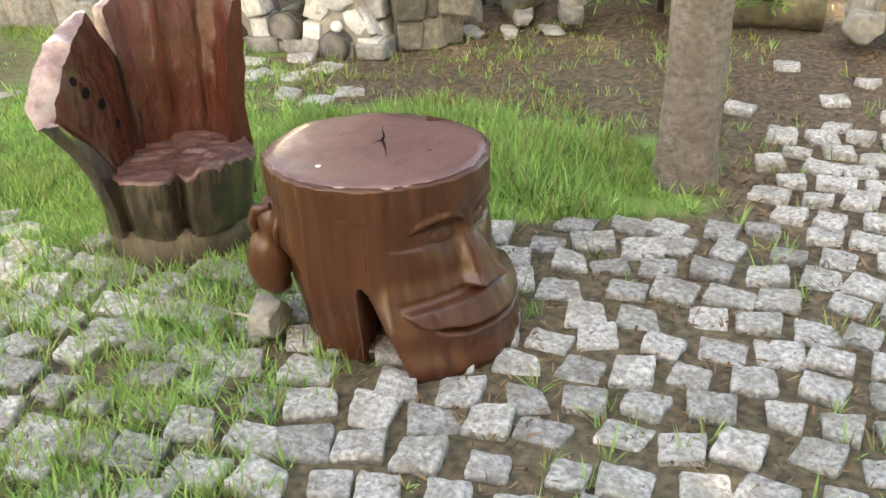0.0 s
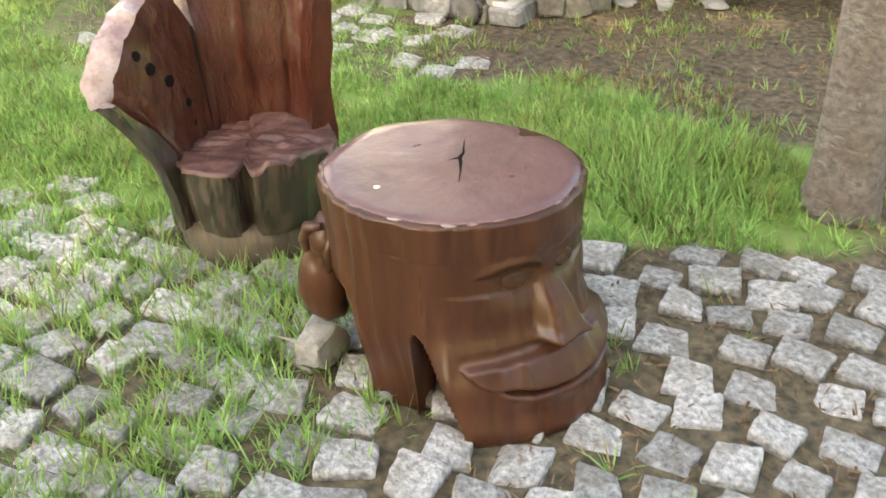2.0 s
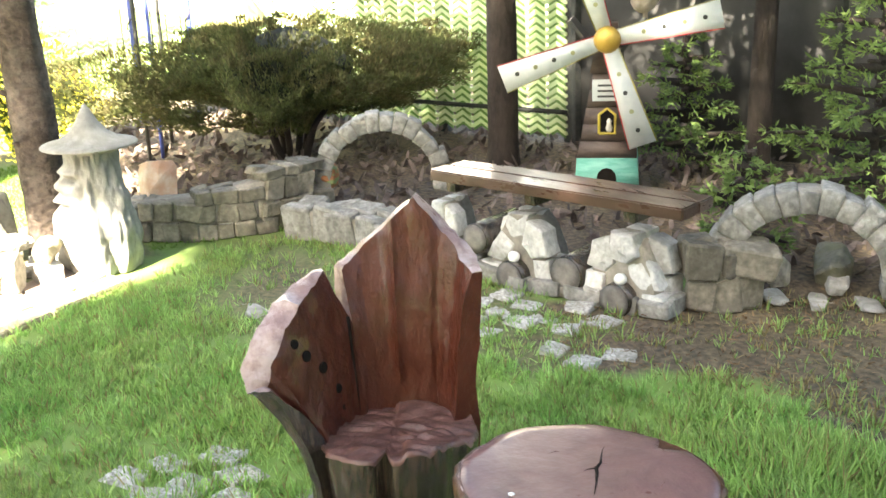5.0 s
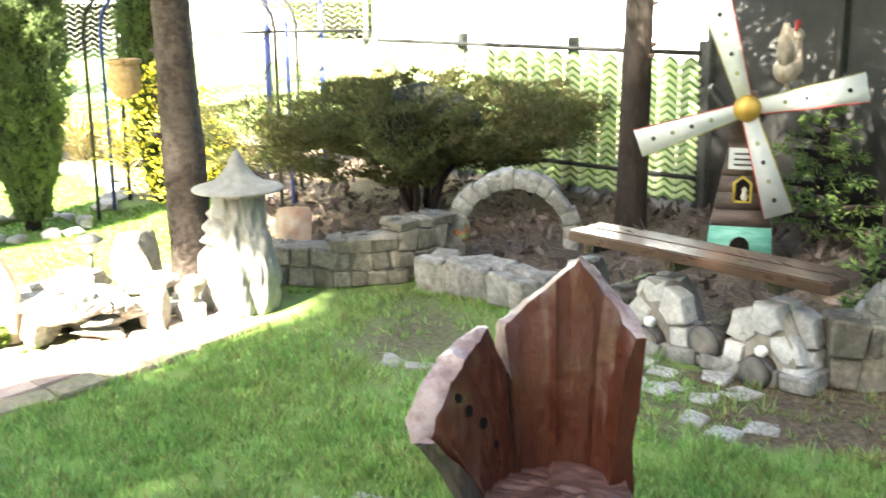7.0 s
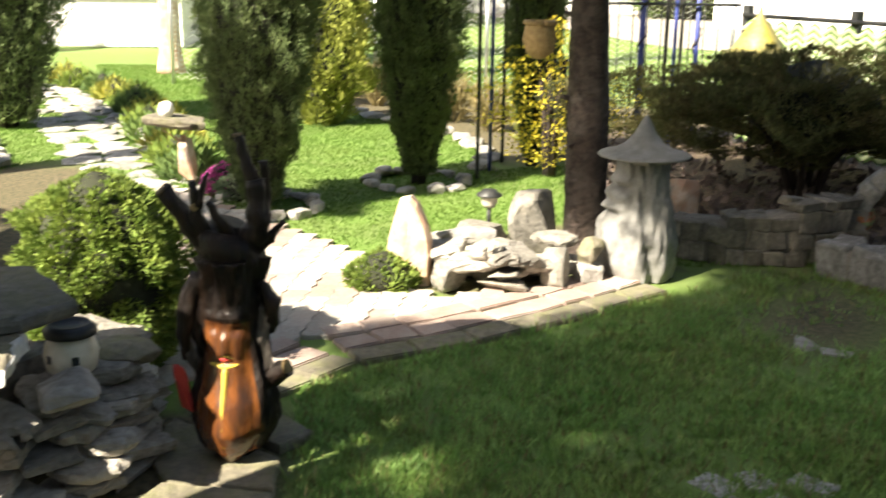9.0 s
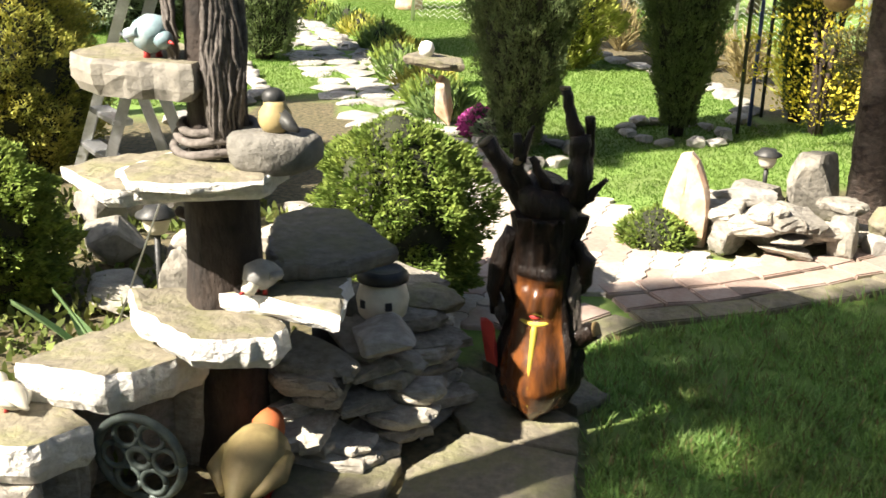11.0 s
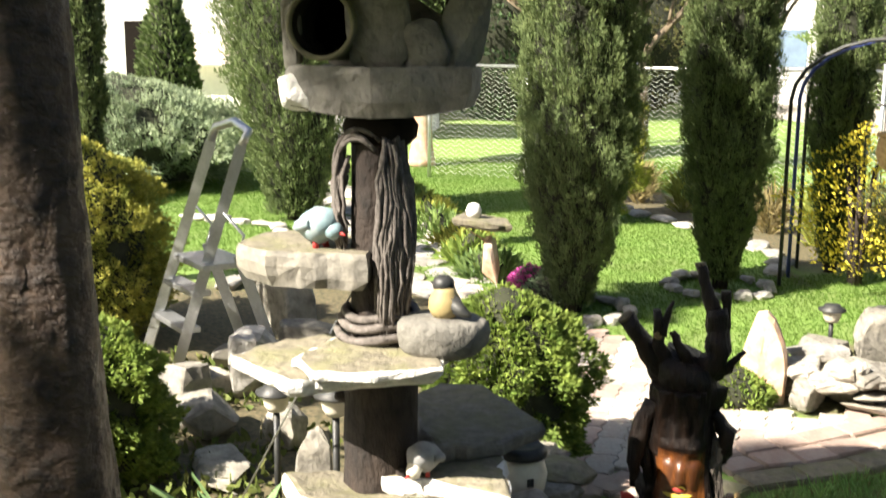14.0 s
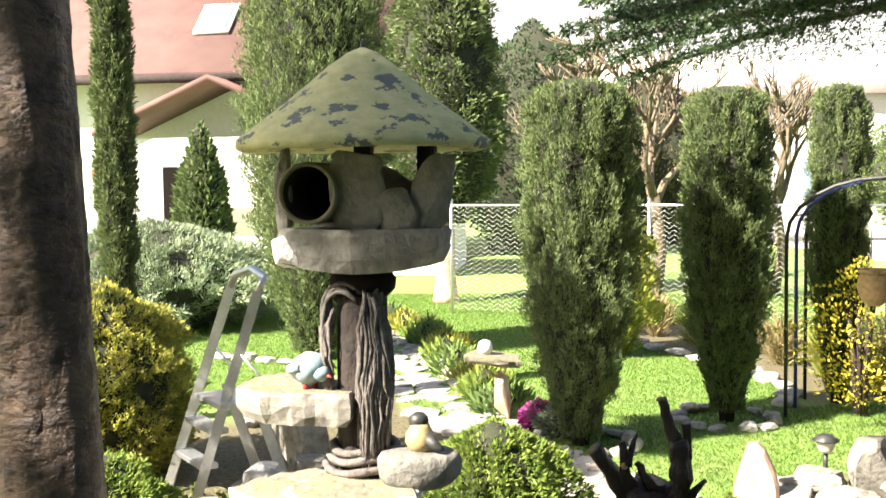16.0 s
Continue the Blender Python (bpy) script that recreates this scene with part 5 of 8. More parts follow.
def arch(name, centre, along, inner, outer, deep, count, label, seed, legs=0.0, sweep=(0, 180)):
    """A ring of wedge stones over a plan direction."""
    root = thing(name, centre, label, "stone arch", turn=math.degrees(math.atan2(along[1], along[0])))
    r = random.Random(seed)
    for k in range(count):
        a0 = radians(sweep[0] + (sweep[1] - sweep[0]) * k / count + 0.2)
        a1 = radians(sweep[0] + (sweep[1] - sweep[0]) * (k + 1) / count - 0.2)
        b = bmesh.new()
        o, q = outer * r.uniform(0.965, 1.06), inner * r.uniform(0.985, 1.01)
        d = deep / 2 * r.uniform(0.9, 1.1)
        row = [[(rad * math.cos(t), y, legs + rad * math.sin(t)) for rad, y in ((q, -d), (o, -d), (o, d), (q, d))] for t in (a0, (a0 + a1) / 2, a1)]
        rings(row, b)
        bmesh.ops.bevel(b, geom=b.edges[:], offset=0.006, segments=1, affect="EDGES")
        for v in b.verts:
            v.co += wob(v.co + Vector((seed, k, 0)), 14, 0.006)
        bmesh.ops.recalc_face_normals(b, faces=b.faces)
        part("wedge_stone", b, M["archstone"], root)
    b = bmesh.new()
    rows = [[(rad * math.cos(t), y, legs + rad * math.sin(t)) for rad, y in ((inner * 1.015, -deep * 0.455), (outer * 0.975, -deep * 0.455), (outer * 0.975, deep * 0.455), (inner * 1.015, deep * 0.455))] for t in np.radians(np.linspace(sweep[0], sweep[1], 24))]
    rings(rows, b)
    bmesh.ops.recalc_face_normals(b, faces=b.faces)
    part("mortar", b, M["mortar"], root)
    return root


arch("stone_arch", (-1.99, 4.54, 0.06), (0.52, 0.56), 0.30, 0.405, 0.16, 15, "arch of pale cut stones over a small stone niche", 3, 0.04, (-8, 188))
arch("stone_arch", (-4.33, 3.66, 0.14), (0.27, 0.58), 0.29, 0.375, 0.13, 16, "ring arch of grey stones behind the low wall", 4, 0.05, (-10, 190))
curve_wall("low_wall", [(-4.62, 2.33), (-4.45, 2.62), (-4.40, 2.95), (-4.47, 3.25)], [0.22, 0.24, 0.29, 0.36], 0.16, "low rubble wall of grey fieldstone round the raised bed", 5, BLOCKS, 0.10, 0.12)
curve_wall("low_wall", [(-4.2, 3.12), (-3.95, 3.3), (-3.6, 3.42)], [0.17, 0.16, 0.16], 0.2, "low wall of pale stones below the arch", 6, PALE_BLOCKS, 0.15, 0.17)


def bench():
    A, B = Vector((-3.27, 3.47, 0)), Vector((-2.06, 3.97, 0))
    w = (B - A).normalized()
    ang = math.degrees(math.atan2(w.y, w.x))
    root = thing("bench", ((A.x + B.x) / 2 - w.y * 0.10, (A.y + B.y) / 2 + w.x * 0.10, 0), "long glossy brown plank bench resting on stone piers", "bench", turn=ang)
    ln = (B - A).length
    for y in (-0.065, 0.065):
        part("plank", box(ln, 0.122, 0.05, (0, y, 0.43), 0.006, uneven=0.004, cuts=3), M["benchwood"], root)
    for x in (-0.55, -0.1, 0.4):
        part("crossbar", box(0.06, 0.2, 0.05, (x, 0, 0.38), 0.004), M["darkbark"], root)


bench()


BENCH_A, BENCH_WAY = Vector((-3.27, 3.47, 0)), (Vector((-2.06, 3.97, 0)) - Vector((-3.27, 3.47, 0))).normalized()
BENCH_IN = Vector((-BENCH_WAY.y, BENCH_WAY.x, 0))
BENCH_TURN = math.degrees(math.atan2(BENCH_WAY.y, BENCH_WAY.x))
PIER_STONES = ([(-0.05, 0.33), (0.06, 0.33), (0.052, 0.215), (-0.022, 0.205), (-0.075, 0.245)], [(0.066, 0.31), (0.15, 0.275), (0.182, 0.165), (0.092, 0.145), (0.035, 0.20)],
               [(-0.08, 0.24), (-0.016, 0.195), (-0.030, 0.145), (-0.078, 0.10), (-0.17, 0.11), (-0.135, 0.18)], [(0.085, 0.135), (0.17, 0.145), (0.188, 0.045), (0.095, 0.02)],
               [(-0.19, 0.09), (-0.085, 0.09), (-0.082, 0.01), (-0.19, 0.01)], [(0.10, 0.018), (0.19, 0.035), (0.20, -0.01), (0.09, -0.01)])


def face_stone(poly, front, back, seed):
    """A stone with a flat broken face: an outline in x and z, set from y = front to y = back."""
    area = sum(p[0] * q[1] - q[0] * p[1] for p, q in zip(poly, poly[1:] + poly[:1]))
    poly = poly if area > 0 else poly[::-1]
    cx, cz = sum(p[0] for p in poly) / len(poly), sum(p[1] for p in poly) / len(poly)
    fine = []
    for p, q in zip(poly, poly[1:] + poly[:1]):
        fine += [p, (p[0] * 0.5 + q[0] * 0.5, p[1] * 0.5 + q[1] * 0.5)]
    rows = []
    for y, s in ((back, 0.9), (front + 0.03, 1.0), (front + 0.008, 0.985), (front, 0.90), (front - 0.004, 0.45)):
        rows.append([Vector((cx + (x - cx) * s, y, cz + (z - cz) * s)) + noise.noise_vector(Vector((x * 14, y * 9, z * 14 + seed))) * 0.009 for x, z in fine])
    b = rings(rows)
    for f in b.faces:
        f.smooth = False
    bmesh.ops.recalc_face_normals(b, faces=b.faces)
    return b


def short_log(u, z, rad, inward, label):
    """A log that lies across the bench line, its sawn end to the lawn."""
    t = thing("log", BENCH_A + BENCH_WAY * u + BENCH_IN * inward + Vector((0, 0, z)), label, "log", "logs between the bench piers", BENCH_TURN)
    part("bark", tube([(0, 0, 0), (0.0, 0.05, 0.0), (0.01, 0.30, 0.01)], [rad, rad * 1.02, rad * 0.97], 20, None, 0.12), M["darkbark"], t)
    part("sawn_end", rings([[(rad * s * math.cos(a), -0.002 - 0.003 * (1 - s), rad * s * math.sin(a)) for a in np.linspace(0, 6.283, 20, endpoint=False)] for s in (0.97, 0.5, 0.1)]), M["logend"], t, "grey sawn end with growth rings")


def pier(u, wide, mirror, seed, label):
    """A mortared triangle of face stones under the bench, at u along the bench line."""
    root = thing("bench_pier", BENCH_A + BENCH_WAY * u + BENCH_IN * 0.09, label, "stone pier", "stone piers under the bench", BENCH_TURN)
    core = [(-0.17, 0.0), (0.17, 0.0), (0.15, 0.16), (0.10, 0.27), (0.045, 0.325), (-0.04, 0.325), (-0.12, 0.18)]
    part("mortar", rings([[(mirror * wide * x, y, z) for x, z in core] for y in (-0.085, 0.09)]), M["mortar"], root)
    for k, poly in enumerate(PIER_STONES):
        flip = [(mirror * wide * x, z) for x, z in poly]
        part("stone", face_stone(flip, -0.11 + 0.012 * ((k * 7 + seed) % 3), 0.0, seed * 5 + k), M["pierstone"], root)
        part("stone", face_stone([(-x, z) for x, z in flip], 0.0, 0.10, seed * 9 + k), M["pierstone"], root)
    if wide == 1.0:
        part("white_pebble", lathe([(0.004, 0), (0.018, 0.004), (0.027, 0.018), (0.026, 0.034), (0.016, 0.046), (0.004, 0.050)], 14, None, (0.0, -0.112, 0.115), 0.004, 20), M["white"], root, "smooth white pebble set in the mortar")


pier(0.02, 0.62, 1, 1, "narrow pier of pale blocks by the ring arch")
pier(0.48, 1.0, 1, 2, "pale rubble pier with a white pebble in its face")
pier(1.03, 1.0, -1, 3, "pale rubble pier with a white pebble near the bench end")
short_log(0.255, 0.185, 0.070, -0.02, "short grey log held between two stone piers")
short_log(0.755, 0.105, 0.080, -0.02, "short grey weathered log with its sawn end showing")
short_log(0.475, 0.052, 0.072, -0.055, "short log built into the foot of a pier")
short_log(1.02, 0.052, 0.072, -0.055, "short log built into the foot of a pier")
curve_wall("low_wall", [(-2.22, 4.12), (-2.15, 4.22), (-2.13, 4.34)], [0.27, 0.26, 0.26], 0.16, "rough brown-grey stone footing beside the bench", 9, BLOCKS, 0.14, 0.17)
curve_wall("low_wall", [(-3.3, 3.52), (-2.9, 3.66), (-2.5, 3.84), (-2.15, 4.0)], [0.07, 0.07, 0.06, 0.06], 0.14, "low mortared stone kerb along the bench piers", 10, PALE_BLOCKS, 0.08, 0.14)
# ---- stone terrace with the post and bird house ----


def slab(outline, z, thick, seed, label, tilt=(0, 0), mats=("slab", "slabface"), rough=0.012):
    """A loose split slab whose top lies at z."""
    cx, cy = sum(p[0] for p in outline) / len(outline), sum(p[1] for p in outline) / len(outline)
    area = sum((a[0] * b[1] - b[0] * a[1]) for a, b in zip(outline, outline[1:] + outline[:1]))
    pts = [(x - cx, y - cy) for x, y in (outline if area > 0 else outline[::-1])]
    b = flagstone(pts, thick, seed, rough, 5)
    ob = part("stone_slab", b, [M[m] for m in mats], None, label)
    ob["category"] = "stone slab"
    ob.matrix_basis = pose(cx, cy, z - thick, tilt[0], tilt[1], 0)
    return ob


def loose_stone(place, size, seed, label, material="rock", turn=0, tilt=(0, 0), name="stone", group=""):
    b = rock(*size, seed, 8, 0.06, 3)
    ob = part(name, b, M[material], None, label)
    ob["category"] = "stone"
    if group:
        ob["group"] = group
    ob.matrix_basis = pose(*place, tilt[0], tilt[1], turn)
    return ob


def bird(place, turn, ln, label, body, head, beak, pose_up=0.35, neck=1.0, name="bird_figurine"):
    """A painted garden bird, one plain form."""
    b = bmesh.new()
    s = ln
    tube([(-0.50 * s, 0, 0.20 * s), (-0.36 * s, 0, 0.24 * s), (-0.20 * s, 0, 0.27 * s), (0.0, 0, 0.30 * s), (0.16 * s, 0, 0.33 * s), (0.24 * s, 0, (0.36 + 0.1 * pose_up) * s)], [0.03 * s, 0.09 * s, 0.19 * s, 0.25 * s, 0.21 * s, 0.13 * s], 14, b)
    tube([(0.12 * s, 0, 0.33 * s), (0.23 * s, 0, (0.45 + 0.2 * pose_up * neck) * s), (0.28 * s, 0, (0.52 + 0.3 * pose_up * neck) * s), (0.33 * s, 0, (0.53 + 0.3 * pose_up * neck) * s), (0.38 * s, 0, (0.50 + 0.3 * pose_up * neck) * s)], [0.15 * s, 0.125 * s, 0.125 * s, 0.10 * s, 0.05 * s], 12, b, index=1)
    tube([(0.37 * s, 0, (0.51 + 0.3 * pose_up * neck) * s), (0.48 * s, 0, (0.485 + 0.3 * pose_up * neck) * s)], [0.035 * s, 0.008 * s], 6, b, index=2)
    for y in (-0.09, 0.09):
        tube([(0.02 * s, y * s, 0.0), (0.0, y * s, 0.14 * s)], [0.045 * s, 0.03 * s], 6, b, index=2)
        tube([(0.05 * s, y * 2.4 * s, 0.34 * s), (-0.15 * s, y * 2.5 * s, 0.30 * s), (-0.36 * s, y * 1.2 * s, 0.22 * s)], [0.06 * s, 0.08 * s, 0.02 * s], 8, b, index=0)
    ob = part(name, b, [M[body], M[head], M[beak]], None, label)
    ob["category"] = "garden figurine"
    ob.matrix_basis = pose(*place, 0, 0, turn)
    return ob


slab([(-1.40, -1.18), (-1.556, -1.218), (-1.616, -1.155), (-1.632, -1.07), (-1.55, -0.936), (-1.43, -0.80), (-1.306, -0.907), (-1.28, -1.09)], 0.265, 0.12, 1, "lowest broad sandstone slab with lichen and a white broken edge")
slab([(-1.52, -1.03), (-1.71, -0.975), (-1.89, -0.88), (-1.83, -0.75), (-1.685, -0.58), (-1.535, -0.67), (-1.45, -0.765), (-1.475, -0.87)], 0.375, 0.11, 2, "thick sandstone slab with a bright white broken side", (2, -3))
slab([(-1.80, -0.84), (-1.86, -0.66), (-1.80, -0.45), (-1.64, -0.35), (-1.55, -0.36), (-1.49, -0.56), (-1.67, -0.78)], 0.482, 0.085, 3, "stepped sandstone slab with a white broken edge", (-2, -2))
slab([(-1.72, -0.58), (-1.85, -0.50), (-1.90, -0.24), (-1.61, -0.21), (-1.65, -0.31), (-1.69, -0.42)], 0.535, 0.060, 4, "mossy slab under a grey bird figurine", (0, 2))
slab([(-1.66, -0.93), (-1.81, -0.86), (-1.93, -0.70), (-1.92, -0.45), (-1.78, -0.38), (-1.62, -0.40), (-1.51, -0.66), (-1.47, -0.74)], 0.862, 0.045, 5, "wide thin table slab round the post", (0, 0), rough=0.010)
slab([(-1.58, -0.75), (-1.86, -0.65), (-1.87, -0.51), (-1.68, -0.39), (-1.54, -0.38), (-1.47, -0.53), (-1.47, -0.68)], 0.888, 0.028, 6, "second thin flake lying on the table slab", rough=0.010)
slab([(-2.14, -0.52), (-2.26, -0.45), (-2.27, -0.32), (-2.01, -0.13), (-1.86, -0.24), (-1.78, -0.40), (-1.89, -0.47)], 0.60, 0.055, 7, "flat dark grey slab leaning on the terrace", (-3, 3), ("slabdark", "houserock"), 0.010)
loose_stone((-2.14, -0.46, 0.30), (0.18, 0.15, 0.235), 21, "dark stone under the leaning slab", "rockdark", 20)
ledge = part("stone", lathe([(0.06, 0.0), (0.125, 0.006), (0.148, 0.03), (0.155, 0.07), (0.150, 0.10), (0.138, 0.113), (0.08, 0.117), (0.01, 0.116)], 30, None, (0, 0, 0), 0.012, 7), M["houserock"], None, "rounded grey stone ledge on the side of the post")
ledge["category"] = "stone"
ledge.matrix_basis = pose(-1.70, -0.39, 0.872, 0, 0, 20) @ Matrix.Diagonal((0.66, 0.78, 0.86, 1))
slab([(-1.96, -0.92), (-2.03, -0.76), (-1.86, -0.58), (-1.66, -0.58), (-1.68, -0.84), (-1.80, -0.95)], 1.135, 0.095, 9, "pale stone ledge carrying a blue pigeon figurine", (0, 0), ("slab", "rockdark"), 0.01)

post = thing("post", (-1.80, -0.565, 0), "dark weathered round wooden post", "post")
part("shaft", trunk_bm([(0, 0.11), (0.5, 0.102), (0.84, 0.098), (0.9, 0.076), (1.47, 0.072)], (0, 0), 3, 31, 24, 0.05), M["postdark"], post)
part("collar", lathe([(0.075, 1.40), (0.095, 1.42), (0.10, 1.45), (0.085, 1.475)], 18, None, (0, 0, 0), 0.006, 9), M["black"], post, "dark collar under the bird house")

for k, (dz, rad) in enumerate(((0.905, 0.115), (0.935, 0.105), (0.958, 0.095))):
    loop = thing("rope_coil", (-1.80, -0.565, dz), "coil of pale rope round the foot of the post", "rope", "rope coils round the post")
    ring = [(rad * math.cos(a), rad * math.sin(a), 0.006 * math.sin(3 * a)) for a in np.linspace(0, 6.6, 26)]
    part("strand", tube(ring, 0.012, 6, None, 0.25), M["rope"], loop)

rope = thing("frayed_rope", (-1.80, -0.565, 0), "bundle of frayed grey rope hanging down the post", "rope")
rr = random.Random(4)
for k in range(96):
    a = radians(rr.uniform(2, 52) if k % 4 else rr.uniform(-88, -52))
    r0 = 0.084 + rr.uniform(0, 0.02)
    top = rr.uniform(1.30, 1.43)
    low = rr.uniform(0.90, 1.05) if k % 4 else rr.uniform(1.08, 1.2)
    spread = rr.uniform(0.9, 1.15)
    pts = []
    for s in np.linspace(0, 1, 9):
        z = top + (low - top) * s
        aa = (a - 0.4 * (1 - min(1, s * 2.2)) * (a - (0.4 if k % 4 else -1.2))) * spread + rr.uniform(-0.07, 0.07)
        q = r0 + 0.02 * math.sin(s * 3) + rr.uniform(-0.004, 0.007)
        pts.append((q * math.cos(aa), q * math.sin(aa), z))
    part("strand", tube(pts, [0.006, 0.0065, 0.0065, 0.006, 0.0055, 0.005, 0.005, 0.004, 0.002], 5), M["rope"], rope)
for k, (a0, a1) in enumerate(((-80, 12), (-70, 4), (-85, 20))):
    arc = []
    for s in np.linspace(0, 1, 12):
        aa = radians(a0 + (a1 - a0) * s)
        arc.append((0.09 * math.cos(aa), 0.10 * math.sin(aa) - 0.02, 1.22 + 0.20 * math.sin(math.pi * (0.12 + 0.55 * s)) + 0.012 * k))
    part("strand", tube(arc, 0.0065, 6), M["rope"], rope)

bh = thing("bird_house", (-1.755, -0.545, 1.475), "stone bird house with clay pipe hole and mossy cone roof", "bird house", turn=-7)
# the bed stone, standing pieces, the pipe, the roof; local +x looks out over the terrace
b = flagstone([(0.085, -0.235), (0.13, 0.0), (0.10, 0.235), (-0.12, 0.22), (-0.13, -0.2)], 0.125, 41, 0.010, 3)
for v in b.verts:
    v.co.z += 0.03 * (abs(v.co.y) / 0.235) ** 2 if v.co.z < 0.06 else 0
part("bed_stone", b, (M["houserock"], M["houserock"]), bh, "broken grey bed stone with pale edges")
for k, (y, w, h, dx, seed) in enumerate(((0.005, 0.17, 0.235, 0.07, 1), (0.12, 0.13, 0.13, 0.075, 2), (0.20, 0.12, 0.22, 0.06, 3), (-0.225, 0.05, 0.25, 0.05, 5))):
    b = rock(0.05, w, h, 60 + seed, 6, 0.07, 3)
    for v in b.verts:
        if k == 2:
            v.co.y += 0.05 * (v.co.z / h) ** 2
        v.co += Vector((dx, y, 0.11))
    part("standing_stone", b, M["houserock"], bh)
part("back_stone", rock(0.07, 0.42, 0.2, 77, 6, 0.05, 3), M["rockdark"], bh).matrix_basis = pose(-0.11, 0, 0.11)
b = bmesh.new()
ringpts = [[(x, -0.13 + q * math.cos(a), 0.225 + q * math.sin(a)) for a in np.linspace(0, 6.283, 28, endpoint=False)] for x, q in ((-0.07, 0.088), (0.115, 0.088), (0.118, 0.084), (0.115, 0.076), (-0.07, 0.076))]
rings(ringpts, b, False)
part("pipe", b, M["pipe"], bh, "short clay pipe as an entrance hole")
part("white_chip", rock(0.10, 0.13, 0.10, 12, 7, 0.06, 3), M["slabface"], bh, "bright broken corner of the bed stone").matrix_basis = pose(0.055, -0.185, 0.012, 8, 0, 20)
# near-black sleeve and black end disc put the pipe's inner shade into colour
part("pipe_inside", rings([[(x, -0.13 + 0.0755 * math.cos(a), 0.225 + 0.0755 * math.sin(a)) for a in np.linspace(0, 6.283, 24, endpoint=False)] for x in (-0.066, 0.106)], None, False), M["postdark"], bh, "near-black sleeve for the shade inside the pipe")
part("pipe_back", rings([[(-0.065, -0.13 + q * math.cos(a), 0.225 + q * math.sin(a)) for a in np.linspace(0, 6.283, 16, endpoint=False)] for q in (0.08, 0.03)]), M["black"], bh, "dark inside of the pipe")
for y in (-0.02, 0.17):
    part("roof_prop", box(0.05, 0.05, 0.3, (-0.06, y, 0.11), 0.006), M["barkdark"], bh)
roof = bmesh.new()
rows = []
for r, z in ((0.02, 0.37), (0.352, 0.345), (0.362, 0.352), (0.360, 0.372), (0.30, 0.418), (0.20, 0.492), (0.10, 0.578), (0.045, 0.618), (0.008, 0.634)):
    row = []
    for k in range(32):
        a = 2 * math.pi * k / 32
        q = r * (1 + 0.012 * math.cos(8 * a + 0.4) * (r > 0.05))
        row.append((q * math.cos(a), q * math.sin(a), z + 0.005 * noise.noise((q * 9 * math.cos(a), q * 9 * math.sin(a), 3))))
    rows.append(row)
rings(rows, roof)
M["flaked"] = mat("flaked_green_roof", (0.43, 0.42, 0.21), (0.33, 0.33, 0.16), 22, 0.8, 0.8, (0.085, 0.095, 0.095), 13, 0.95, (1, 1, 1.6), edge=(0.555, 0.575))
part("roof", roof, M["flaked"], bh, "mossy green conical roof with flaking paint")
part("finial", tube([(0, 0, 0.62), (0, 0, 0.655)], [0.006, 0.004], 6), M["iron"], bh)

bird((-1.77, -0.72, 1.13), 55, 0.20, "pale blue pigeon figurine pecking on a stone ledge", "blue_glaze", "blue_glaze", "redpaint", -0.9)
b = lathe([(0.02, 0), (0.045, 0.012), (0.058, 0.04), (0.055, 0.075), (0.040, 0.10), (0.036, 0.115)], 18, None, (0, 0, 0), 0.003, 9)
lathe([(0.034, 0.105), (0.040, 0.122), (0.036, 0.142), (0.02, 0.155), (0.004, 0.158)], 16, b, (0.006, 0, 0), index=1)
tube([(0.04, 0, 0.128), (0.062, 0, 0.124)], [0.009, 0.002], 6, b, index=1)
tube([(-0.03, 0, 0.06), (-0.075, 0, 0.035), (-0.11, 0, 0.025)], [0.035, 0.022, 0.008], 8, b, index=1)
ob = part("bird_figurine", b, (M["tan"], M["iron"]), None, "round olive and cream songbird figurine")
ob["category"] = "garden figurine"
ob.matrix_basis = pose(-1.695, -0.385, 0.968, 0, 0, -120) @ Matrix.Scale(0.72, 4)
bird((-1.72, -0.44, 0.533), -30, 0.17, "grey pigeon figurine with a red beak, head down", "greybird", "cream", "redpaint", -1.3)
bird((-1.47, -1.03, 0.262), -120, 0.15, "white pigeon figurine with a red beak", "cream", "cream", "redpaint", 0.1)
bird((-1.585, -0.43, 0.0), 175, 0.37, "large tan duck figurine with an orange face on the ground", "tan", "orange", "redpaint", -0.25)

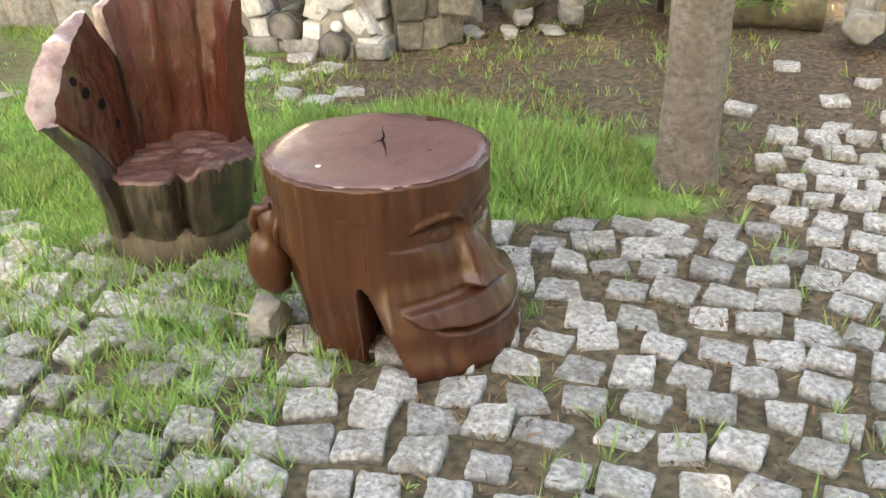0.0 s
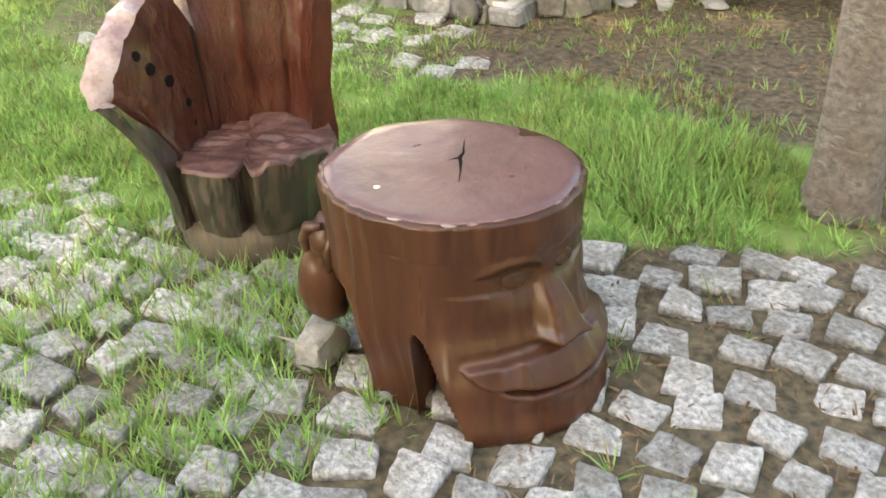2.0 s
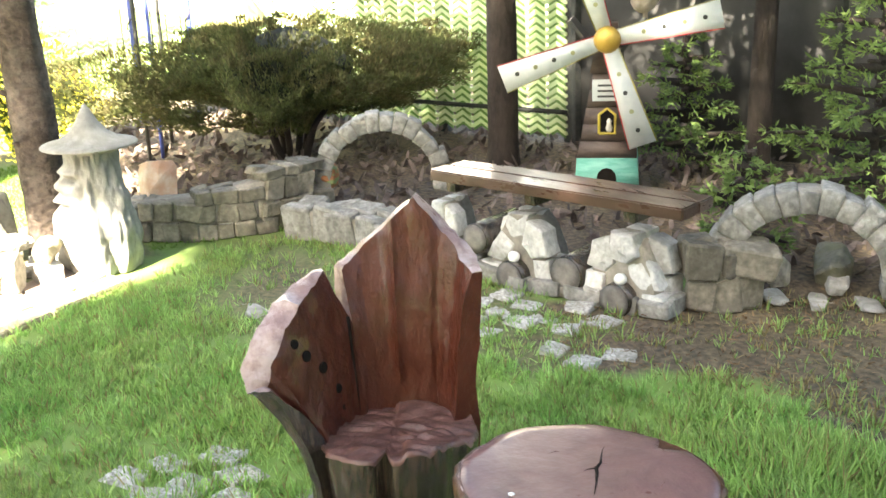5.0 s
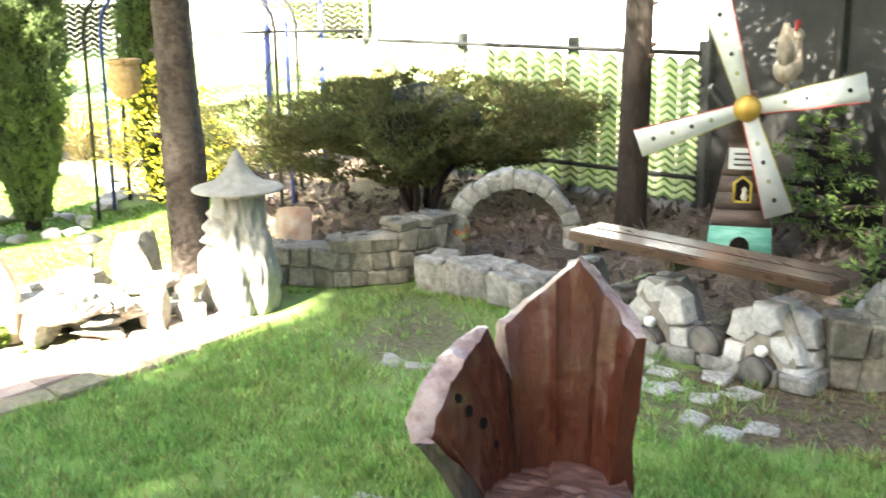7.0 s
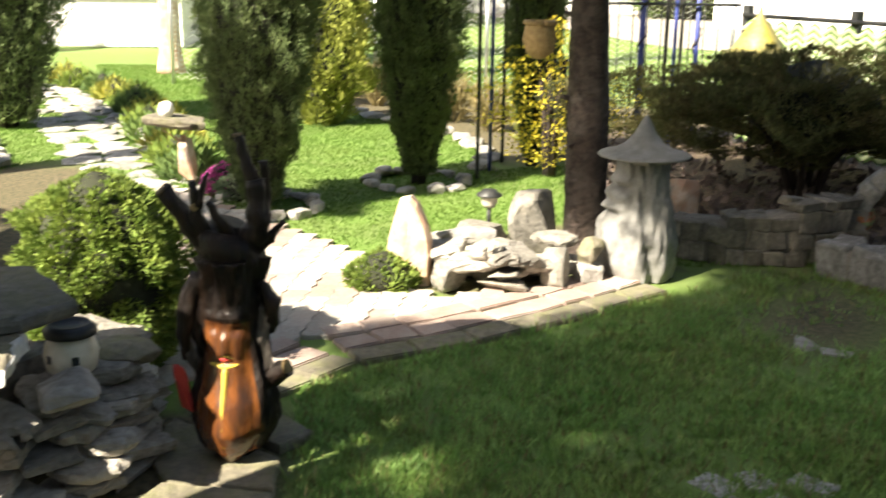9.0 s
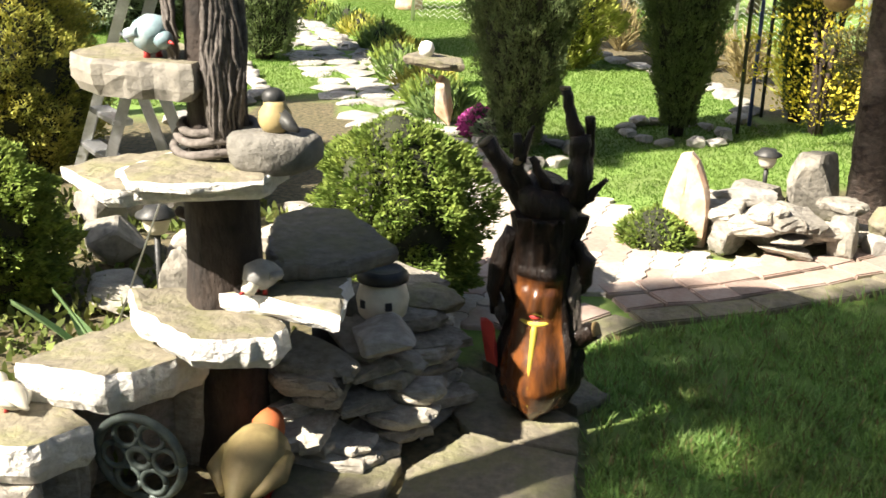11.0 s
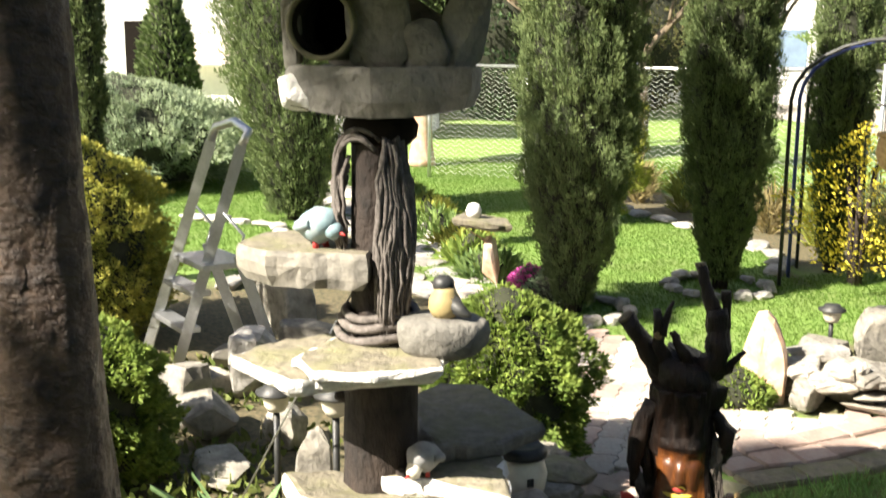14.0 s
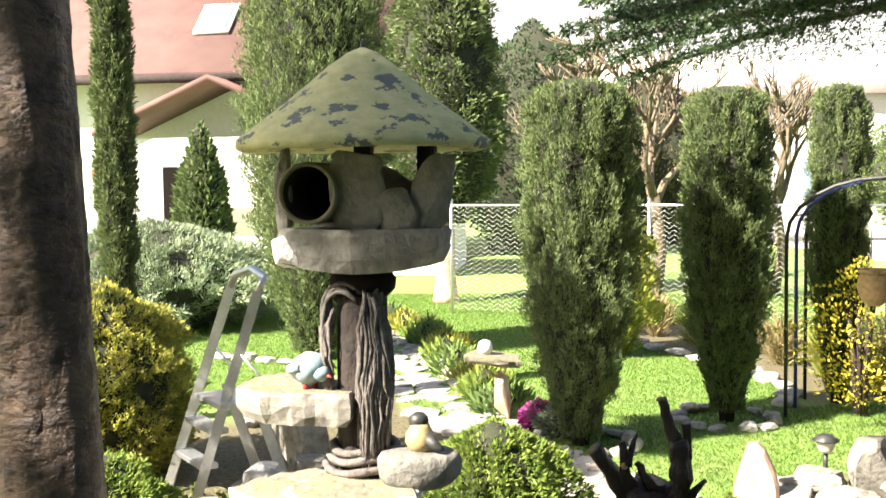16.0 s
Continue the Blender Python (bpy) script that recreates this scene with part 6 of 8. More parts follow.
# dry stacked stones below the slabs
SLABBY = []
for k in range(10):
    rr = random.Random(k + 90)
    cut = sorted(rr.uniform(0, 6.283) for _ in range(rr.randrange(6, 9)))
    b = flagstone([(0.5 * math.cos(a) * rr.uniform(0.85, 1.1), 0.5 * math.sin(a) * rr.uniform(0.85, 1.1)) for a in cut], 1.0, k + 90, 0.07, 3)
    me = bpy.data.meshes.new("stone")
    b.to_mesh(me)
    b.free()
    me.materials.append(M["slate"])
    SLABBY.append(me)
stack = thing("stone_stack", (0, 0, 0), "dry stacked grey stones forming the terrace front", "stone stack")
rr = random.Random(11)
for row, (z, x0, y0, x1, y1, cnt) in enumerate((*[(0.044 * q, -1.70 - 0.018 * q, -0.36, -1.99 - 0.018 * q, 0.03 - 0.020 * q, 2 + q % 2) for q in range(7)], *[(0.044 * q, -2.0 - 0.017 * q, 0.03 - 0.020 * q, -2.75 + 0.014 * q, -0.08 - 0.014 * q, 3 + q % 2) for q in range(7)])):
    for k in range(cnt):
        t = (k + 0.5) / cnt
        ln = math.hypot(x1 - x0, y1 - y0) / cnt
        put("stone", rr.choice(SLABBY), stack, (x0 + (x1 - x0) * t + rr.uniform(-0.02, 0.02), y0 + (y1 - y0) * t - 0.05 + rr.uniform(-0.045, 0.045), z), (ln * rr.uniform(0.95, 1.35), rr.uniform(0.2, 0.34), rr.uniform(0.034, 0.060)), (rr.uniform(-4, 7), rr.uniform(-6, 6), math.degrees(math.atan2(y1 - y0, x1 - x0)) + rr.uniform(-14, 14)))
for x, y, s, h in ((-1.95, -0.55, 0.26, 0.44), (-1.72, -0.78, 0.24, 0.27), (-1.5, -0.95, 0.22, 0.15), (-1.62, -1.02, 0.25, 0.15), (-1.64, -0.86, 0.2, 0.26), (-2.2, -0.35, 0.3, 0.36), (-1.78, -0.62, 0.2, 0.40), (-1.30, -1.02, 0.28, 0.15)):
    put("stone", rr.choice(SLABBY), stack, (x, y, -0.01), (s, s * 0.9, h), (0, 0, rr.uniform(0, 360)))
for x, y, z, sx, sy, sz, tn, lb in ((-1.95, -0.15, 0.315, 0.26, 0.17, 0.07, 20, "flat pale stone on top of the stack"), (-2.28, -0.06, 0.30, 0.2, 0.16, 0.07, 60, "rough mossy stone by the paving")):
    loose_stone((x, y, z - 0.01), (sx, sy, sz), int(tn), lb, "slab" if tn == 60 else "rock", tn)
pot = thing("glazed_pot", (-2.15, -0.19, 0.305), "cream glazed jar with a dark lid and painted marks", "pot")
pot.matrix_basis = pot.matrix_basis @ Matrix.Scale(1.2, 4)
part("jar", lathe([(0.045, 0.0), (0.062, 0.02), (0.068, 0.06), (0.058, 0.095), (0.05, 0.105)], 20), M["cream"], pot)
part("lid", lathe([(0.052, 0.104), (0.066, 0.108), (0.066, 0.122), (0.05, 0.136), (0.045, 0.128), (0.01, 0.126)], 20), M["iron"], pot, "dark iron lid")
for a in (-38, 22):
    t = radians(a)
    part("painted_mark", box(0.003, 0.018, 0.022, (0.0675 * math.cos(t), 0.0675 * math.sin(t), 0.045), 0.001, Matrix.Rotation(t, 4, "Z")), M["iron"], pot)

wheel = thing("cast_iron_wheel", (-1.475, -0.70, 0.155), "grey-green cast iron wheel leaning under the slabs", "wheel", turn=-8)
part("rim", tube([(0.012 * math.sin(a), 0.12 * math.cos(a), 0.12 * math.sin(a)) for a in np.linspace(0, 6.283, 33)], 0.012, 8), M["greeniron"], wheel)
part("hub", tube([(0.004 * math.sin(a), 0.03 * math.cos(a), 0.03 * math.sin(a)) for a in np.linspace(0, 6.283, 17)], 0.010, 8), M["greeniron"], wheel)
for k in range(6):
    a = k * math.pi / 3
    part("ring", tube([(0, 0.072 * math.cos(a) + 0.034 * math.cos(t), 0.072 * math.sin(a) + 0.034 * math.sin(t)) for t in np.linspace(0, 6.283, 15)], 0.008, 6), M["greeniron"], wheel)

# plants and stones of the bed behind the terrace
for x, y, s, seed, lb in ((-2.1, -1.05, 0.7, 1, "broad pointed grey-green leaves"),):
    pl = thing("yucca", (x, y, 0.02), "yucca with broad pointed green leaves in the bed", "plant")
    for az, up, out, wide in ((-66, 0.36, 0.27, 0.030), (-58, 0.40, 0.15, 0.032), (118, 0.31, 0.13, 0.045), (95, 0.22, 0.15, 0.046), (20, 0.20, 0.16, 0.034), (-120, 0.24, 0.2, 0.03)):
        a = radians(az)
        d = Vector((math.cos(a), math.sin(a), 0))
        n = Vector((-d.y, d.x, 0))
        b = bmesh.new()
        rows = []
        for s2 in np.linspace(0, 1, 8):
            c = d * out * s2 ** 1.3 + Vector((0, 0, up * (s2 - 0.12 * s2 * s2)))
            w = wide * math.sin(math.pi * min(1, 0.2 + 0.8 * s2) ** 1.2) + 0.002
            rows.append([c - n * w + Vector((0, 0, 0.014)), c - Vector((0, 0, 0.004)), c + n * w + Vector((0, 0, 0.014)), c + Vector((0, 0, 0.003))])
        rings(rows, b)
        for fc in b.faces:
            fc.smooth = False
        part("leaf", b, M["agave"], pl)


def solar_lamp(place, h, label):
    t = thing("solar_lamp", place, label, "garden lamp", "solar garden lamps")
    part("stake", tube([(0, 0, 0), (0, 0, h)], 0.012, 8), M["iron"], t)
    part("lens", lathe([(0.03, h), (0.042, h + 0.02), (0.05, h + 0.06), (0.052, h + 0.062)], 16), M["cream"], t, "pale ribbed plastic lens")
    part("cap", lathe([(0.052, h + 0.06), (0.07, h + 0.062), (0.072, h + 0.07), (0.045, h + 0.085), (0.04, h + 0.095), (0.008, h + 0.097)], 18), M["iron"], t, "dark round solar cap")


solar_lamp((-2.25, -0.78, 0.0), 0.50, "solar lamp with a dark cap on a stake")
solar_lamp((-2.55, -1.05, 0.0), 0.40, "second solar lamp half behind the slabs")
solar_lamp((-4.68, 1.38, 0.12), 0.12, "small solar lamp standing in the rockery")
for k, (x, y, sx, sy, sz, tn, lb) in enumerate(((-2.14, -0.83, 0.07, 0.13, 0.52, 10, "upright split stone behind the slabs"), (-2.05, -0.62, 0.06, 0.09, 0.36, 40, "narrow upright pale stone"), (-2.85, -1.35, 0.34, 0.22, 0.12, 20, "flat pale stone in the bed"), (-3.3, -1.25, 0.3, 0.22, 0.2, 70, "grey boulder in the bed"), (-3.9, -1.5, 0.3, 0.25, 0.34, 10, "pale boulder beside the ladder"),
                                                     (-3.75, -1.8, 0.3, 0.2, 0.22, 40, "grey boulder under the ladder"), (-4.3, -1.35, 0.34, 0.24, 0.28, 80, "pale boulder behind the ladder"), (-3.55, -2.05, 0.24, 0.2, 0.26, 0, "pointed boulder by the ladder"), (-4.75, -1.55, 0.4, 0.3, 0.44, 30, "dark boulder in the rockery"), (-3.6, -0.75, 0.3, 0.2, 0.14, 10, "low grey stone in the bed"))):
    loose_stone((x, y, -0.02), (sx, sy, sz), 300 + k, lb, "rockdark" if k % 3 != 1 else "rock", tn, name="boulder")
wire = thing("stay_wire", (0, 0, 0), "thin taut wire from the post into the bed", "wire")
part("strand", tube([(-1.83, -0.62, 1.05), (-2.45, -1.2, 0.02)], 0.003, 5), M["metal"], wire)
n = 5200
x, y = rng.uniform(-4.4, -1.3, n), rng.uniform(-2.6, -0.55, n)
ok = wavy(x, y, 0.7, 8) + 0.5 * (y < -1.15) > 0.15
v, f = blades(np.stack([x, y, rng.uniform(0, 0.06, n)], 1)[ok], np.tile([0.2, 0, 1.0], (int(ok.sum()), 1)), 0.045, 0.024, 0.9, seed=77)
tagged(raw("ground_cover", v, f, M["leafcover"]), "low leafy ground cover in the shaded bed", "plants", kind="stuff")
rr = random.Random(66)
for k in range(10):
    x, y = rr.uniform(-4.3, -3.3), rr.uniform(-1.75, -0.62)
    sz = rr.uniform(0.12, 0.26)
    ob = put("stone", rr.choice(DARKS), None, (x, y, -0.01), (sz * 1.2, sz, sz * rr.uniform(0.4, 0.9)), (rr.uniform(-12, 12), rr.uniform(-12, 12), rr.uniform(0, 360)))
    tagged(ob, "rough grey stone lying in the planted bed", "stone", "stones in the planted bed")
for k in range(14):
    x, y = rr.uniform(-4.25, -3.9), rr.uniform(1.05, 1.78)
    ob = put("slate", rr.choice(SLABBY), None, (x, y, 0.02 + 0.02 * k * 0.6), (rr.uniform(0.2, 0.32), rr.uniform(0.16, 0.24), rr.uniform(0.045, 0.075)), (rr.uniform(-7, 7), rr.uniform(-7, 7), rr.uniform(0, 360)))
    tagged(ob, "flat layered slate lying on the rockery", "stone", "slates of the rockery")


def ladder():
    root = thing("step_ladder", (0, 0, 0), "aluminium stepladder with a rounded top rail among stones", "ladder")
    near, far = [(-4.12, -1.98, 0.0), (-4.22, -1.63, 1.16)], [(-4.46, -2.26, 0.0), (-4.50, -1.87, 1.16)]

    def lerp(seg, s):
        return Vector(seg[0]) + (Vector(seg[1]) - Vector(seg[0])) * s

    def rail(a, b, w=0.028, name="rail"):
        a, b = Vector(a), Vector(b)
        d = (b - a)
        rot = d.to_track_quat("Z", "Y").to_matrix().to_4x4()
        part(name, box(0.022, 0.055, d.length, a, 0.004, rot), M["metal"], root)

    rail(*near)
    rail(*far)
    tops = [lerp(near, 1.0), lerp(near, 1.0) + Vector((-0.02, 0.035, 0.07)), (lerp(near, 1.0) + lerp(far, 1.0)) / 2 + Vector((0, 0.05, 0.11)), lerp(far, 1.0) + Vector((0.02, 0.035, 0.07)), lerp(far, 1.0)]
    part("top_rail", tube(tops, 0.022, 8), M["metal"], root, "rounded tube at the top")
    for s in (0.2, 0.36):
        a, b = lerp(near, s), lerp(far, s)
        mid = (a + b) / 2
        ang = math.degrees(math.atan2((b - a).y, (b - a).x))
        part("step", box((b - a).length, 0.10, 0.03, mid + Vector((0, 0.02, -0.015)), 0.004, Matrix.Rotation(radians(ang), 4, "Z")), M["metal"], root)
    a, b = lerp(near, 0.5), lerp(far, 0.5)
    mid = (a + b) / 2
    part("platform", box((b - a).length, 0.26, 0.03, mid + Vector((0.02, 0.11, -0.03)), 0.004, Matrix.Rotation(math.atan2((b - a).y, (b - a).x), 4, "Z")), M["metal"], root, "ribbed standing platform")
    for seg in (near, far):
        p = lerp(seg, 0.5) + Vector((0, 0.16, 0.04))
        rail(p, (p.x - 0.03, p.y + 0.2, 0.0), name="rear_leg")
        part("brace", tube([lerp(seg, 0.72), p + Vector((0, 0.03, 0.10)), p], 0.008, 6), M["metal"], root)


ladder()

mossy = thing("fallen_log", (0, 0, 0), "short mossy log lying at the edge of the soil", "log")
part("bark", tube([(-1.50, 5.20, 0.09), (-1.30, 5.31, 0.10), (-1.10, 5.41, 0.10), (-0.86, 5.53, 0.085)], [0.085, 0.10, 0.105, 0.09], 18, None, 0.35), M["mossbark"], mossy)

# ---- carved stump figure on its flagstones ----
for k, (o, z) in enumerate(([[(-2.50, 0.10), (-2.20, 0.42), (-2.30, 0.52), (-2.62, 0.26)], 0.035], [[(-2.44, 0.05), (-2.12, 0.42), (-1.92, 0.42), (-1.98, 0.10), (-2.2, 0.0)], 0.03], [[(-1.97, 0.09), (-1.90, 0.42), (-1.45, 0.40), (-1.42, -0.05), (-1.75, -0.05)], 0.03], [[(-1.78, -0.42), (-1.93, -0.12), (-1.78, -0.07), (-1.50, -0.12), (-1.42, -0.36)], 0.025])):
    slab(o, z, 0.05, 70 + k, "flat grey flagstone at the lawn edge", mats=("slab", "slab"), rough=0.006)


def stump():
    root = thing("carved_stump", (-2.17, 0.29, 0.03), "varnished stump carved as a bearded figure with branch antlers", "carved stump")
    b = bmesh.new()
    rows = []
    for j in range(64):
        z = 0.64 * j / 63
        row = []
        for k in range(64):
            a = 2 * math.pi * k / 64
            d = (math.degrees(a) + 190) % 360 - 180
            ca, sa = math.cos(a), math.sin(a)
            r = float(np.interp(z, [0, 0.04, 0.12, 0.2, 0.3, 0.42, 0.55, 0.64], [0.074, 0.102, 0.136, 0.130, 0.108, 0.096, 0.094, 0.104]))
            bark = ramp01((abs(d) - 46) / 10) + (1 - ramp01((abs(d) - 46) / 10)) * ramp01((z - 0.45) / 0.04)
            r += bark * (0.022 * noise.noise((ca * 5, sa * 5, z * 7)) + 0.018 * noise.noise((ca * 13, sa * 13, z * 10)) + 0.010 * noise.noise((ca * 30, sa * 30, z * 16)) + 0.004)
            r += 0.012 * noise.noise((ca * 2, sa * 2, z * 5))
            # the beard: two planes meeting in a ridge that ends in a point
            r += 0.030 * max(0.0, 1 - abs(d) / 42) * bump(z - 0.12, 0.13) - 0.03 * ramp01((0.05 - z) / 0.05) * ramp01(abs(d) / 40)
            r += 0.022 * bump(d, 9) * ramp01((z - 0.345) / 0.02) * ramp01((0.44 - z) / 0.04)
            r -= 0.014 * bump(z - 0.335, 0.010) * bump(d, 26) + 0.016 * bump(z - 0.435, 0.014) * (bump(d - 24, 10) + bump(d + 24, 10))
            r += 0.016 * bump(z - 0.475, 0.016) * bump(d, 42)
            row.append((r * ca, r * sa * 0.94, z))
        rows.append(row)
    rings(rows, b)
    for f in b.faces:
        c = f.calc_center_median()
        d = (math.degrees(math.atan2(c.y, c.x)) + 190) % 360 - 180
        f.material_index = 0 if (abs(d) < 48 + 6 * noise.noise(c * 20) and c.z < 0.46) else 1
    part("body", b, (M["carve"], M["burnt"]), root, "orange-brown carved body with dark bark")
    limbs = [([(0, 0.0, 0.56), (0.0, -0.005, 0.63), (0.0, -0.01, 0.70), (0.0, 0.0, 0.74)], [0.094, 0.104, 0.098, 0.06]),
             ([(0.01, 0.05, 0.66), (0.02, 0.085, 0.73), (0.01, 0.09, 0.80), (0.01, 0.078, 0.87)], [0.058, 0.045, 0.040, 0.034]),
             ([(0.0, 0.08, 0.80), (-0.01, 0.075, 0.86), (-0.015, 0.05, 0.93), (-0.02, 0.03, 1.0)], [0.035, 0.026, 0.022, 0.019]),
             ([(0.0, 0.09, 0.76), (-0.01, 0.112, 0.85), (0.0, 0.105, 0.925)], [0.026, 0.019, 0.016]),
             ([(0.0, -0.05, 0.66), (0.02, -0.11, 0.74), (0.03, -0.185, 0.845)], [0.055, 0.036, 0.030]),
             ([(0.02, -0.045, 0.68), (0.05, -0.085, 0.77), (0.05, -0.098, 0.875)], [0.034, 0.022, 0.014]),
             ([(0.05, -0.08, 0.80), (0.045, -0.06, 0.87), (0.045, -0.05, 0.90)], [0.018, 0.011, 0.004]),
             ([(0.03, 0.01, 0.69), (0.055, -0.025, 0.76), (0.05, -0.052, 0.81)], [0.028, 0.018, 0.012]),
             ([(0.01, 0.09, 0.67), (0.02, 0.13, 0.71), (0.02, 0.165, 0.75)], [0.022, 0.014, 0.008]),
             ([(0.03, 0.08, 0.26), (0.05, 0.14, 0.28), (0.06, 0.165, 0.30)], [0.036, 0.030, 0.028]),
             ([(0.02, 0.085, 0.56), (0.03, 0.125, 0.50), (0.03, 0.125, 0.44), (0.03, 0.105, 0.40)], [0.02, 0.027, 0.024, 0.010]),
             ([(0.01, -0.09, 0.58), (0.03, -0.125, 0.50), (0.035, -0.145, 0.40), (0.03, -0.14, 0.32)], [0.028, 0.026, 0.022, 0.010])]
    for i, (pts, rad) in enumerate(limbs):
        fine, rr_ = [], []
        for (p, q), (u, w) in zip(zip(pts, pts[1:]), zip(rad, rad[1:])):
            for s in (0, 0.33, 0.67):
                fine.append(Vector(p).lerp(Vector(q), s) + wob(Vector(p) * 40 + Vector((s * 9, i, 0)), 1, 0.006))
                rr_.append(u + (w - u) * s)
        fine.append(Vector(pts[-1]))
        rr_.append(rad[-1])
        bm = tube(fine, [q * (0.85 if i < 9 else 1) for q in rr_], 16, None, 0.5)
        part("neck" if i == 0 else "antler" if i < 9 else "limb", bm, M["burnt"], root)
    for at, way, rad, m in (((-0.02, 0.03, 1.0), (0, -0.1, 1), 0.016, "log"), ((0.065, -0.09, 0.80), (0.9, 0.1, 0.3), 0.012, "wattle"), ((0.03, -0.186, 0.847), (0.1, -0.6, 0.7), 0.025, "log"), ((0.062, 0.167, 0.301), (0.3, 0.8, 0.3), 0.027, "wattle")):
        q = Vector(way).normalized()
        s1 = q.orthogonal().normalized()
        s2 = q.cross(s1)
        part("cut_end", rings([[Vector(at) + q * d + (s1 * math.cos(t) + s2 * math.sin(t)) * rad * w for t in np.linspace(0, 6.283, 12, endpoint=False)] for d, w in ((-0.006, 1), (0.002, 0.97), (0.003, 0.4))]), M[m], root, "pale sawn end")

    for k, (y, z, w, h, lean, m) in enumerate(((0.108, 0.10, 0.032, 0.40, 3, "barkgrey"), (-0.098, 0.30, 0.034, 0.25, 8, "burnt"), (-0.110, 0.24, 0.026, 0.16, 12, "barkgrey"))):
        bm = rock(0.035, w, h, 210 + k, 9, 0.09, 3)
        for v in bm.verts:
            v.co += wob(v.co * 1.0 + Vector((k, 0, 0)), 22, 0.016)
        part("bark_plate", bm, M[m], root, "rough hanging bark" if m == "barkgrey" else "").matrix_basis = pose(0.035, y, z, lean, 0, 25 if y > 0 else -25)

    def front(d, z, lift):
        """A point on the carved front."""
        a = radians(d - 10)
        r = float(np.interp(z, [0, 0.04, 0.12, 0.2, 0.3, 0.42], [0.078, 0.100, 0.130, 0.124, 0.104, 0.094])) + 0.030 * max(0.0, 1 - abs(d) / 42) * bump(z - 0.12, 0.13) + 0.012 * noise.noise((math.cos(a) * 2, math.sin(a) * 2, z * 5)) + lift
        return (r * math.cos(a), r * math.sin(a) * 0.94, z)

    part("beard_stripe", tube([front(0, z, -0.001) for z in (0.03, 0.08, 0.14, 0.2, 0.26, 0.30, 0.318)], [0.002, 0.004, 0.006, 0.008, 0.010, 0.012, 0.008], 8), M["yellowpaint"], root, "yellow painted beard stripe")
    part("moustache", tube([front(d, 0.318 + 0.0003 * abs(d), -0.002) for d in (-34, -18, -6, 0, 6, 18, 32)], [0.003, 0.007, 0.008, 0.008, 0.008, 0.007, 0.003], 8), M["yellowpaint"], root, "yellow painted moustache")
    part("mouth", tube([front(d, 0.342, -0.008) for d in (-16, -6, 0, 6, 16)], [0.003, 0.010, 0.012, 0.010, 0.003], 8), M["redpaint"], root, "dark red mouth")
    part("painted_patch", rock(0.022, 0.06, 0.16, 5, 6, 0.03, 2), M["redpaint"], root, "red painted patch on the side").matrix_basis = pose(0.06, -0.128, 0.16, 12, 8, -40)


stump()
# ---- stone figure, rockery and the bed round the spruce ----


def stone_figure():
    """One plain stone form with a pointed hat; local +x is its front."""
    b = bmesh.new()
    rows = []
    for j in range(80):
        z = 0.60 * j / 79
        row = []
        for k in range(96):
            a = 2 * math.pi * k / 96
            d = (math.degrees(a) + 180) % 360 - 180
            r = float(np.interp(z, [0, 0.05, 0.2, 0.35, 0.47, 0.55, 0.6], [0.165, 0.172, 0.168, 0.15, 0.125, 0.115, 0.115]))
            r += 0.02 * noise.noise((math.cos(a) * 3, math.sin(a) * 3, z * 4)) + 0.03 * abs(noise.noise((math.cos(a) * 5, math.sin(a) * 5, z * 7))) + 0.008 * noise.noise((math.cos(a) * 14, math.sin(a) * 14, z * 16))
            # brow, nose, cheeks and a beard of long locks
            r += 0.055 * bump(d, 12) * bump(z - 0.435, 0.032) + 0.03 * bump(z - 0.50, 0.018) * bump(abs(d) - 24, 22) - 0.034 * bump(z - 0.465, 0.018) * bump(abs(d) - 26, 11)
            r += 0.028 * bump(z - 0.415, 0.026) * bump(abs(d) - 32, 14) + 0.030 * bump(z - 0.365, 0.016) * bump(d, 38) - 0.028 * bump(z - 0.335, 0.010) * bump(d, 22)
            r += (0.028 + 0.026 * math.sin(d * 0.16 + z * 22)) * ramp01((0.34 - z) / 0.06) * bump(d, 60) * ramp01(z / 0.1)
            r -= 0.03 * bump(abs(d) - 82 + 60 * (z - 0.3), 7) * ramp01((0.5 - z) / 0.1)
            row.append((r * math.cos(a), r * math.sin(a), z))
        rows.append(row)
    rings(rows, b)
    lathe([(0.125, 0.585), (0.13, 0.60), (0.225, 0.615), (0.228, 0.620), (0.222, 0.627), (0.15, 0.645), (0.092, 0.68), (0.052, 0.73), (0.024, 0.785), (0.004, 0.815)], 36, b, index=0)
    ob = part("stone_figure", b, M["statue"], None, "pale cast stone garden figure with a wide pointed hat")
    ob["category"] = "statue"
    ob.matrix_basis = pose(-4.17, 2.08, 0, 0, 0, -88)


stone_figure()
side = [(-0.115, 0.0), (0.0, 0.0), (0.11, 0.0), (0.116, 0.08), (0.118, 0.17), (0.110, 0.24), (0.095, 0.30), (0.07, 0.36), (0.045, 0.41), (0.012, 0.445), (-0.035, 0.435), (-0.055, 0.38), (-0.07, 0.33), (-0.09, 0.26), (-0.10, 0.2), (-0.11, 0.1)]
b = rings([[(x + 0.02 * (0.4 - z) + 0.008 * noise.noise((y * 20, z * 20, x * 30)), y * k + 0.006 * noise.noise((y * 30, z * 30, 5)), z * (0.5 + 0.5 * k)) for y, z in side] for x, k in ((-0.055, 0.86), (-0.04, 0.97), (0.025, 1.0), (0.05, 0.90), (0.056, 0.6), (0.058, 0.2))])
for f in b.faces:
    f.smooth = False
ob = part("standing_stone", b, M["redrock"], None, "upright ochre and pink sandstone beside the paving")
ob["category"] = "stone"
ob.matrix_basis = pose(-4.10, 0.92, -0.01, 0, 2, -16)
rr = random.Random(21)
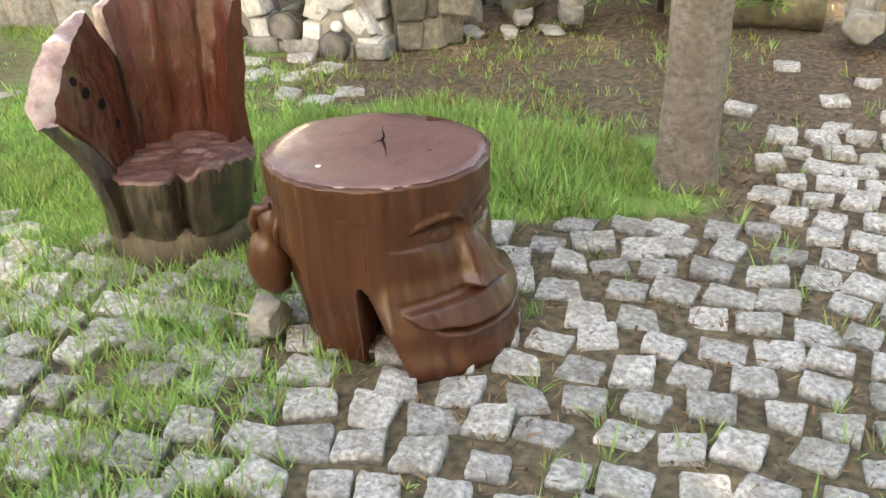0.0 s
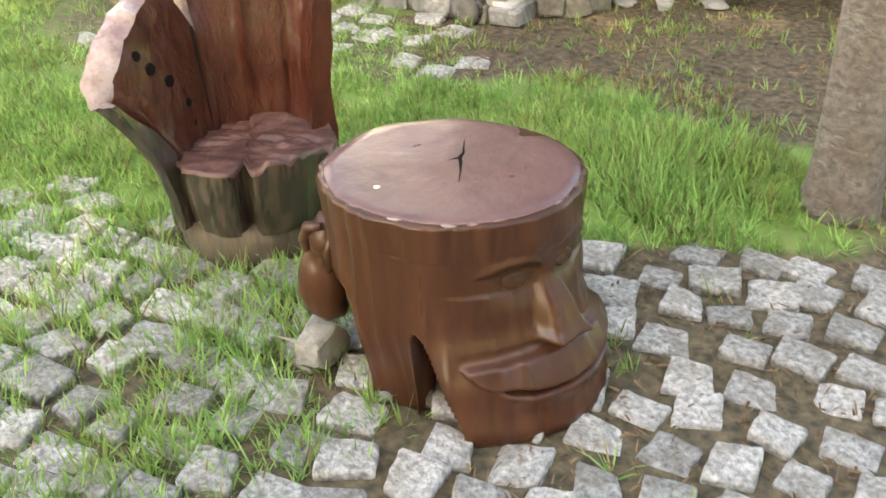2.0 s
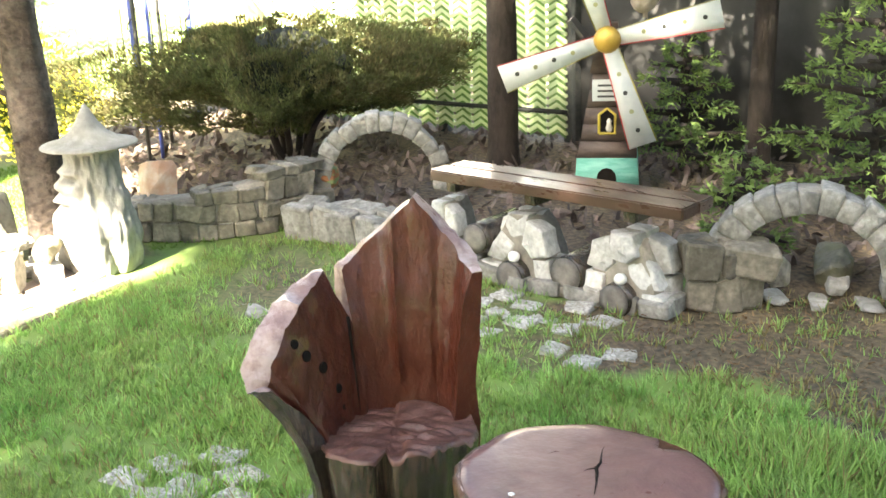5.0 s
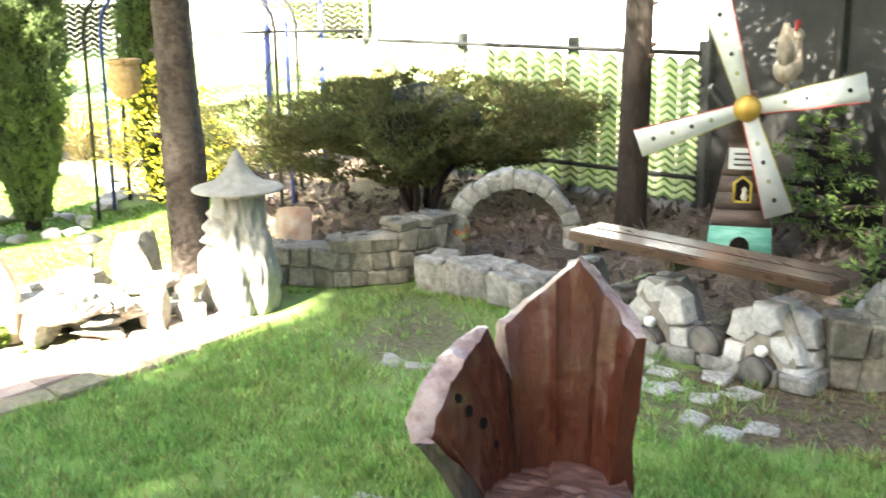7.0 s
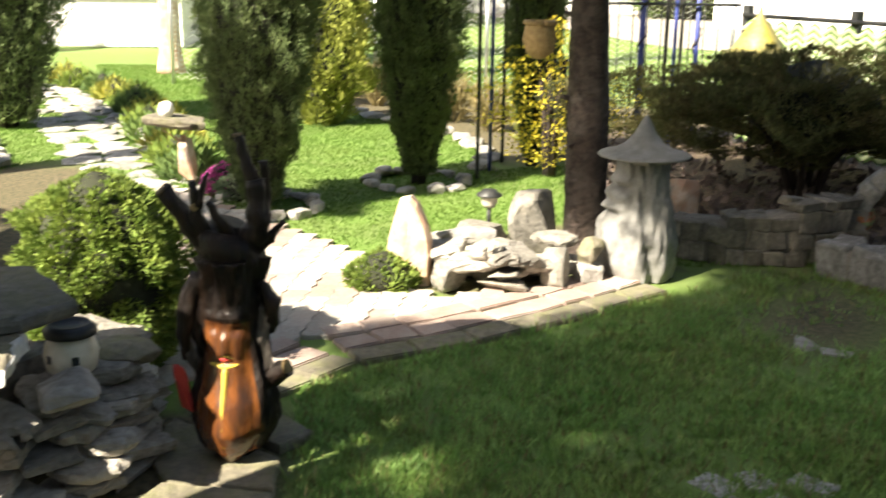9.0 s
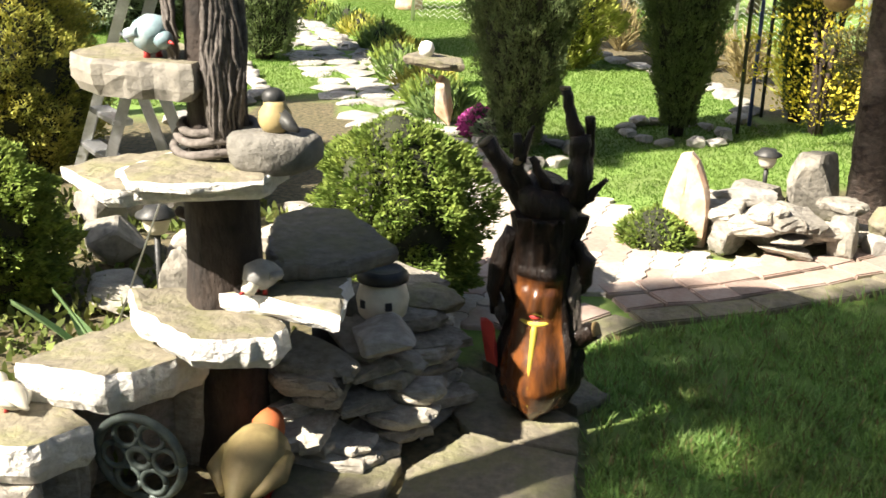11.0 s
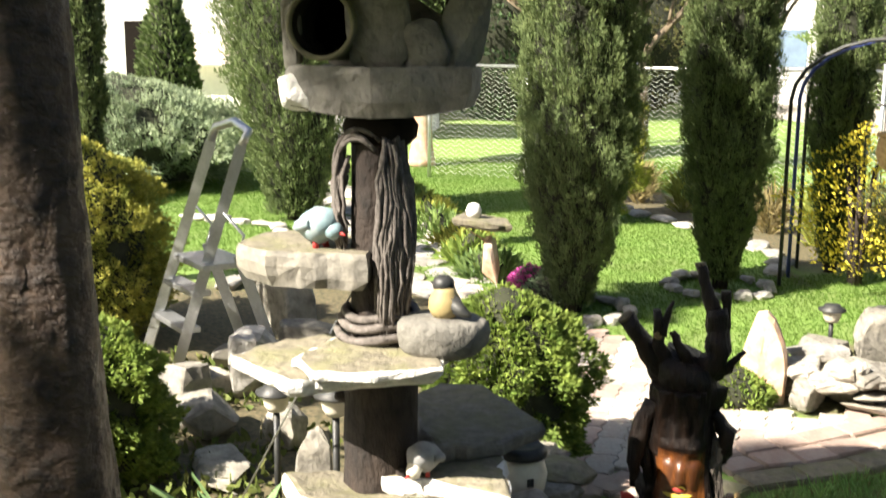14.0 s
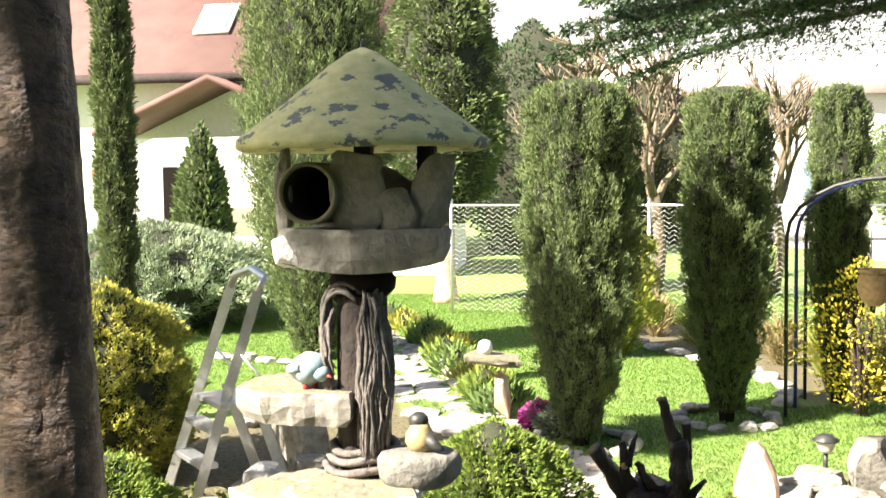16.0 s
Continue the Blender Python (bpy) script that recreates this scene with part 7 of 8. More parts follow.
for k, (x, y, sx, sy, sz, tn, m, z, lb) in enumerate((
        (-3.95, 1.12, 0.16, 0.20, 0.15, 30, "slate", 0, "round pale boulder in the rockery"), (-3.90, 1.36, 0.20, 0.26, 0.07, 10, "rockdark", 0, "flat slate in the rockery"), (-3.92, 1.38, 0.18, 0.24, 0.06, 60, "rockdark", 0.065, "second flat slate in the rockery"), (-3.94, 1.36, 0.17, 0.24, 0.10, 20, "rock", 0.12, "pale flat stone on slates"),
        (-3.98, 1.62, 0.14, 0.19, 0.20, 80, "rockdark", 0, "grey block in the rockery"), (-4.02, 1.80, 0.10, 0.14, 0.12, 10, "rock", 0, "pale stone below a round one"), (-4.04, 1.81, 0.11, 0.14, 0.13, 40, "slab", 0.105, "rounded tan stone on another"), (-4.2, 1.15, 0.26, 0.3, 0.16, 10, "rockdark", 0, "pale tilted slab stone"), (-4.15, 1.35, 0.26, 0.3, 0.20, 50, "rockdark", 0, "layered grey stone in the rockery"),
        (-4.3, 1.22, 0.22, 0.32, 0.08, 15, "rock", 0.15, "thin pale slab on the rockery"), (-4.52, 1.32, 0.3, 0.4, 0.2, 70, "slate", 0, "broad pale boulder behind the slates"), (-4.55, 1.60, 0.20, 0.27, 0.37, 6, "rockdark", 0, "tall squared grey block by the trunk"), (-4.6, 1.05, 0.22, 0.25, 0.12, 0, "rock", 0, "flat pale stone at the lawn"),
        (-5.07, 2.56, 0.16, 0.2, 0.33, 20, "redrock", 0, "upright tan and grey stone in the mulch bed"), (-4.55, 3.40, 0.16, 0.32, 0.13, 70, "paintedstone", 0.16, "painted orange and green stone on the wall"),
        (-2.12, 4.84, 0.17, 0.34, 0.17, 50, "slabdark", 0, "layered mossy grey boulder inside the arch"), (-2.02, 4.76, 0.10, 0.22, 0.085, 50, "rock", 0, "pale flat boulder inside the arch"), (-2.20, 4.60, 0.12, 0.13, 0.15, 30, "rockdark", 0.0, "grey angular stone inside the arch"),
        (-2.08, 4.47, 0.1, 0.18, 0.035, 50, "rock", 0, "flat pale stone before the arch"), (-1.93, 4.58, 0.1, 0.2, 0.035, 50, "rock", 0, "flat pale stone before the arch"), (-1.8, 4.72, 0.1, 0.18, 0.035, 50, "rock", 0, "flat pale stone before the arch"),
        (-0.70, 2.20, 0.13, 0.15, 0.10, 20, "rockdark", 0, "loose grey cobble beside the stool"), (-3.15, 2.52, 0.2, 0.12, 0.03, 10, "rock", -0.01, "flat pale stone in the lawn"), (-3.02, 2.62, 0.14, 0.1, 0.025, 70, "rock", -0.01, "flat pale stone in the lawn"),
        (-0.58, 5.32, 0.17, 0.2, 0.18, 20, "rockdark", 0, "grey boulder at the edge of the soil"), (-0.40, 5.50, 0.30, 0.32, 0.30, 60, "slate", 0, "grey boulder at the edge of the soil"), (-0.66, 5.46, 0.16, 0.15, 0.24, 80, "rockdark", 0, "upright grey stone at the edge of the soil"), (-0.22, 5.38, 0.2, 0.16, 0.16, 10, "rockdark", 0, "grey boulder at the edge of the soil"))):
    loose_stone((x, y, z - 0.005), (sx, sy, sz), 500 + k, lb, m, tn + rr.uniform(-10, 10), name="rock")
n = 5200
x, y = rng.uniform(-8, -1.6, n), rng.uniform(2.0, 7, n)
ok = inside(x, y, BACKBED) & (x < -2.0)
v, f = blades(np.stack([x, y, rng.uniform(0.025, 0.05, n)], 1)[ok], np.tile([0.0, 0, 0.2], (int(ok.sum()), 1)), 0.09, 0.035, 1.0, seed=33)
tagged(raw("bark_mulch", v, f, M["chips"]), "grey-brown bark mulch in the raised bed", "mulch", kind="stuff")

# ---- windmill ----


def windmill():
    root = thing("garden_windmill", (-3.95, 4.93, 0.02), "painted wooden garden windmill with four patterned blades", "windmill", turn=-37)
    # local +x faces the lawn, y along the face

    def frustum(z0, z1, w0, w1, d0=None, d1=None):
        d0, d1 = d0 or w0, d1 or w1
        return rings([[(-d0, -w0, z0), (d0, -w0, z0), (d0, w0, z0), (-d0, w0, z0)], [(-d1, -w1, z1), (d1, -w1, z1), (d1, w1, z1), (-d1, w1, z1)]])

    part("base", frustum(0, 0.235, 0.185, 0.170), M["turquoise"], root, "turquoise painted base")
    for k in range(5):
        z0 = 0.235 + k * 0.094
        part("board", frustum(z0 + 0.002, z0 + 0.092, 0.168 - 0.017 * k, 0.152 - 0.017 * k), M["brownboard"], root)
    part("cap", frustum(0.707, 0.98, 0.10, 0.05), M["brownboard"], root, "brown cap with the blade axle")
    for s in (-1, 1):
        part("roof_board", box(0.30, 0.02, 0.22, (0, 0.075 * s, 0.83), 0.003, Matrix.Rotation(radians(-38 * s), 4, "X")), M["iron"], root, "dark sloping roof board")
    part("sign", box(0.006, 0.17, 0.12, (0.124, 0, 0.555), 0.002, Matrix.Rotation(radians(-10), 4, "Y")), M["whitepaint"], root, "white painted sign board")
    for k in range(3):
        part("lettering", box(0.003, 0.11, 0.012, (0.128 - 0.006 * k, 0, 0.575 + 0.03 * k), 0.001, Matrix.Rotation(radians(-10), 4, "Y")), M["iron"], root)
    part("window_frame", tube([(0.149, -0.045, 0.375), (0.149, 0.045, 0.375), (0.136, 0.045, 0.48), (0.131, 0.0, 0.515), (0.136, -0.045, 0.48), (0.149, -0.045, 0.375)], 0.009, 6), M["yellowpaint"], root, "yellow arched window frame")
    part("window_hole", rings([[(0.147, -0.04, 0.38), (0.147, 0.04, 0.38), (0.138, 0.04, 0.475), (0.133, 0, 0.505), (0.138, -0.04, 0.475)], [(0.1505, -0.04, 0.38), (0.1505, 0.04, 0.38), (0.141, 0.04, 0.475), (0.136, 0, 0.505), (0.141, -0.04, 0.475)]]), M["black"], root, "dark window opening")
    part("door_hole", rings([[(x, 0.055 * math.cos(a), 0.05 + (0.075 + 0.055 * math.sin(a) if a >= 0 else 0)) for a in (0, 0.5, 1.05, 1.57, 2.1, 2.64, 3.14)] + [(x, -0.055, 0.02), (x, 0.055, 0.02)] for x in (0.15, 0.188)]), M["black"], root, "dark arched doorway")
    part("ornament", lathe([(0.015, 0), (0.022, 0.02), (0.012, 0.045), (0.016, 0.06), (0.004, 0.075)], 10, None, (0.15, 0.012, 0.385)), M["cream"], root, "small cream ornament in the window")
    hub = Vector((0.20, 0.0, 0.905))
    part("axle", tube([(0.03, 0, 0.905), (0.2, 0, 0.905)], 0.016, 8), M["iron"], root)
    part("hub", tube([(0.185, 0, 0.905), (0.21, 0, 0.905), (0.235, 0, 0.905), (0.25, 0, 0.905)], [0.07, 0.075, 0.055, 0.01], 18), M["gold"], root, "gold painted round hub")
    for a in (109, 200, 12, 289):
        t = Matrix.Translation(hub) @ Matrix.Rotation(radians(a - 90), 4, "X")
        b = rings([[(-0.006, -0.04, 0.06), (0.006, -0.04, 0.06), (0.006, 0.04, 0.06), (-0.006, 0.04, 0.06)], [(-0.006, -0.078, 0.62), (0.006, -0.078, 0.62), (0.006, 0.078, 0.62), (-0.006, 0.078, 0.62)]])
        bmesh.ops.transform(b, matrix=t, verts=b.verts)
        blade = part("blade", b, M["whitepaint"], root, "tapered white blade with painted dots")
        for s, m in ((-1, "mustard"), (1, "redpaint")):
            e = tube([t @ Vector((0.004, 0.042 * s, 0.06)), t @ Vector((0.004, 0.08 * s, 0.62))], 0.004, 5)
            part("edge_strip", e, M[m], blade)
        for q, m in ((0.2, "moss"), (0.31, "iron"), (0.42, "moss"), (0.53, "iron")):
            d = tube([t @ Vector((0.005, 0, q)), t @ Vector((0.0085, 0, q))], 0.013, 10)
            part("painted_dot", d, M[m], blade)


windmill()
b = bmesh.new()
tube([(0, 0, 0.0), (0, 0.0, 0.10)], [0.012, 0.014], 8, b)
tube([(0, -0.10, 0.14), (0, -0.04, 0.11), (0, 0.05, 0.12), (0, 0.11, 0.17), (0, 0.14, 0.24)], [0.03, 0.065, 0.06, 0.045, 0.03], 12, b)
tube([(0, 0.13, 0.235), (0, 0.16, 0.275), (0, 0.20, 0.285)], [0.03, 0.035, 0.012], 10, b)
for k, (y, z) in enumerate(((-0.16, 0.30), (-0.12, 0.33), (-0.07, 0.33))):
    tube([(0, -0.06, 0.13), (0, y * 0.8, 0.22), (0, y, z)], [0.035, 0.034, 0.010], 8, b)
tube([(0, 0.13, 0.285), (0, 0.16, 0.325), (0, 0.19, 0.305)], [0.008, 0.016, 0.006], 8, b, index=1)
ob = part("rooster_figurine", b, (M["roosterwood"], M["redpaint"]), None, "carved wooden rooster figurine with a raised tail on the windmill")
ob["category"] = "garden figurine"
ob.matrix_basis = pose(-3.80, 5.07, 1.0, 0, 0, 40) @ Matrix.Scale(1.15, 4)

# ---- fences and panels ----
fence = thing("picket_fence", (0, 0, 0), "lime green fence of scalloped pickets with a dark rail", "fence")
A, B = Vector((-8.1, 3.95, 0)), Vector((-5.25, 5.5, 0))
d = (B - A).normalized()
me = None
count = 20
for k in range(count):
    p = A + (B - A) * (k + 0.5) / count
    if me is None:
        levels = [(0.03, 0.006, 0.066)]
        for j in range(18):
            z = 0.05 + j * 0.054
            levels += [(z, 0.006, 0.066), (z + 0.004, 0.014, 0.080), (z + 0.026, 0.014, 0.080), (z + 0.030, 0.006, 0.066)]
        levels += [(1.03, 0.006, 0.05), (1.05, 0.006, 0.02)]
        b = rings([[(-w, -q, z), (0, -q, z + 0.05 * w / 0.08), (w, -q, z), (w, q, z), (0, q, z + 0.05 * w / 0.08), (-w, q, z)] for z, q, w in levels])
        for f in b.faces:
            f.smooth = False
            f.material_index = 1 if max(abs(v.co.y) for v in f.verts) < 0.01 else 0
        bmesh.ops.recalc_face_normals(b, faces=b.faces)
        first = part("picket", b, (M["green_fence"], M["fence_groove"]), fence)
        me = first.data
        ob = first
    else:
        ob = new("picket", me)
        ob.parent = fence
    ob.matrix_basis = pose(p.x, p.y, 0.03, 0, 0, math.degrees(math.atan2(d.y, d.x)))
for z in (0.25, 1.12):
    part("rail", tube([A + Vector((0, 0, z)) - Vector((-d.y, d.x, 0)) * 0.02, B + Vector((0, 0, z)) - Vector((-d.y, d.x, 0)) * 0.02], 0.018, 6), M["iron"], fence)
for k in range(4):
    p = A + (B - A) * k / 3
    part("fence_post", box(0.07, 0.07, 1.2, p + Vector((d.y, -d.x, 0)) * -0.04, 0.005, Matrix.Rotation(math.atan2(d.y, d.x), 4, "Z")), M["iron"], fence)

rods = thing("rod_fence", (0, 0, 0), "dark wire rod fence with blue posts wound by dry vines", "fence")
A, B = Vector((-8.25, 2.1, 0)), Vector((-8.12, 3.92, 0))
for z in (0.22, 1.2):
    part("rail", tube([A + Vector((0, 0, z)), B + Vector((0, 0, z))], 0.012, 6), M["iron"], rods)
for k in range(15):
    p = A + (B - A) * (k + 0.5) / 15
    part("rod", tube([p + Vector((0, 0, 0.05)), p + Vector((0, 0, 1.28))], 0.006, 5), M["iron"], rods)
for y, rad in ((3.10, 0.028), (3.58, 0.022), (2.2, 0.02)):
    post_ob = part("fence_post", tube([(-8.2, y, 0), (-8.2, y, 1.55)], rad, 8), M["blueiron"], rods, "blue painted post")
    part("vine", tube([(-8.2 + (rad + 0.012) * math.cos(t * 2.2), y + (rad + 0.012) * math.sin(t * 2.2), 0.05 + 0.1 * t) for t in np.linspace(0, 14.5, 60)], 0.006, 5, None, 0.3), M["barkdark"], post_ob, "dry vine wound round the post")

shed = thing("wall_panel", (0, 0, 0), "dark grey corrugated panel wall behind the windmill", "panel wall", kind="structure")
A, B = Vector((-5.2, 5.55, 0)), Vector((-0.6, 8.2, 0))
d = (B - A).normalized()
nrm = Vector((d.y, -d.x, 0))
for k in range(6):
    a, e = A + (B - A) * k / 6, A + (B - A) * (k + 1) / 6
    b = bmesh.new()
    m = 40
    front = [a + (e - a) * (i / m) * 0.995 + nrm * (0.012 if i % 2 else 0) for i in range(m + 1)]
    back = [a + (e - a) * (i / m) * 0.995 - nrm * 0.03 for i in range(m, -1, -1)]
    rings([[p for p in front + back], [p + Vector((0, 0, 2.3)) for p in front + back]], b)
    part("panel", b, M["shed"], shed)
for k in range(7):
    p = A + (B - A) * k / 6
    part("panel_post", box(0.05, 0.05, 2.32, p + nrm * 0.02, 0.004), M["iron"], shed)

# small firs, shrubs and bird house near the fence
for i, (x, y, h, n0, sd, lb) in enumerate(((-1.55, 5.25, 1.15, 30, 41, "young light green fir by the stone arch"), (-2.75, 5.75, 1.3, 26, 43, "thin young fir before the grey panels"), (-2.6, 4.75, 0.55, 16, 42, "low fresh green fir behind the bench"), (-4.1, 5.6, 0.9, 20, 44, "small fir between the trunks"))):
    tree((x, y, 0), [(0, 0.025), (h * 0.6, 0.018), (h, 0.006)], M["barkdark"], lb, [(0.12 + (h - 0.15) * k / n0, (k * 137.5) % 360, (0.62 - 0.45 * k / n0) * h / 1.1, 0.18) for k in range(n0)], (0, 0), sd, "light green fir needles", "leafyoung", 0.05, 130)
cone = thing("bird_house", (-7.2, 3.75, 0), "small bird house with a yellow cone roof on a pole", "bird house")
part("pole", tube([(0, 0, 0), (0, 0, 0.78)], 0.025, 8), M["barkdark"], cone)
part("house", lathe([(0.10, 0.70), (0.12, 0.72), (0.12, 0.90), (0.02, 0.92)], 10), M["brownboard"], cone)
part("roof", lathe([(0.02, 0.88), (0.225, 0.865), (0.23, 0.875), (0.12, 1.03), (0.02, 1.17), (0.004, 1.24)], 20), M["mustard"], cone, "yellow cone roof")
nest = thing("wicker_basket", (-4.66, 1.62, 1.04), "woven straw nesting basket tied to the trunk", "basket")
b = lathe([(0.03, 0), (0.07, 0.03), (0.088, 0.10), (0.082, 0.16), (0.07, 0.19), (0.02, 0.185)], 18, None, (0, 0, 0), 0.01, 12)
part("basket", b, M["wattle"], nest)
part("brim", tube([(0.078 * math.cos(a), 0.078 * math.sin(a), 0.185) for a in np.linspace(0, 6.283, 19)], 0.014, 6), M["wattle"], nest)

# ---- trellis, fences and edging of the far lawn ----
for i, (x0, y0, x1, y1, m, lb) in enumerate(((-6.63, 1.53, -6.25, 2.75, "iron", "dark tube garden arch"), (-6.95, 1.66, -6.55, 2.9, "blueiron", "blue tube garden arch"), (-7.3, 1.8, -6.9, 3.05, "iron", "dark tube garden arch"))):
    t = thing("garden_arch", (0, 0, 0), lb + " over the lawn path", "garden arch", "row of tube arches")
    a, e = Vector((x0, y0, 0)), Vector((x1, y1, 0))
    mid, half = (a + e) / 2, (e - a) / 2
    pts = [a, a + Vector((0, 0, 0.6)), a + Vector((0, 0, 1.2))] + [mid - half * math.cos(q) + Vector((0, 0, 1.3 + 0.42 * math.sin(q))) for q in np.linspace(0, math.pi, 13)] + [e + Vector((0, 0, 1.2)), e]
    part("tube", tube(pts, 0.014, 7), M[m], t)
part_wire = thing("trellis_rods", (0, 0, 0), "thin rods with dry vines between the arches", "trellis")
for k in range(9):
    q = 0.35 + k * 0.28
    za = 1.3 + 0.42 * math.sin(q)
    p0 = Vector((-6.44, 2.14, za)) - Vector((0.19, 0.61, 0)) * math.cos(q)
    part("rod", tube([p0, p0 + Vector((-0.33, 0.13, 0.01)), p0 + Vector((-0.67, 0.27, 0))], 0.007, 5, None, 0.3), M["barkdark"], part_wire)

mesh_fence = thing("wire_fence", (0, 0, 0), "pale zigzag wire fence on steel posts", "fence")
A, B = Vector((-12.6, -1.6, 0)), Vector((-10.2, 4.6, 0))
b = bmesh.new()
L = (B - A).length
for row in range(24):
    z = 0.06 + row * 0.057
    zig = [A + (B - A) * (k / 110) + Vector((0, 0, z + (0.045 if k % 2 else 0))) for k in range(111)]
    tube(zig, 0.003, 3, b)
part("wire_mesh", b, M["palewire"], mesh_fence)["kind"] = "stuff"
for k in range(6):
    p = A + (B - A) * k / 5
    part("fence_post", tube([p, p + Vector((0, 0, 1.5))], 0.022, 8), M["metal"], mesh_fence)
part("rail", tube([A + Vector((0, 0, 1.42)), B + Vector((0, 0, 1.42))], 0.014, 6), M["metal"], mesh_fence)

rr = random.Random(31)


def edging(points, step, label, size=0.14, group="stone edging"):
    root = thing("stone_edging", (0, 0, 0), label, "edging", kind="structure")
    for (x0, y0), (x1, y1) in zip(points, points[1:]):
        ln = math.hypot(x1 - x0, y1 - y0)
        for k in range(max(1, int(ln / step))):
            t = (k + 0.5) / max(1, int(ln / step))
            put("stone", rr.choice(ROCKS), root, (x0 + (x1 - x0) * t + rr.uniform(-0.02, 0.02), y0 + (y1 - y0) * t + rr.uniform(-0.02, 0.02), -0.01), (size * rr.uniform(0.8, 1.3), size * rr.uniform(0.6, 0.9), rr.uniform(0.05, 0.08)), (0, 0, math.degrees(math.atan2(y1 - y0, x1 - x0)) + rr.uniform(-15, 15)))
    return root


edging([(-6.5 + 0.36 * math.cos(a), 1.1 + 0.36 * math.sin(a)) for a in np.linspace(0, 6.283, 13)], 0.15, "ring of pale stones round the slim conifer")
edging([(-5.72 + 0.36 * math.cos(a), 0.06 + 0.36 * math.sin(a)) for a in np.linspace(0, 6.283, 13)], 0.16, "ring of pale stones round the conifer")
edging([(-6.95, 1.55), (-7.6, 1.75), (-8.6, 1.55), (-9.6, 0.9), (-11.2, 0.1), (-13.5, -0.4)], 0.3, "row of white stones along the flower border", 0.26)
edging([(-7.2, -0.85), (-8.4, -1.15), (-9.8, -1.75), (-11.5, -2.6)], 0.26, "row of pale stones along the path border", 0.2)
edging([(-6.0, -2.3), (-7.2, -2.0), (-8.6, -2.6), (-9.0, -3.6)], 0.24, "row of pale stones round the lawn corner", 0.24)

bath = thing("stone_bird_table", (-6.40, -0.56, 0), "stone bird table of a flat slab on a split upright stone", "bird table")
b = rock(0.16, 0.25, 0.42, 91, 6, 0.05, 3)
part("upright", b, M["redrock"], bath, "split tan upright stone")
b = flagstone([(0.16, -0.2), (0.18, 0.05), (0.1, 0.2), (-0.15, 0.15), (-0.17, -0.12)], 0.06, 92, 0.012, 3)
part("table_slab", b, (M["slab"], M["slab"]), bath, "grey-tan flat slab").matrix_basis = pose(0, 0, 0.42, -8, 0, 0)
part("ornament", lathe([(0.045, 0), (0.055, 0.04), (0.04, 0.085), (0.01, 0.10)], 12, None, (0, -0.06, 0.485), 0.01, 14), M["white"], bath, "small white ornament on the slab")
shrub("pink_flower", (-6.15, -0.22, 0), [(0, 0.10), (0.1, 0.14), (0.18, 0.08), (0.2, 0.01)], "clump of magenta blossoms", "flower", M["pinkflower"], 900, 0.035, 0.3, 9, 51, up=0.6, ratio=0.7)
shrub("flower_clump", (-6.0, -0.02, 0), [(0, 0.18), (0.1, 0.22), (0.2, 0.14), (0.24, 0.01)], "clump of pale green leaves by the flowers", "plant", M["leafblue"], 1100, 0.05, 0.3, 9, 52, up=0.6)
for k in range(12):
    x = -6.7 - 0.55 * k
    y = -0.62 - 0.075 * k - 0.012 * k * k + rr.uniform(-0.12, 0.12)
    shrub("flower_clump", (x, y, 0), [(0, 0.2), (0.08, 0.25), (0.16, 0.15), (0.22, 0.02)], "clump of fresh leaves beside the garden path", "plant", M[("leafyoung", "leafglobe", "leafyellow")[k % 3]], 500, 0.12, 0.3, 6, 60 + k, up=1.6, core=0.5, ratio=0.2)

for k, (x, y) in enumerate(((-8.3, 2.2), (-8.9, 1.9), (-9.5, 1.6), (-10.1, 1.3), (-10.7, 0.9), (-11.3, 0.5), (-7.7, 2.5), (-9.3, 2.6))):
    shrub("ornamental_grass", (x, y, 0), [(0, 0.05), (0.12, 0.12), (0.3, 0.17), (0.42, 0.10)], "dry tan clump of ornamental grass along the fence", "plant", M["drygrass"] if k % 3 else M["leaflime"], 500, 0.22, 0.4, 6, 140 + k, up=2.0, core=0.2, ratio=0.06)

# ---- house, neighbours and distance ----
house = thing("house", (-21.8, -9.2, 0), "white rendered house with a red-brown roof and porch", "house", turn=0)
part("wall", box(7.0, 9.5, 4.05, (-3.5, 0.6, 0), 0.02), M["white"], house)
part("roof", rings([[(0.55, -4.6, 4.0), (0.55, 5.7, 4.0), (0.55, 5.7, 4.16), (0.55, -4.6, 4.16)], [(-4.2, -4.6, 8.0), (-4.2, 5.7, 8.0), (-4.2, 5.7, 8.16), (-4.2, -4.6, 8.16)], [(-7.6, -4.6, 4.0), (-7.6, 5.7, 4.0), (-7.6, 5.7, 4.16), (-7.6, -4.6, 4.16)]]), M["roofred"], house, "red-brown pitched roof")
part("gutter", tube([(0.62, -4.6, 4.02), (0.62, 5.7, 4.02)], 0.09, 8), M["barkdark"], house)
b = rings([[(-0.6, -0.42, 0), (0.0, -0.42, 0), (0.0, 0.42, 0), (-0.6, 0.42, 0)], [(-0.6, -0.42, 0.06), (0, -0.42, 0.06), (0, 0.42, 0.06), (-0.6, 0.42, 0.06)]])
bmesh.ops.scale(b, vec=(2.0, 1, 1), verts=b.verts)
sk = part("skylight", b, M["white"], house, "white framed roof window")
sk.matrix_basis = pose(-0.55, 1.0, 5.12, 0, 40, 0)
b = box(0.95, 0.66, 0.02, (-0.6, 0, 0.06), 0.004)
part("pane", b, M["glass"], sk, "blue reflecting pane")
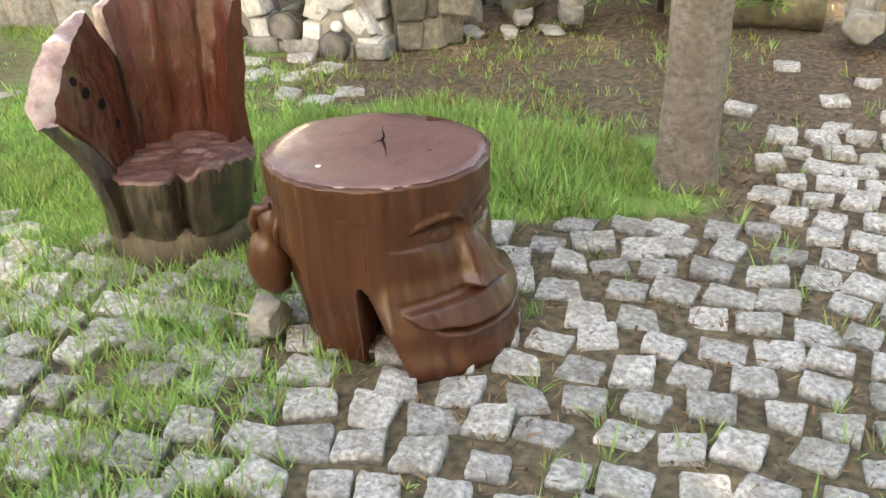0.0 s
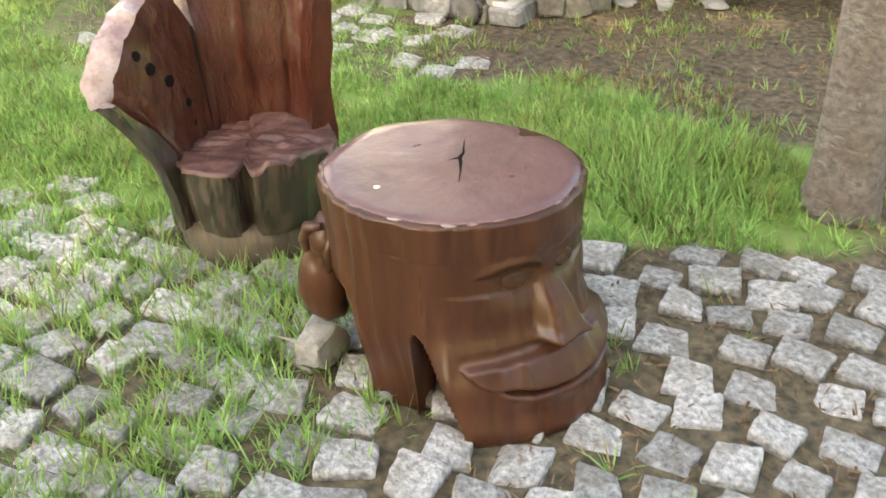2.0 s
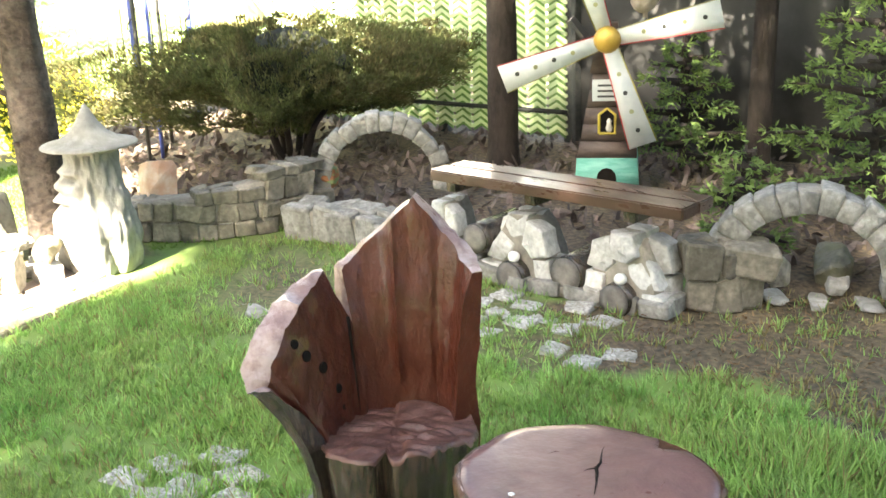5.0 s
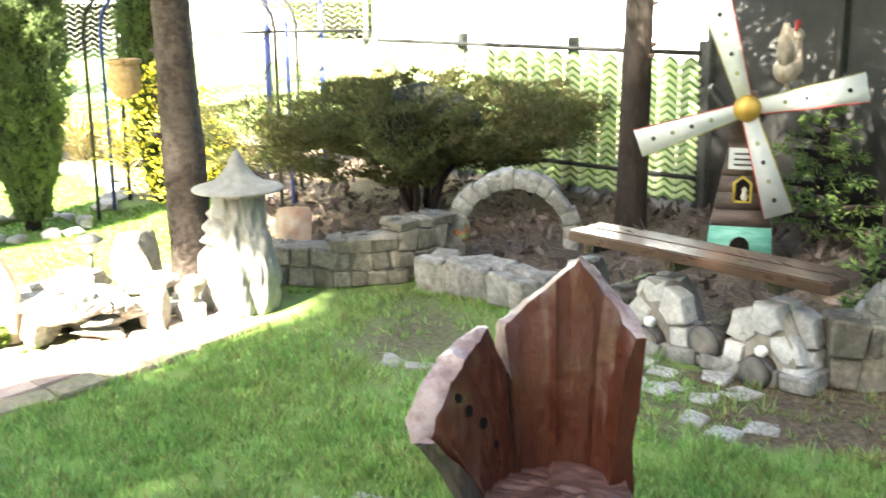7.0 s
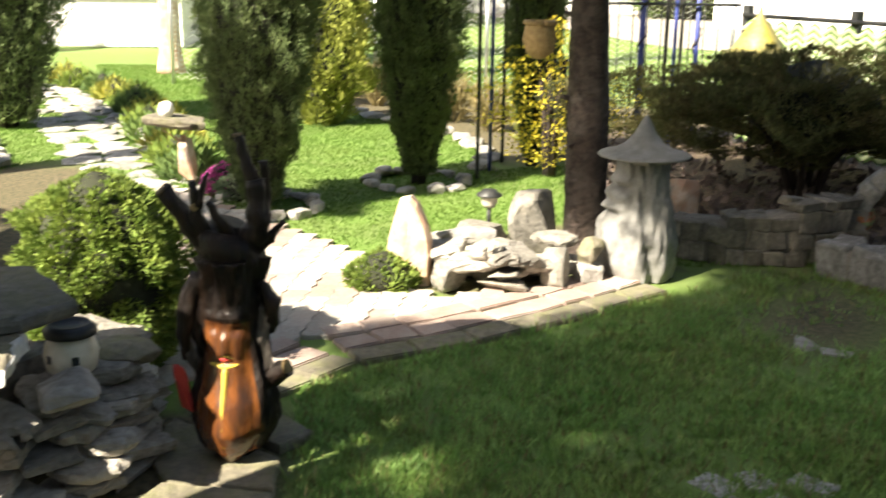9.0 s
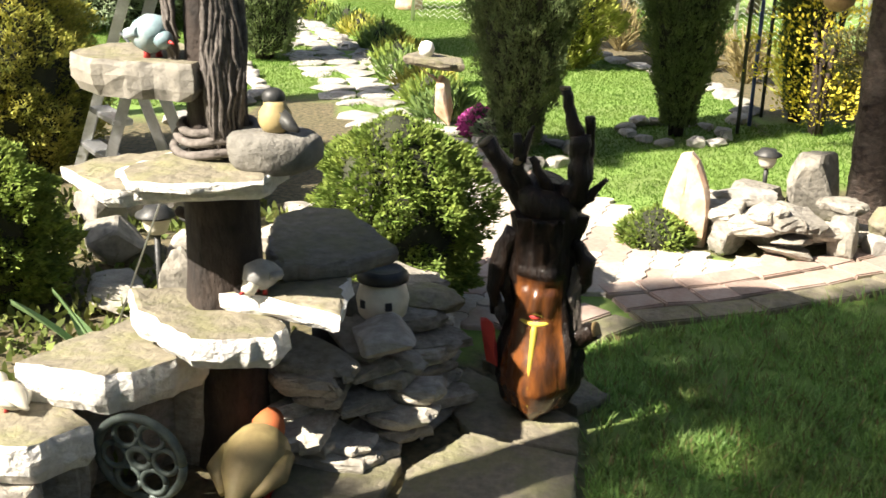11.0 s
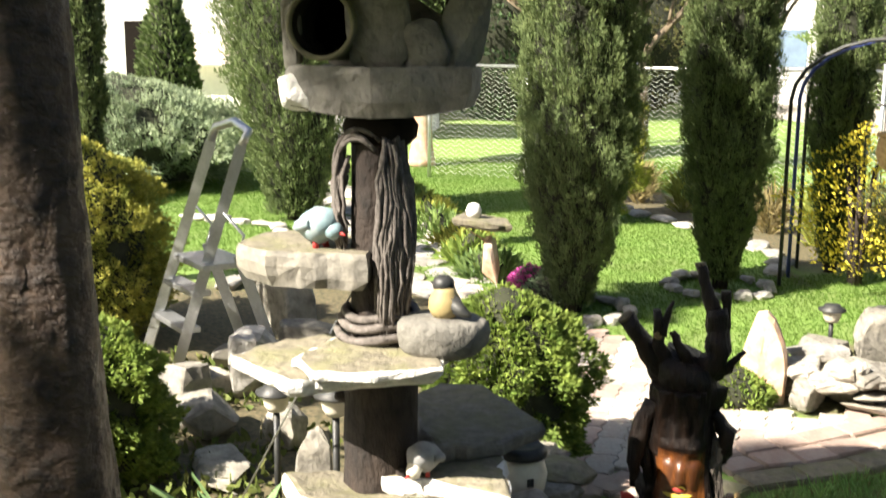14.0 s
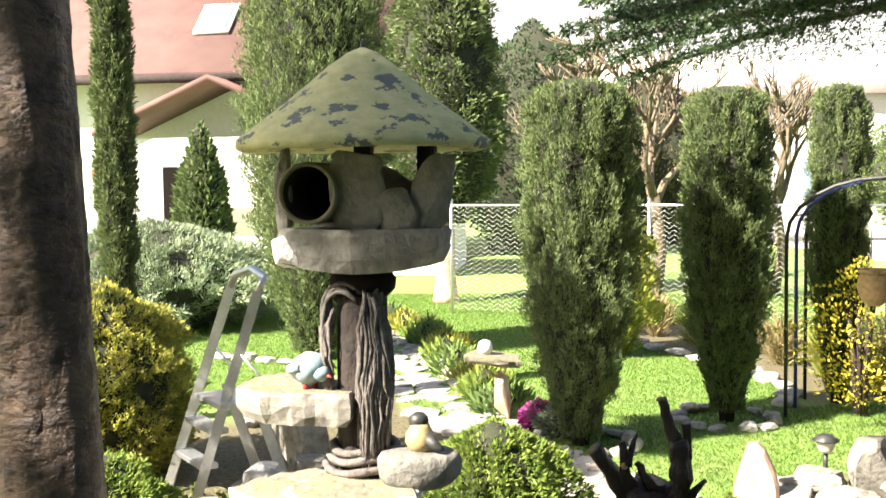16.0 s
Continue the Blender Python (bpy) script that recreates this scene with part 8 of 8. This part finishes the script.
part("porch_roof", rings([[(0.0, -0.75, 2.75), (1.9, -0.75, 2.75), (1.9, -0.75, 2.87), (0.0, -0.75, 2.87)], [(0, 1.75, 3.85), (1.9, 1.75, 3.85), (1.9, 1.75, 3.97), (0, 1.75, 3.97)], [(0, 4.2, 2.75), (1.9, 4.2, 2.75), (1.9, 4.2, 2.87), (0, 4.2, 2.87)]]), M["roofred"], house, "red-brown gabled porch roof")
part("porch_wall", box(0.2, 4.2, 2.7, (1.5, 1.75, 0), 0.01), M["white"], house)
part("door", box(0.05, 1.1, 2.1, (1.62, 1.2, 0), 0.01), M["black"], house, "dark open porch")
part("drainpipe", tube([(1.72, -0.6, 2.75), (1.65, -0.45, 2.45), (1.65, -0.45, 0)], 0.05, 8), M["barkdark"], house)
pot2 = thing("hanging_pot", (-20.05, -9.85, 1.75), "orange terracotta pot on the porch wall", "flower pot")
part("pot", lathe([(0.10, 0), (0.17, 0.05), (0.2, 0.28), (0.22, 0.30), (0.17, 0.30)], 14), M["orange"], pot2)
part("hanger", tube([(0, 0, 0.28), (0, 0, 1.05)], 0.01, 5), M["iron"], pot2)

for i, (x, y, w, dp, h, rh, turn, wm, lb) in enumerate(((-36, 5.0, 14, 8, 4.2, 1.6, 95, "white", "far white house with a low red roof"), (-26, 15, 9, 7, 4.2, 2.5, 60, "white", "pale neighbouring house beyond the fence"), (-19.5, -4.4, 4.2, 3, 1.3, 0.5, 90, "white", "low white outbuilding at the end of the lawn"))):
    t = thing("neighbour_house", (x, y, 0), lb, "house", turn=turn)
    part("wall", box(w, dp, h, (0, 0, 0), 0.02), M[wm], t)
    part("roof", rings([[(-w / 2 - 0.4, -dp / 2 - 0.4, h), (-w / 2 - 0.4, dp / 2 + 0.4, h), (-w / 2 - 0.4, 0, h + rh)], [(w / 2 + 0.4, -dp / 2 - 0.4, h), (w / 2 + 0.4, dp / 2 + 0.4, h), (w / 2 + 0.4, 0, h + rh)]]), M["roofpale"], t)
    for k in range(4 if w > 5 else 0):
        for s in (-1, 1):
            win = part("window", box(1.1, 0.08, 1.3, (-w / 2 + w * (k + 0.5) / 4, s * dp / 2, 1.0), 0.01), M["white"], t)
            part("pane", box(0.9, 0.05, 1.1, (-w / 2 + w * (k + 0.5) / 4, s * (dp / 2 + 0.03), 1.1), 0.005), M["glass"], win)

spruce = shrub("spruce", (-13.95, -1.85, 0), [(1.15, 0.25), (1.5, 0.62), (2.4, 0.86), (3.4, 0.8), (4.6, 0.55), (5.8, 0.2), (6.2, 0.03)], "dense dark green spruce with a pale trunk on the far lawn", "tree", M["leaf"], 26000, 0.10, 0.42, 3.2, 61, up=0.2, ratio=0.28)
part("trunk", trunk_bm([(0, 0.2), (0.3, 0.15), (2, 0.12), (5.9, 0.03)], (0, 0), 6, 61), M["redrock"], spruce, "pale bare trunk")


def bare_tree(place, h, seed, label, spread=0.55, blossom=None):
    """A leafless tree: limbs forking four times."""
    root = thing("bare_tree", place, label, "tree")
    r = random.Random(seed)
    trunk = bmesh.new()
    limbs = []
    tips = []

    def grow(p, d, ln, rad, depth, b):
        q = p + d * ln * 0.5 + Vector((r.uniform(-1, 1), r.uniform(-1, 1), r.uniform(-0.5, 0.5))) * ln * 0.08
        e = p + d * ln
        tube([p, q, e], [rad, rad * 0.85, rad * 0.68], 6 if depth < 2 else 4, b)
        if depth == 4:
            tips.append(e)
            return
        for _ in range(4):
            n = (d + Vector((r.uniform(-1, 1), r.uniform(-1, 1), r.uniform(-0.35, 0.8))) * spread * 1.5).normalized()
            if depth == 0:
                limbs.append(bmesh.new())
            grow(e - d * ln * r.uniform(0, 0.3), n, ln * r.uniform(0.55, 0.8), rad * 0.6, depth + 1, limbs[-1])

    grow(Vector((0, 0, 0)), Vector((0.05, 0, 1)), h * 0.36, h * 0.024, 0, trunk)
    part("trunk", trunk, M["log"], root)
    for b in limbs:
        part("limb", b, M["log"], root)
    return tips


bare_tree((-13.2, 1.05, 0), 4.2, 1, "bare fruit tree with forking grey limbs behind the wire fence")
bare_tree((-15.0, 2.9, 0), 4.0, 2, "bare fruit tree in the neighbouring garden")
bare_tree((-16.5, 0.2, 0), 4.6, 5, "tall bare tree behind the fruit trees")
for i, (x, y, h, r0, m) in enumerate(((-24, -1.0, 5.5, 2.2, "leafspruce"), (-28, 2, 4.5, 2.5, "leafdry"), (-30, 10, 4.0, 2.4, "leafyoung"), (-26, -14, 5, 2.2, "leaf"))):
    shrub("garden_tree", (x, y, 0), [(0, r0 * 0.3), (h * 0.25, r0 * 0.9), (h * 0.5, r0), (h * 0.8, r0 * 0.6), (h, 0.05)], "distant garden tree with uneven green crown", "tree", M[m], 15000, 0.14, 0.55, 1.6, 80 + i, up=0.5)

# pale sheet added so the far sunlit ground burns out to white
bright_ground = raw("road", [(-19, 6.5, 0.012), (-60, -1, 0.012), (-90, 60, 0.012), (-16, 44, 0.012), (-13.5, 13, 0.012)], [(0, 4, 3, 2, 1)], M["paver"])
tagged(bright_ground, "pale ground sheet added for the blown-out brightness beyond the fences", "road", kind="structure")
# glowing sheet added to whiten the sky low over the far gardens
haze = bpy.data.materials.new("white_sky_glow")
haze.use_nodes = True
glow = haze.node_tree.nodes.new("ShaderNodeEmission")
glow.inputs[0].default_value, glow.inputs[1].default_value = (1.0, 0.99, 0.97, 1), 0.34
haze.node_tree.links.new(glow.outputs[0], haze.node_tree.nodes["Material Output"].inputs[0])
arc = [(260 * math.cos(a), 260 * math.sin(a)) for a in np.radians(np.linspace(120, 240, 25))]
raw("backdrop", [(x, y, z) for x, y in arc for z in (-2, 110)], [(2 * i, 2 * i + 2, 2 * i + 3, 2 * i + 1) for i in range(24)], haze)
tagged(bpy.data.objects["backdrop"], "glowing white backdrop for the spring sky over the far gardens", "sky", kind="structure")

# ---- cobbles, pavers and path stones ----
cobbles = thing("cobble_pavement", (0, 0, 0), "old pavement of uneven granite cobbles with grass in the joints", "pavement", kind="structure")
rr = random.Random(5)
ca, sa = math.cos(radians(27)), math.sin(radians(27))
spots = []
for i in range(-36, 37):
    for j in range(-36, 37):
        u = i * 0.138 + (0.05 if j % 2 else 0) + rr.uniform(-0.022, 0.022)
        v = j * 0.130 + 0.05 * math.sin(i * 0.33) + rr.uniform(-0.018, 0.018)
        x, y = 0.0 + u * ca - v * sa, 2.6 + u * sa + v * ca
        if rr.random() < (1.0 if y > 4.95 else 0.62 if y > 4.3 + 0.5 * (x + 0.4) else 0.025):
            continue
        if inside(np.array([x]), np.array([y]), COBBLES)[0] and math.hypot(x + 0.38, y - 3.72) > 0.17 and math.hypot(x + 1.3, y - 2.38) > 0.2:
            spots.append((x, y))
spots.sort(key=lambda p: math.hypot(p[0] - 0.1, p[1] - 2.2))


def sett_size(x, y):
    """Close-set rounded stones on the grassy side, smaller ones with open joints on the bare side."""
    k = ramp01((x + 0.25 * (y - 2.5) + 0.35) / 0.5)
    return (0.132 - 0.014 * k) * rr.uniform(0.86, 1.14), (0.122 - 0.018 * k) * rr.uniform(0.84, 1.16)


def set_cobble(x, y, parent, z=-0.036):
    sx, sy = sett_size(x, y)
    return put("cobble", rr.choice(SETTS), parent, (x, y, z + rr.uniform(-0.012, 0.008)), (sx, sy, 0.055), (rr.uniform(-5, 5), rr.uniform(-5, 5), 27 + 9 * math.sin(x * 2.1 + y) + rr.uniform(-15, 15) + 180 * rr.randrange(2)))


for x, y in spots[:300]:
    set_cobble(x, y, cobbles)


def joined_cobbles(name, points, label, z=-0.036):
    b = bmesh.new()
    for x, y in points:
        n0 = len(b.verts)
        b.from_mesh(rr.choice(SETTS))
        b.verts.ensure_lookup_table()
        m = pose(x, y, z + rr.uniform(-0.012, 0.004), rr.uniform(-4, 4), rr.uniform(-4, 4), 27 + rr.uniform(-18, 18)) @ Matrix.Diagonal((*sett_size(x, y), 0.06, 1))
        bmesh.ops.transform(b, matrix=m, verts=b.verts[n0:])
    ob = part(name, b, M["cobble"], cobbles, label)
    ob["kind"] = "stuff"


joined_cobbles("outer_cobbles", spots[300:], "further granite cobbles")
lawn = []
for i in range(18):
    for j in range(19):
        x, y = -3.2 + i * 0.16 + rr.uniform(-0.02, 0.02), 1.3 + j * 0.15 + rr.uniform(-0.02, 0.02)
        if not inside(np.array([x]), np.array([y]), COBBLES)[0] and (inside(np.array([x]), np.array([y]), SETT_STRIP)[0] or math.hypot((x + 1.62) / 0.45, (y - 2.0) / 0.5) < 1) and rr.random() < 0.75:
            lawn.append((x, y))
joined_cobbles("sunken_cobbles", lawn, "cobbles sunk in the lawn", -0.046)

paving = thing("paved_path", (0, 0, 0), "path of pale and pinkish interlocking concrete pavers", "pavement", kind="structure")
outline = []
W, Hh = 0.205, 0.112
for k in range(16):
    outline.append((-W / 2 + W * k / 16, -Hh / 2 + 0.007 * math.sin(4 * math.pi * k / 16)))
for k in range(4):
    outline.append((W / 2 + 0.008 * math.sin(2 * math.pi * k / 4), -Hh / 2 + Hh * k / 4))
for k in range(16):
    outline.append((W / 2 - W * k / 16, Hh / 2 + 0.007 * math.sin(4 * math.pi * (16 - k) / 16)))
for k in range(4):
    outline.append((-W / 2 + 0.008 * math.sin(2 * math.pi * (4 - k) / 4), Hh / 2 - Hh * k / 4))
PAVERS = []
for m in ("paver", "paver", "paver", "paverred"):
    b = rings([[(x, y, 0) for x, y in outline], [(x, y, 0.05) for x, y in outline], [(x * 0.975, y * 0.955, 0.055) for x, y in outline]])
    for f in b.faces:
        f.smooth = False
    me = bpy.data.meshes.new("paver")
    b.to_mesh(me)
    b.free()
    me.materials.append(M[m])
    PAVERS.append(me)
EDGE = [(-2.62, 0.36), (-2.95, 0.68), (-3.18, 1.17), (-3.42, 1.57), (-3.85, 2.16)]
ca, sa = math.cos(radians(168)), math.sin(radians(168))
for i in range(-24, 25):
    for j in range(-16, 17):
        u, v = i * 0.2075 + (0.104 if j % 2 else 0), j * 0.1140
        x, y = -4.2 + u * ca - v * sa, 0.1 + u * sa + v * ca
        near_edge = min(math.hypot(x - (a[0] + (c[0] - a[0]) * t), y - (a[1] + (c[1] - a[1]) * t)) for a, c in zip(EDGE, EDGE[1:]) for t in (0, 0.25, 0.5, 0.75, 1))
        if near_edge > 0.42 and inside(np.array([x]), np.array([y]), PAVED)[0]:
            put("paver", PAVERS[rr.randrange(4)], paving, (x, y, -0.038 + rr.uniform(-0.003, 0.003)), (1, 1, 1), (rr.uniform(-1, 1), rr.uniform(-1, 1), 168 + rr.uniform(-1.5, 1.5)))
for row, (off, m, wid) in enumerate(((0.08, "slab", 0.15), (0.24, "paverred", 0.15), (0.385, "paverred", 0.13))):
    for a, c in zip(EDGE, EDGE[1:]):
        ln = math.hypot(c[0] - a[0], c[1] - a[1])
        dx, dy = (c[0] - a[0]) / ln, (c[1] - a[1]) / ln
        cnt = max(1, round(ln / (0.22 if row == 0 else 0.2)))
        for k in range(cnt):
            t = (k + 0.5) / cnt * ln
            sz = ln / cnt
            b = box(sz - 0.012, wid - 0.01, 0.05, (0, 0, 0), 0.006)
            for v in b.verts:
                v.co += wob(v.co + Vector((row, k, a[0])), 9, 0.008)
            ob = part("border_stone", b, M[m], paving)
            ob.matrix_basis = pose(a[0] + dx * t - dy * off, a[1] + dy * t + dx * off, -0.03 + rr.uniform(-0.003, 0.004), rr.uniform(-1.5, 1.5), 0, math.degrees(math.atan2(dy, dx)) + rr.uniform(-2, 2))

path = thing("stepping_path", (0, 0, 0), "garden path of flat pale natural flagstones", "path", kind="structure")
line = [(-6.2, -0.62), (-7.2, -1.05), (-8.4, -1.5), (-9.8, -2.1), (-11.2, -2.75), (-12.6, -3.3)]
FLAGS = stone_meshes("rock", 9, 6, 1.0, "flagstone", 2, 0.03)
for (x0, y0), (x1, y1) in zip(line, line[1:]):
    ln = math.hypot(x1 - x0, y1 - y0)
    dx, dy = (x1 - x0) / ln, (y1 - y0) / ln
    for k in range(int(ln / 0.3)):
        for s in (-0.3, 0.0, 0.3):
            t = k * 0.3 + rr.uniform(-0.04, 0.04)
            put("flagstone", rr.choice(FLAGS), path, (x0 + dx * t - dy * (s + rr.uniform(-0.04, 0.04)), y0 + dy * t + dx * s, -0.035), (rr.uniform(0.27, 0.36), rr.uniform(0.26, 0.34), 0.06), (0, 0, rr.uniform(0, 360)))
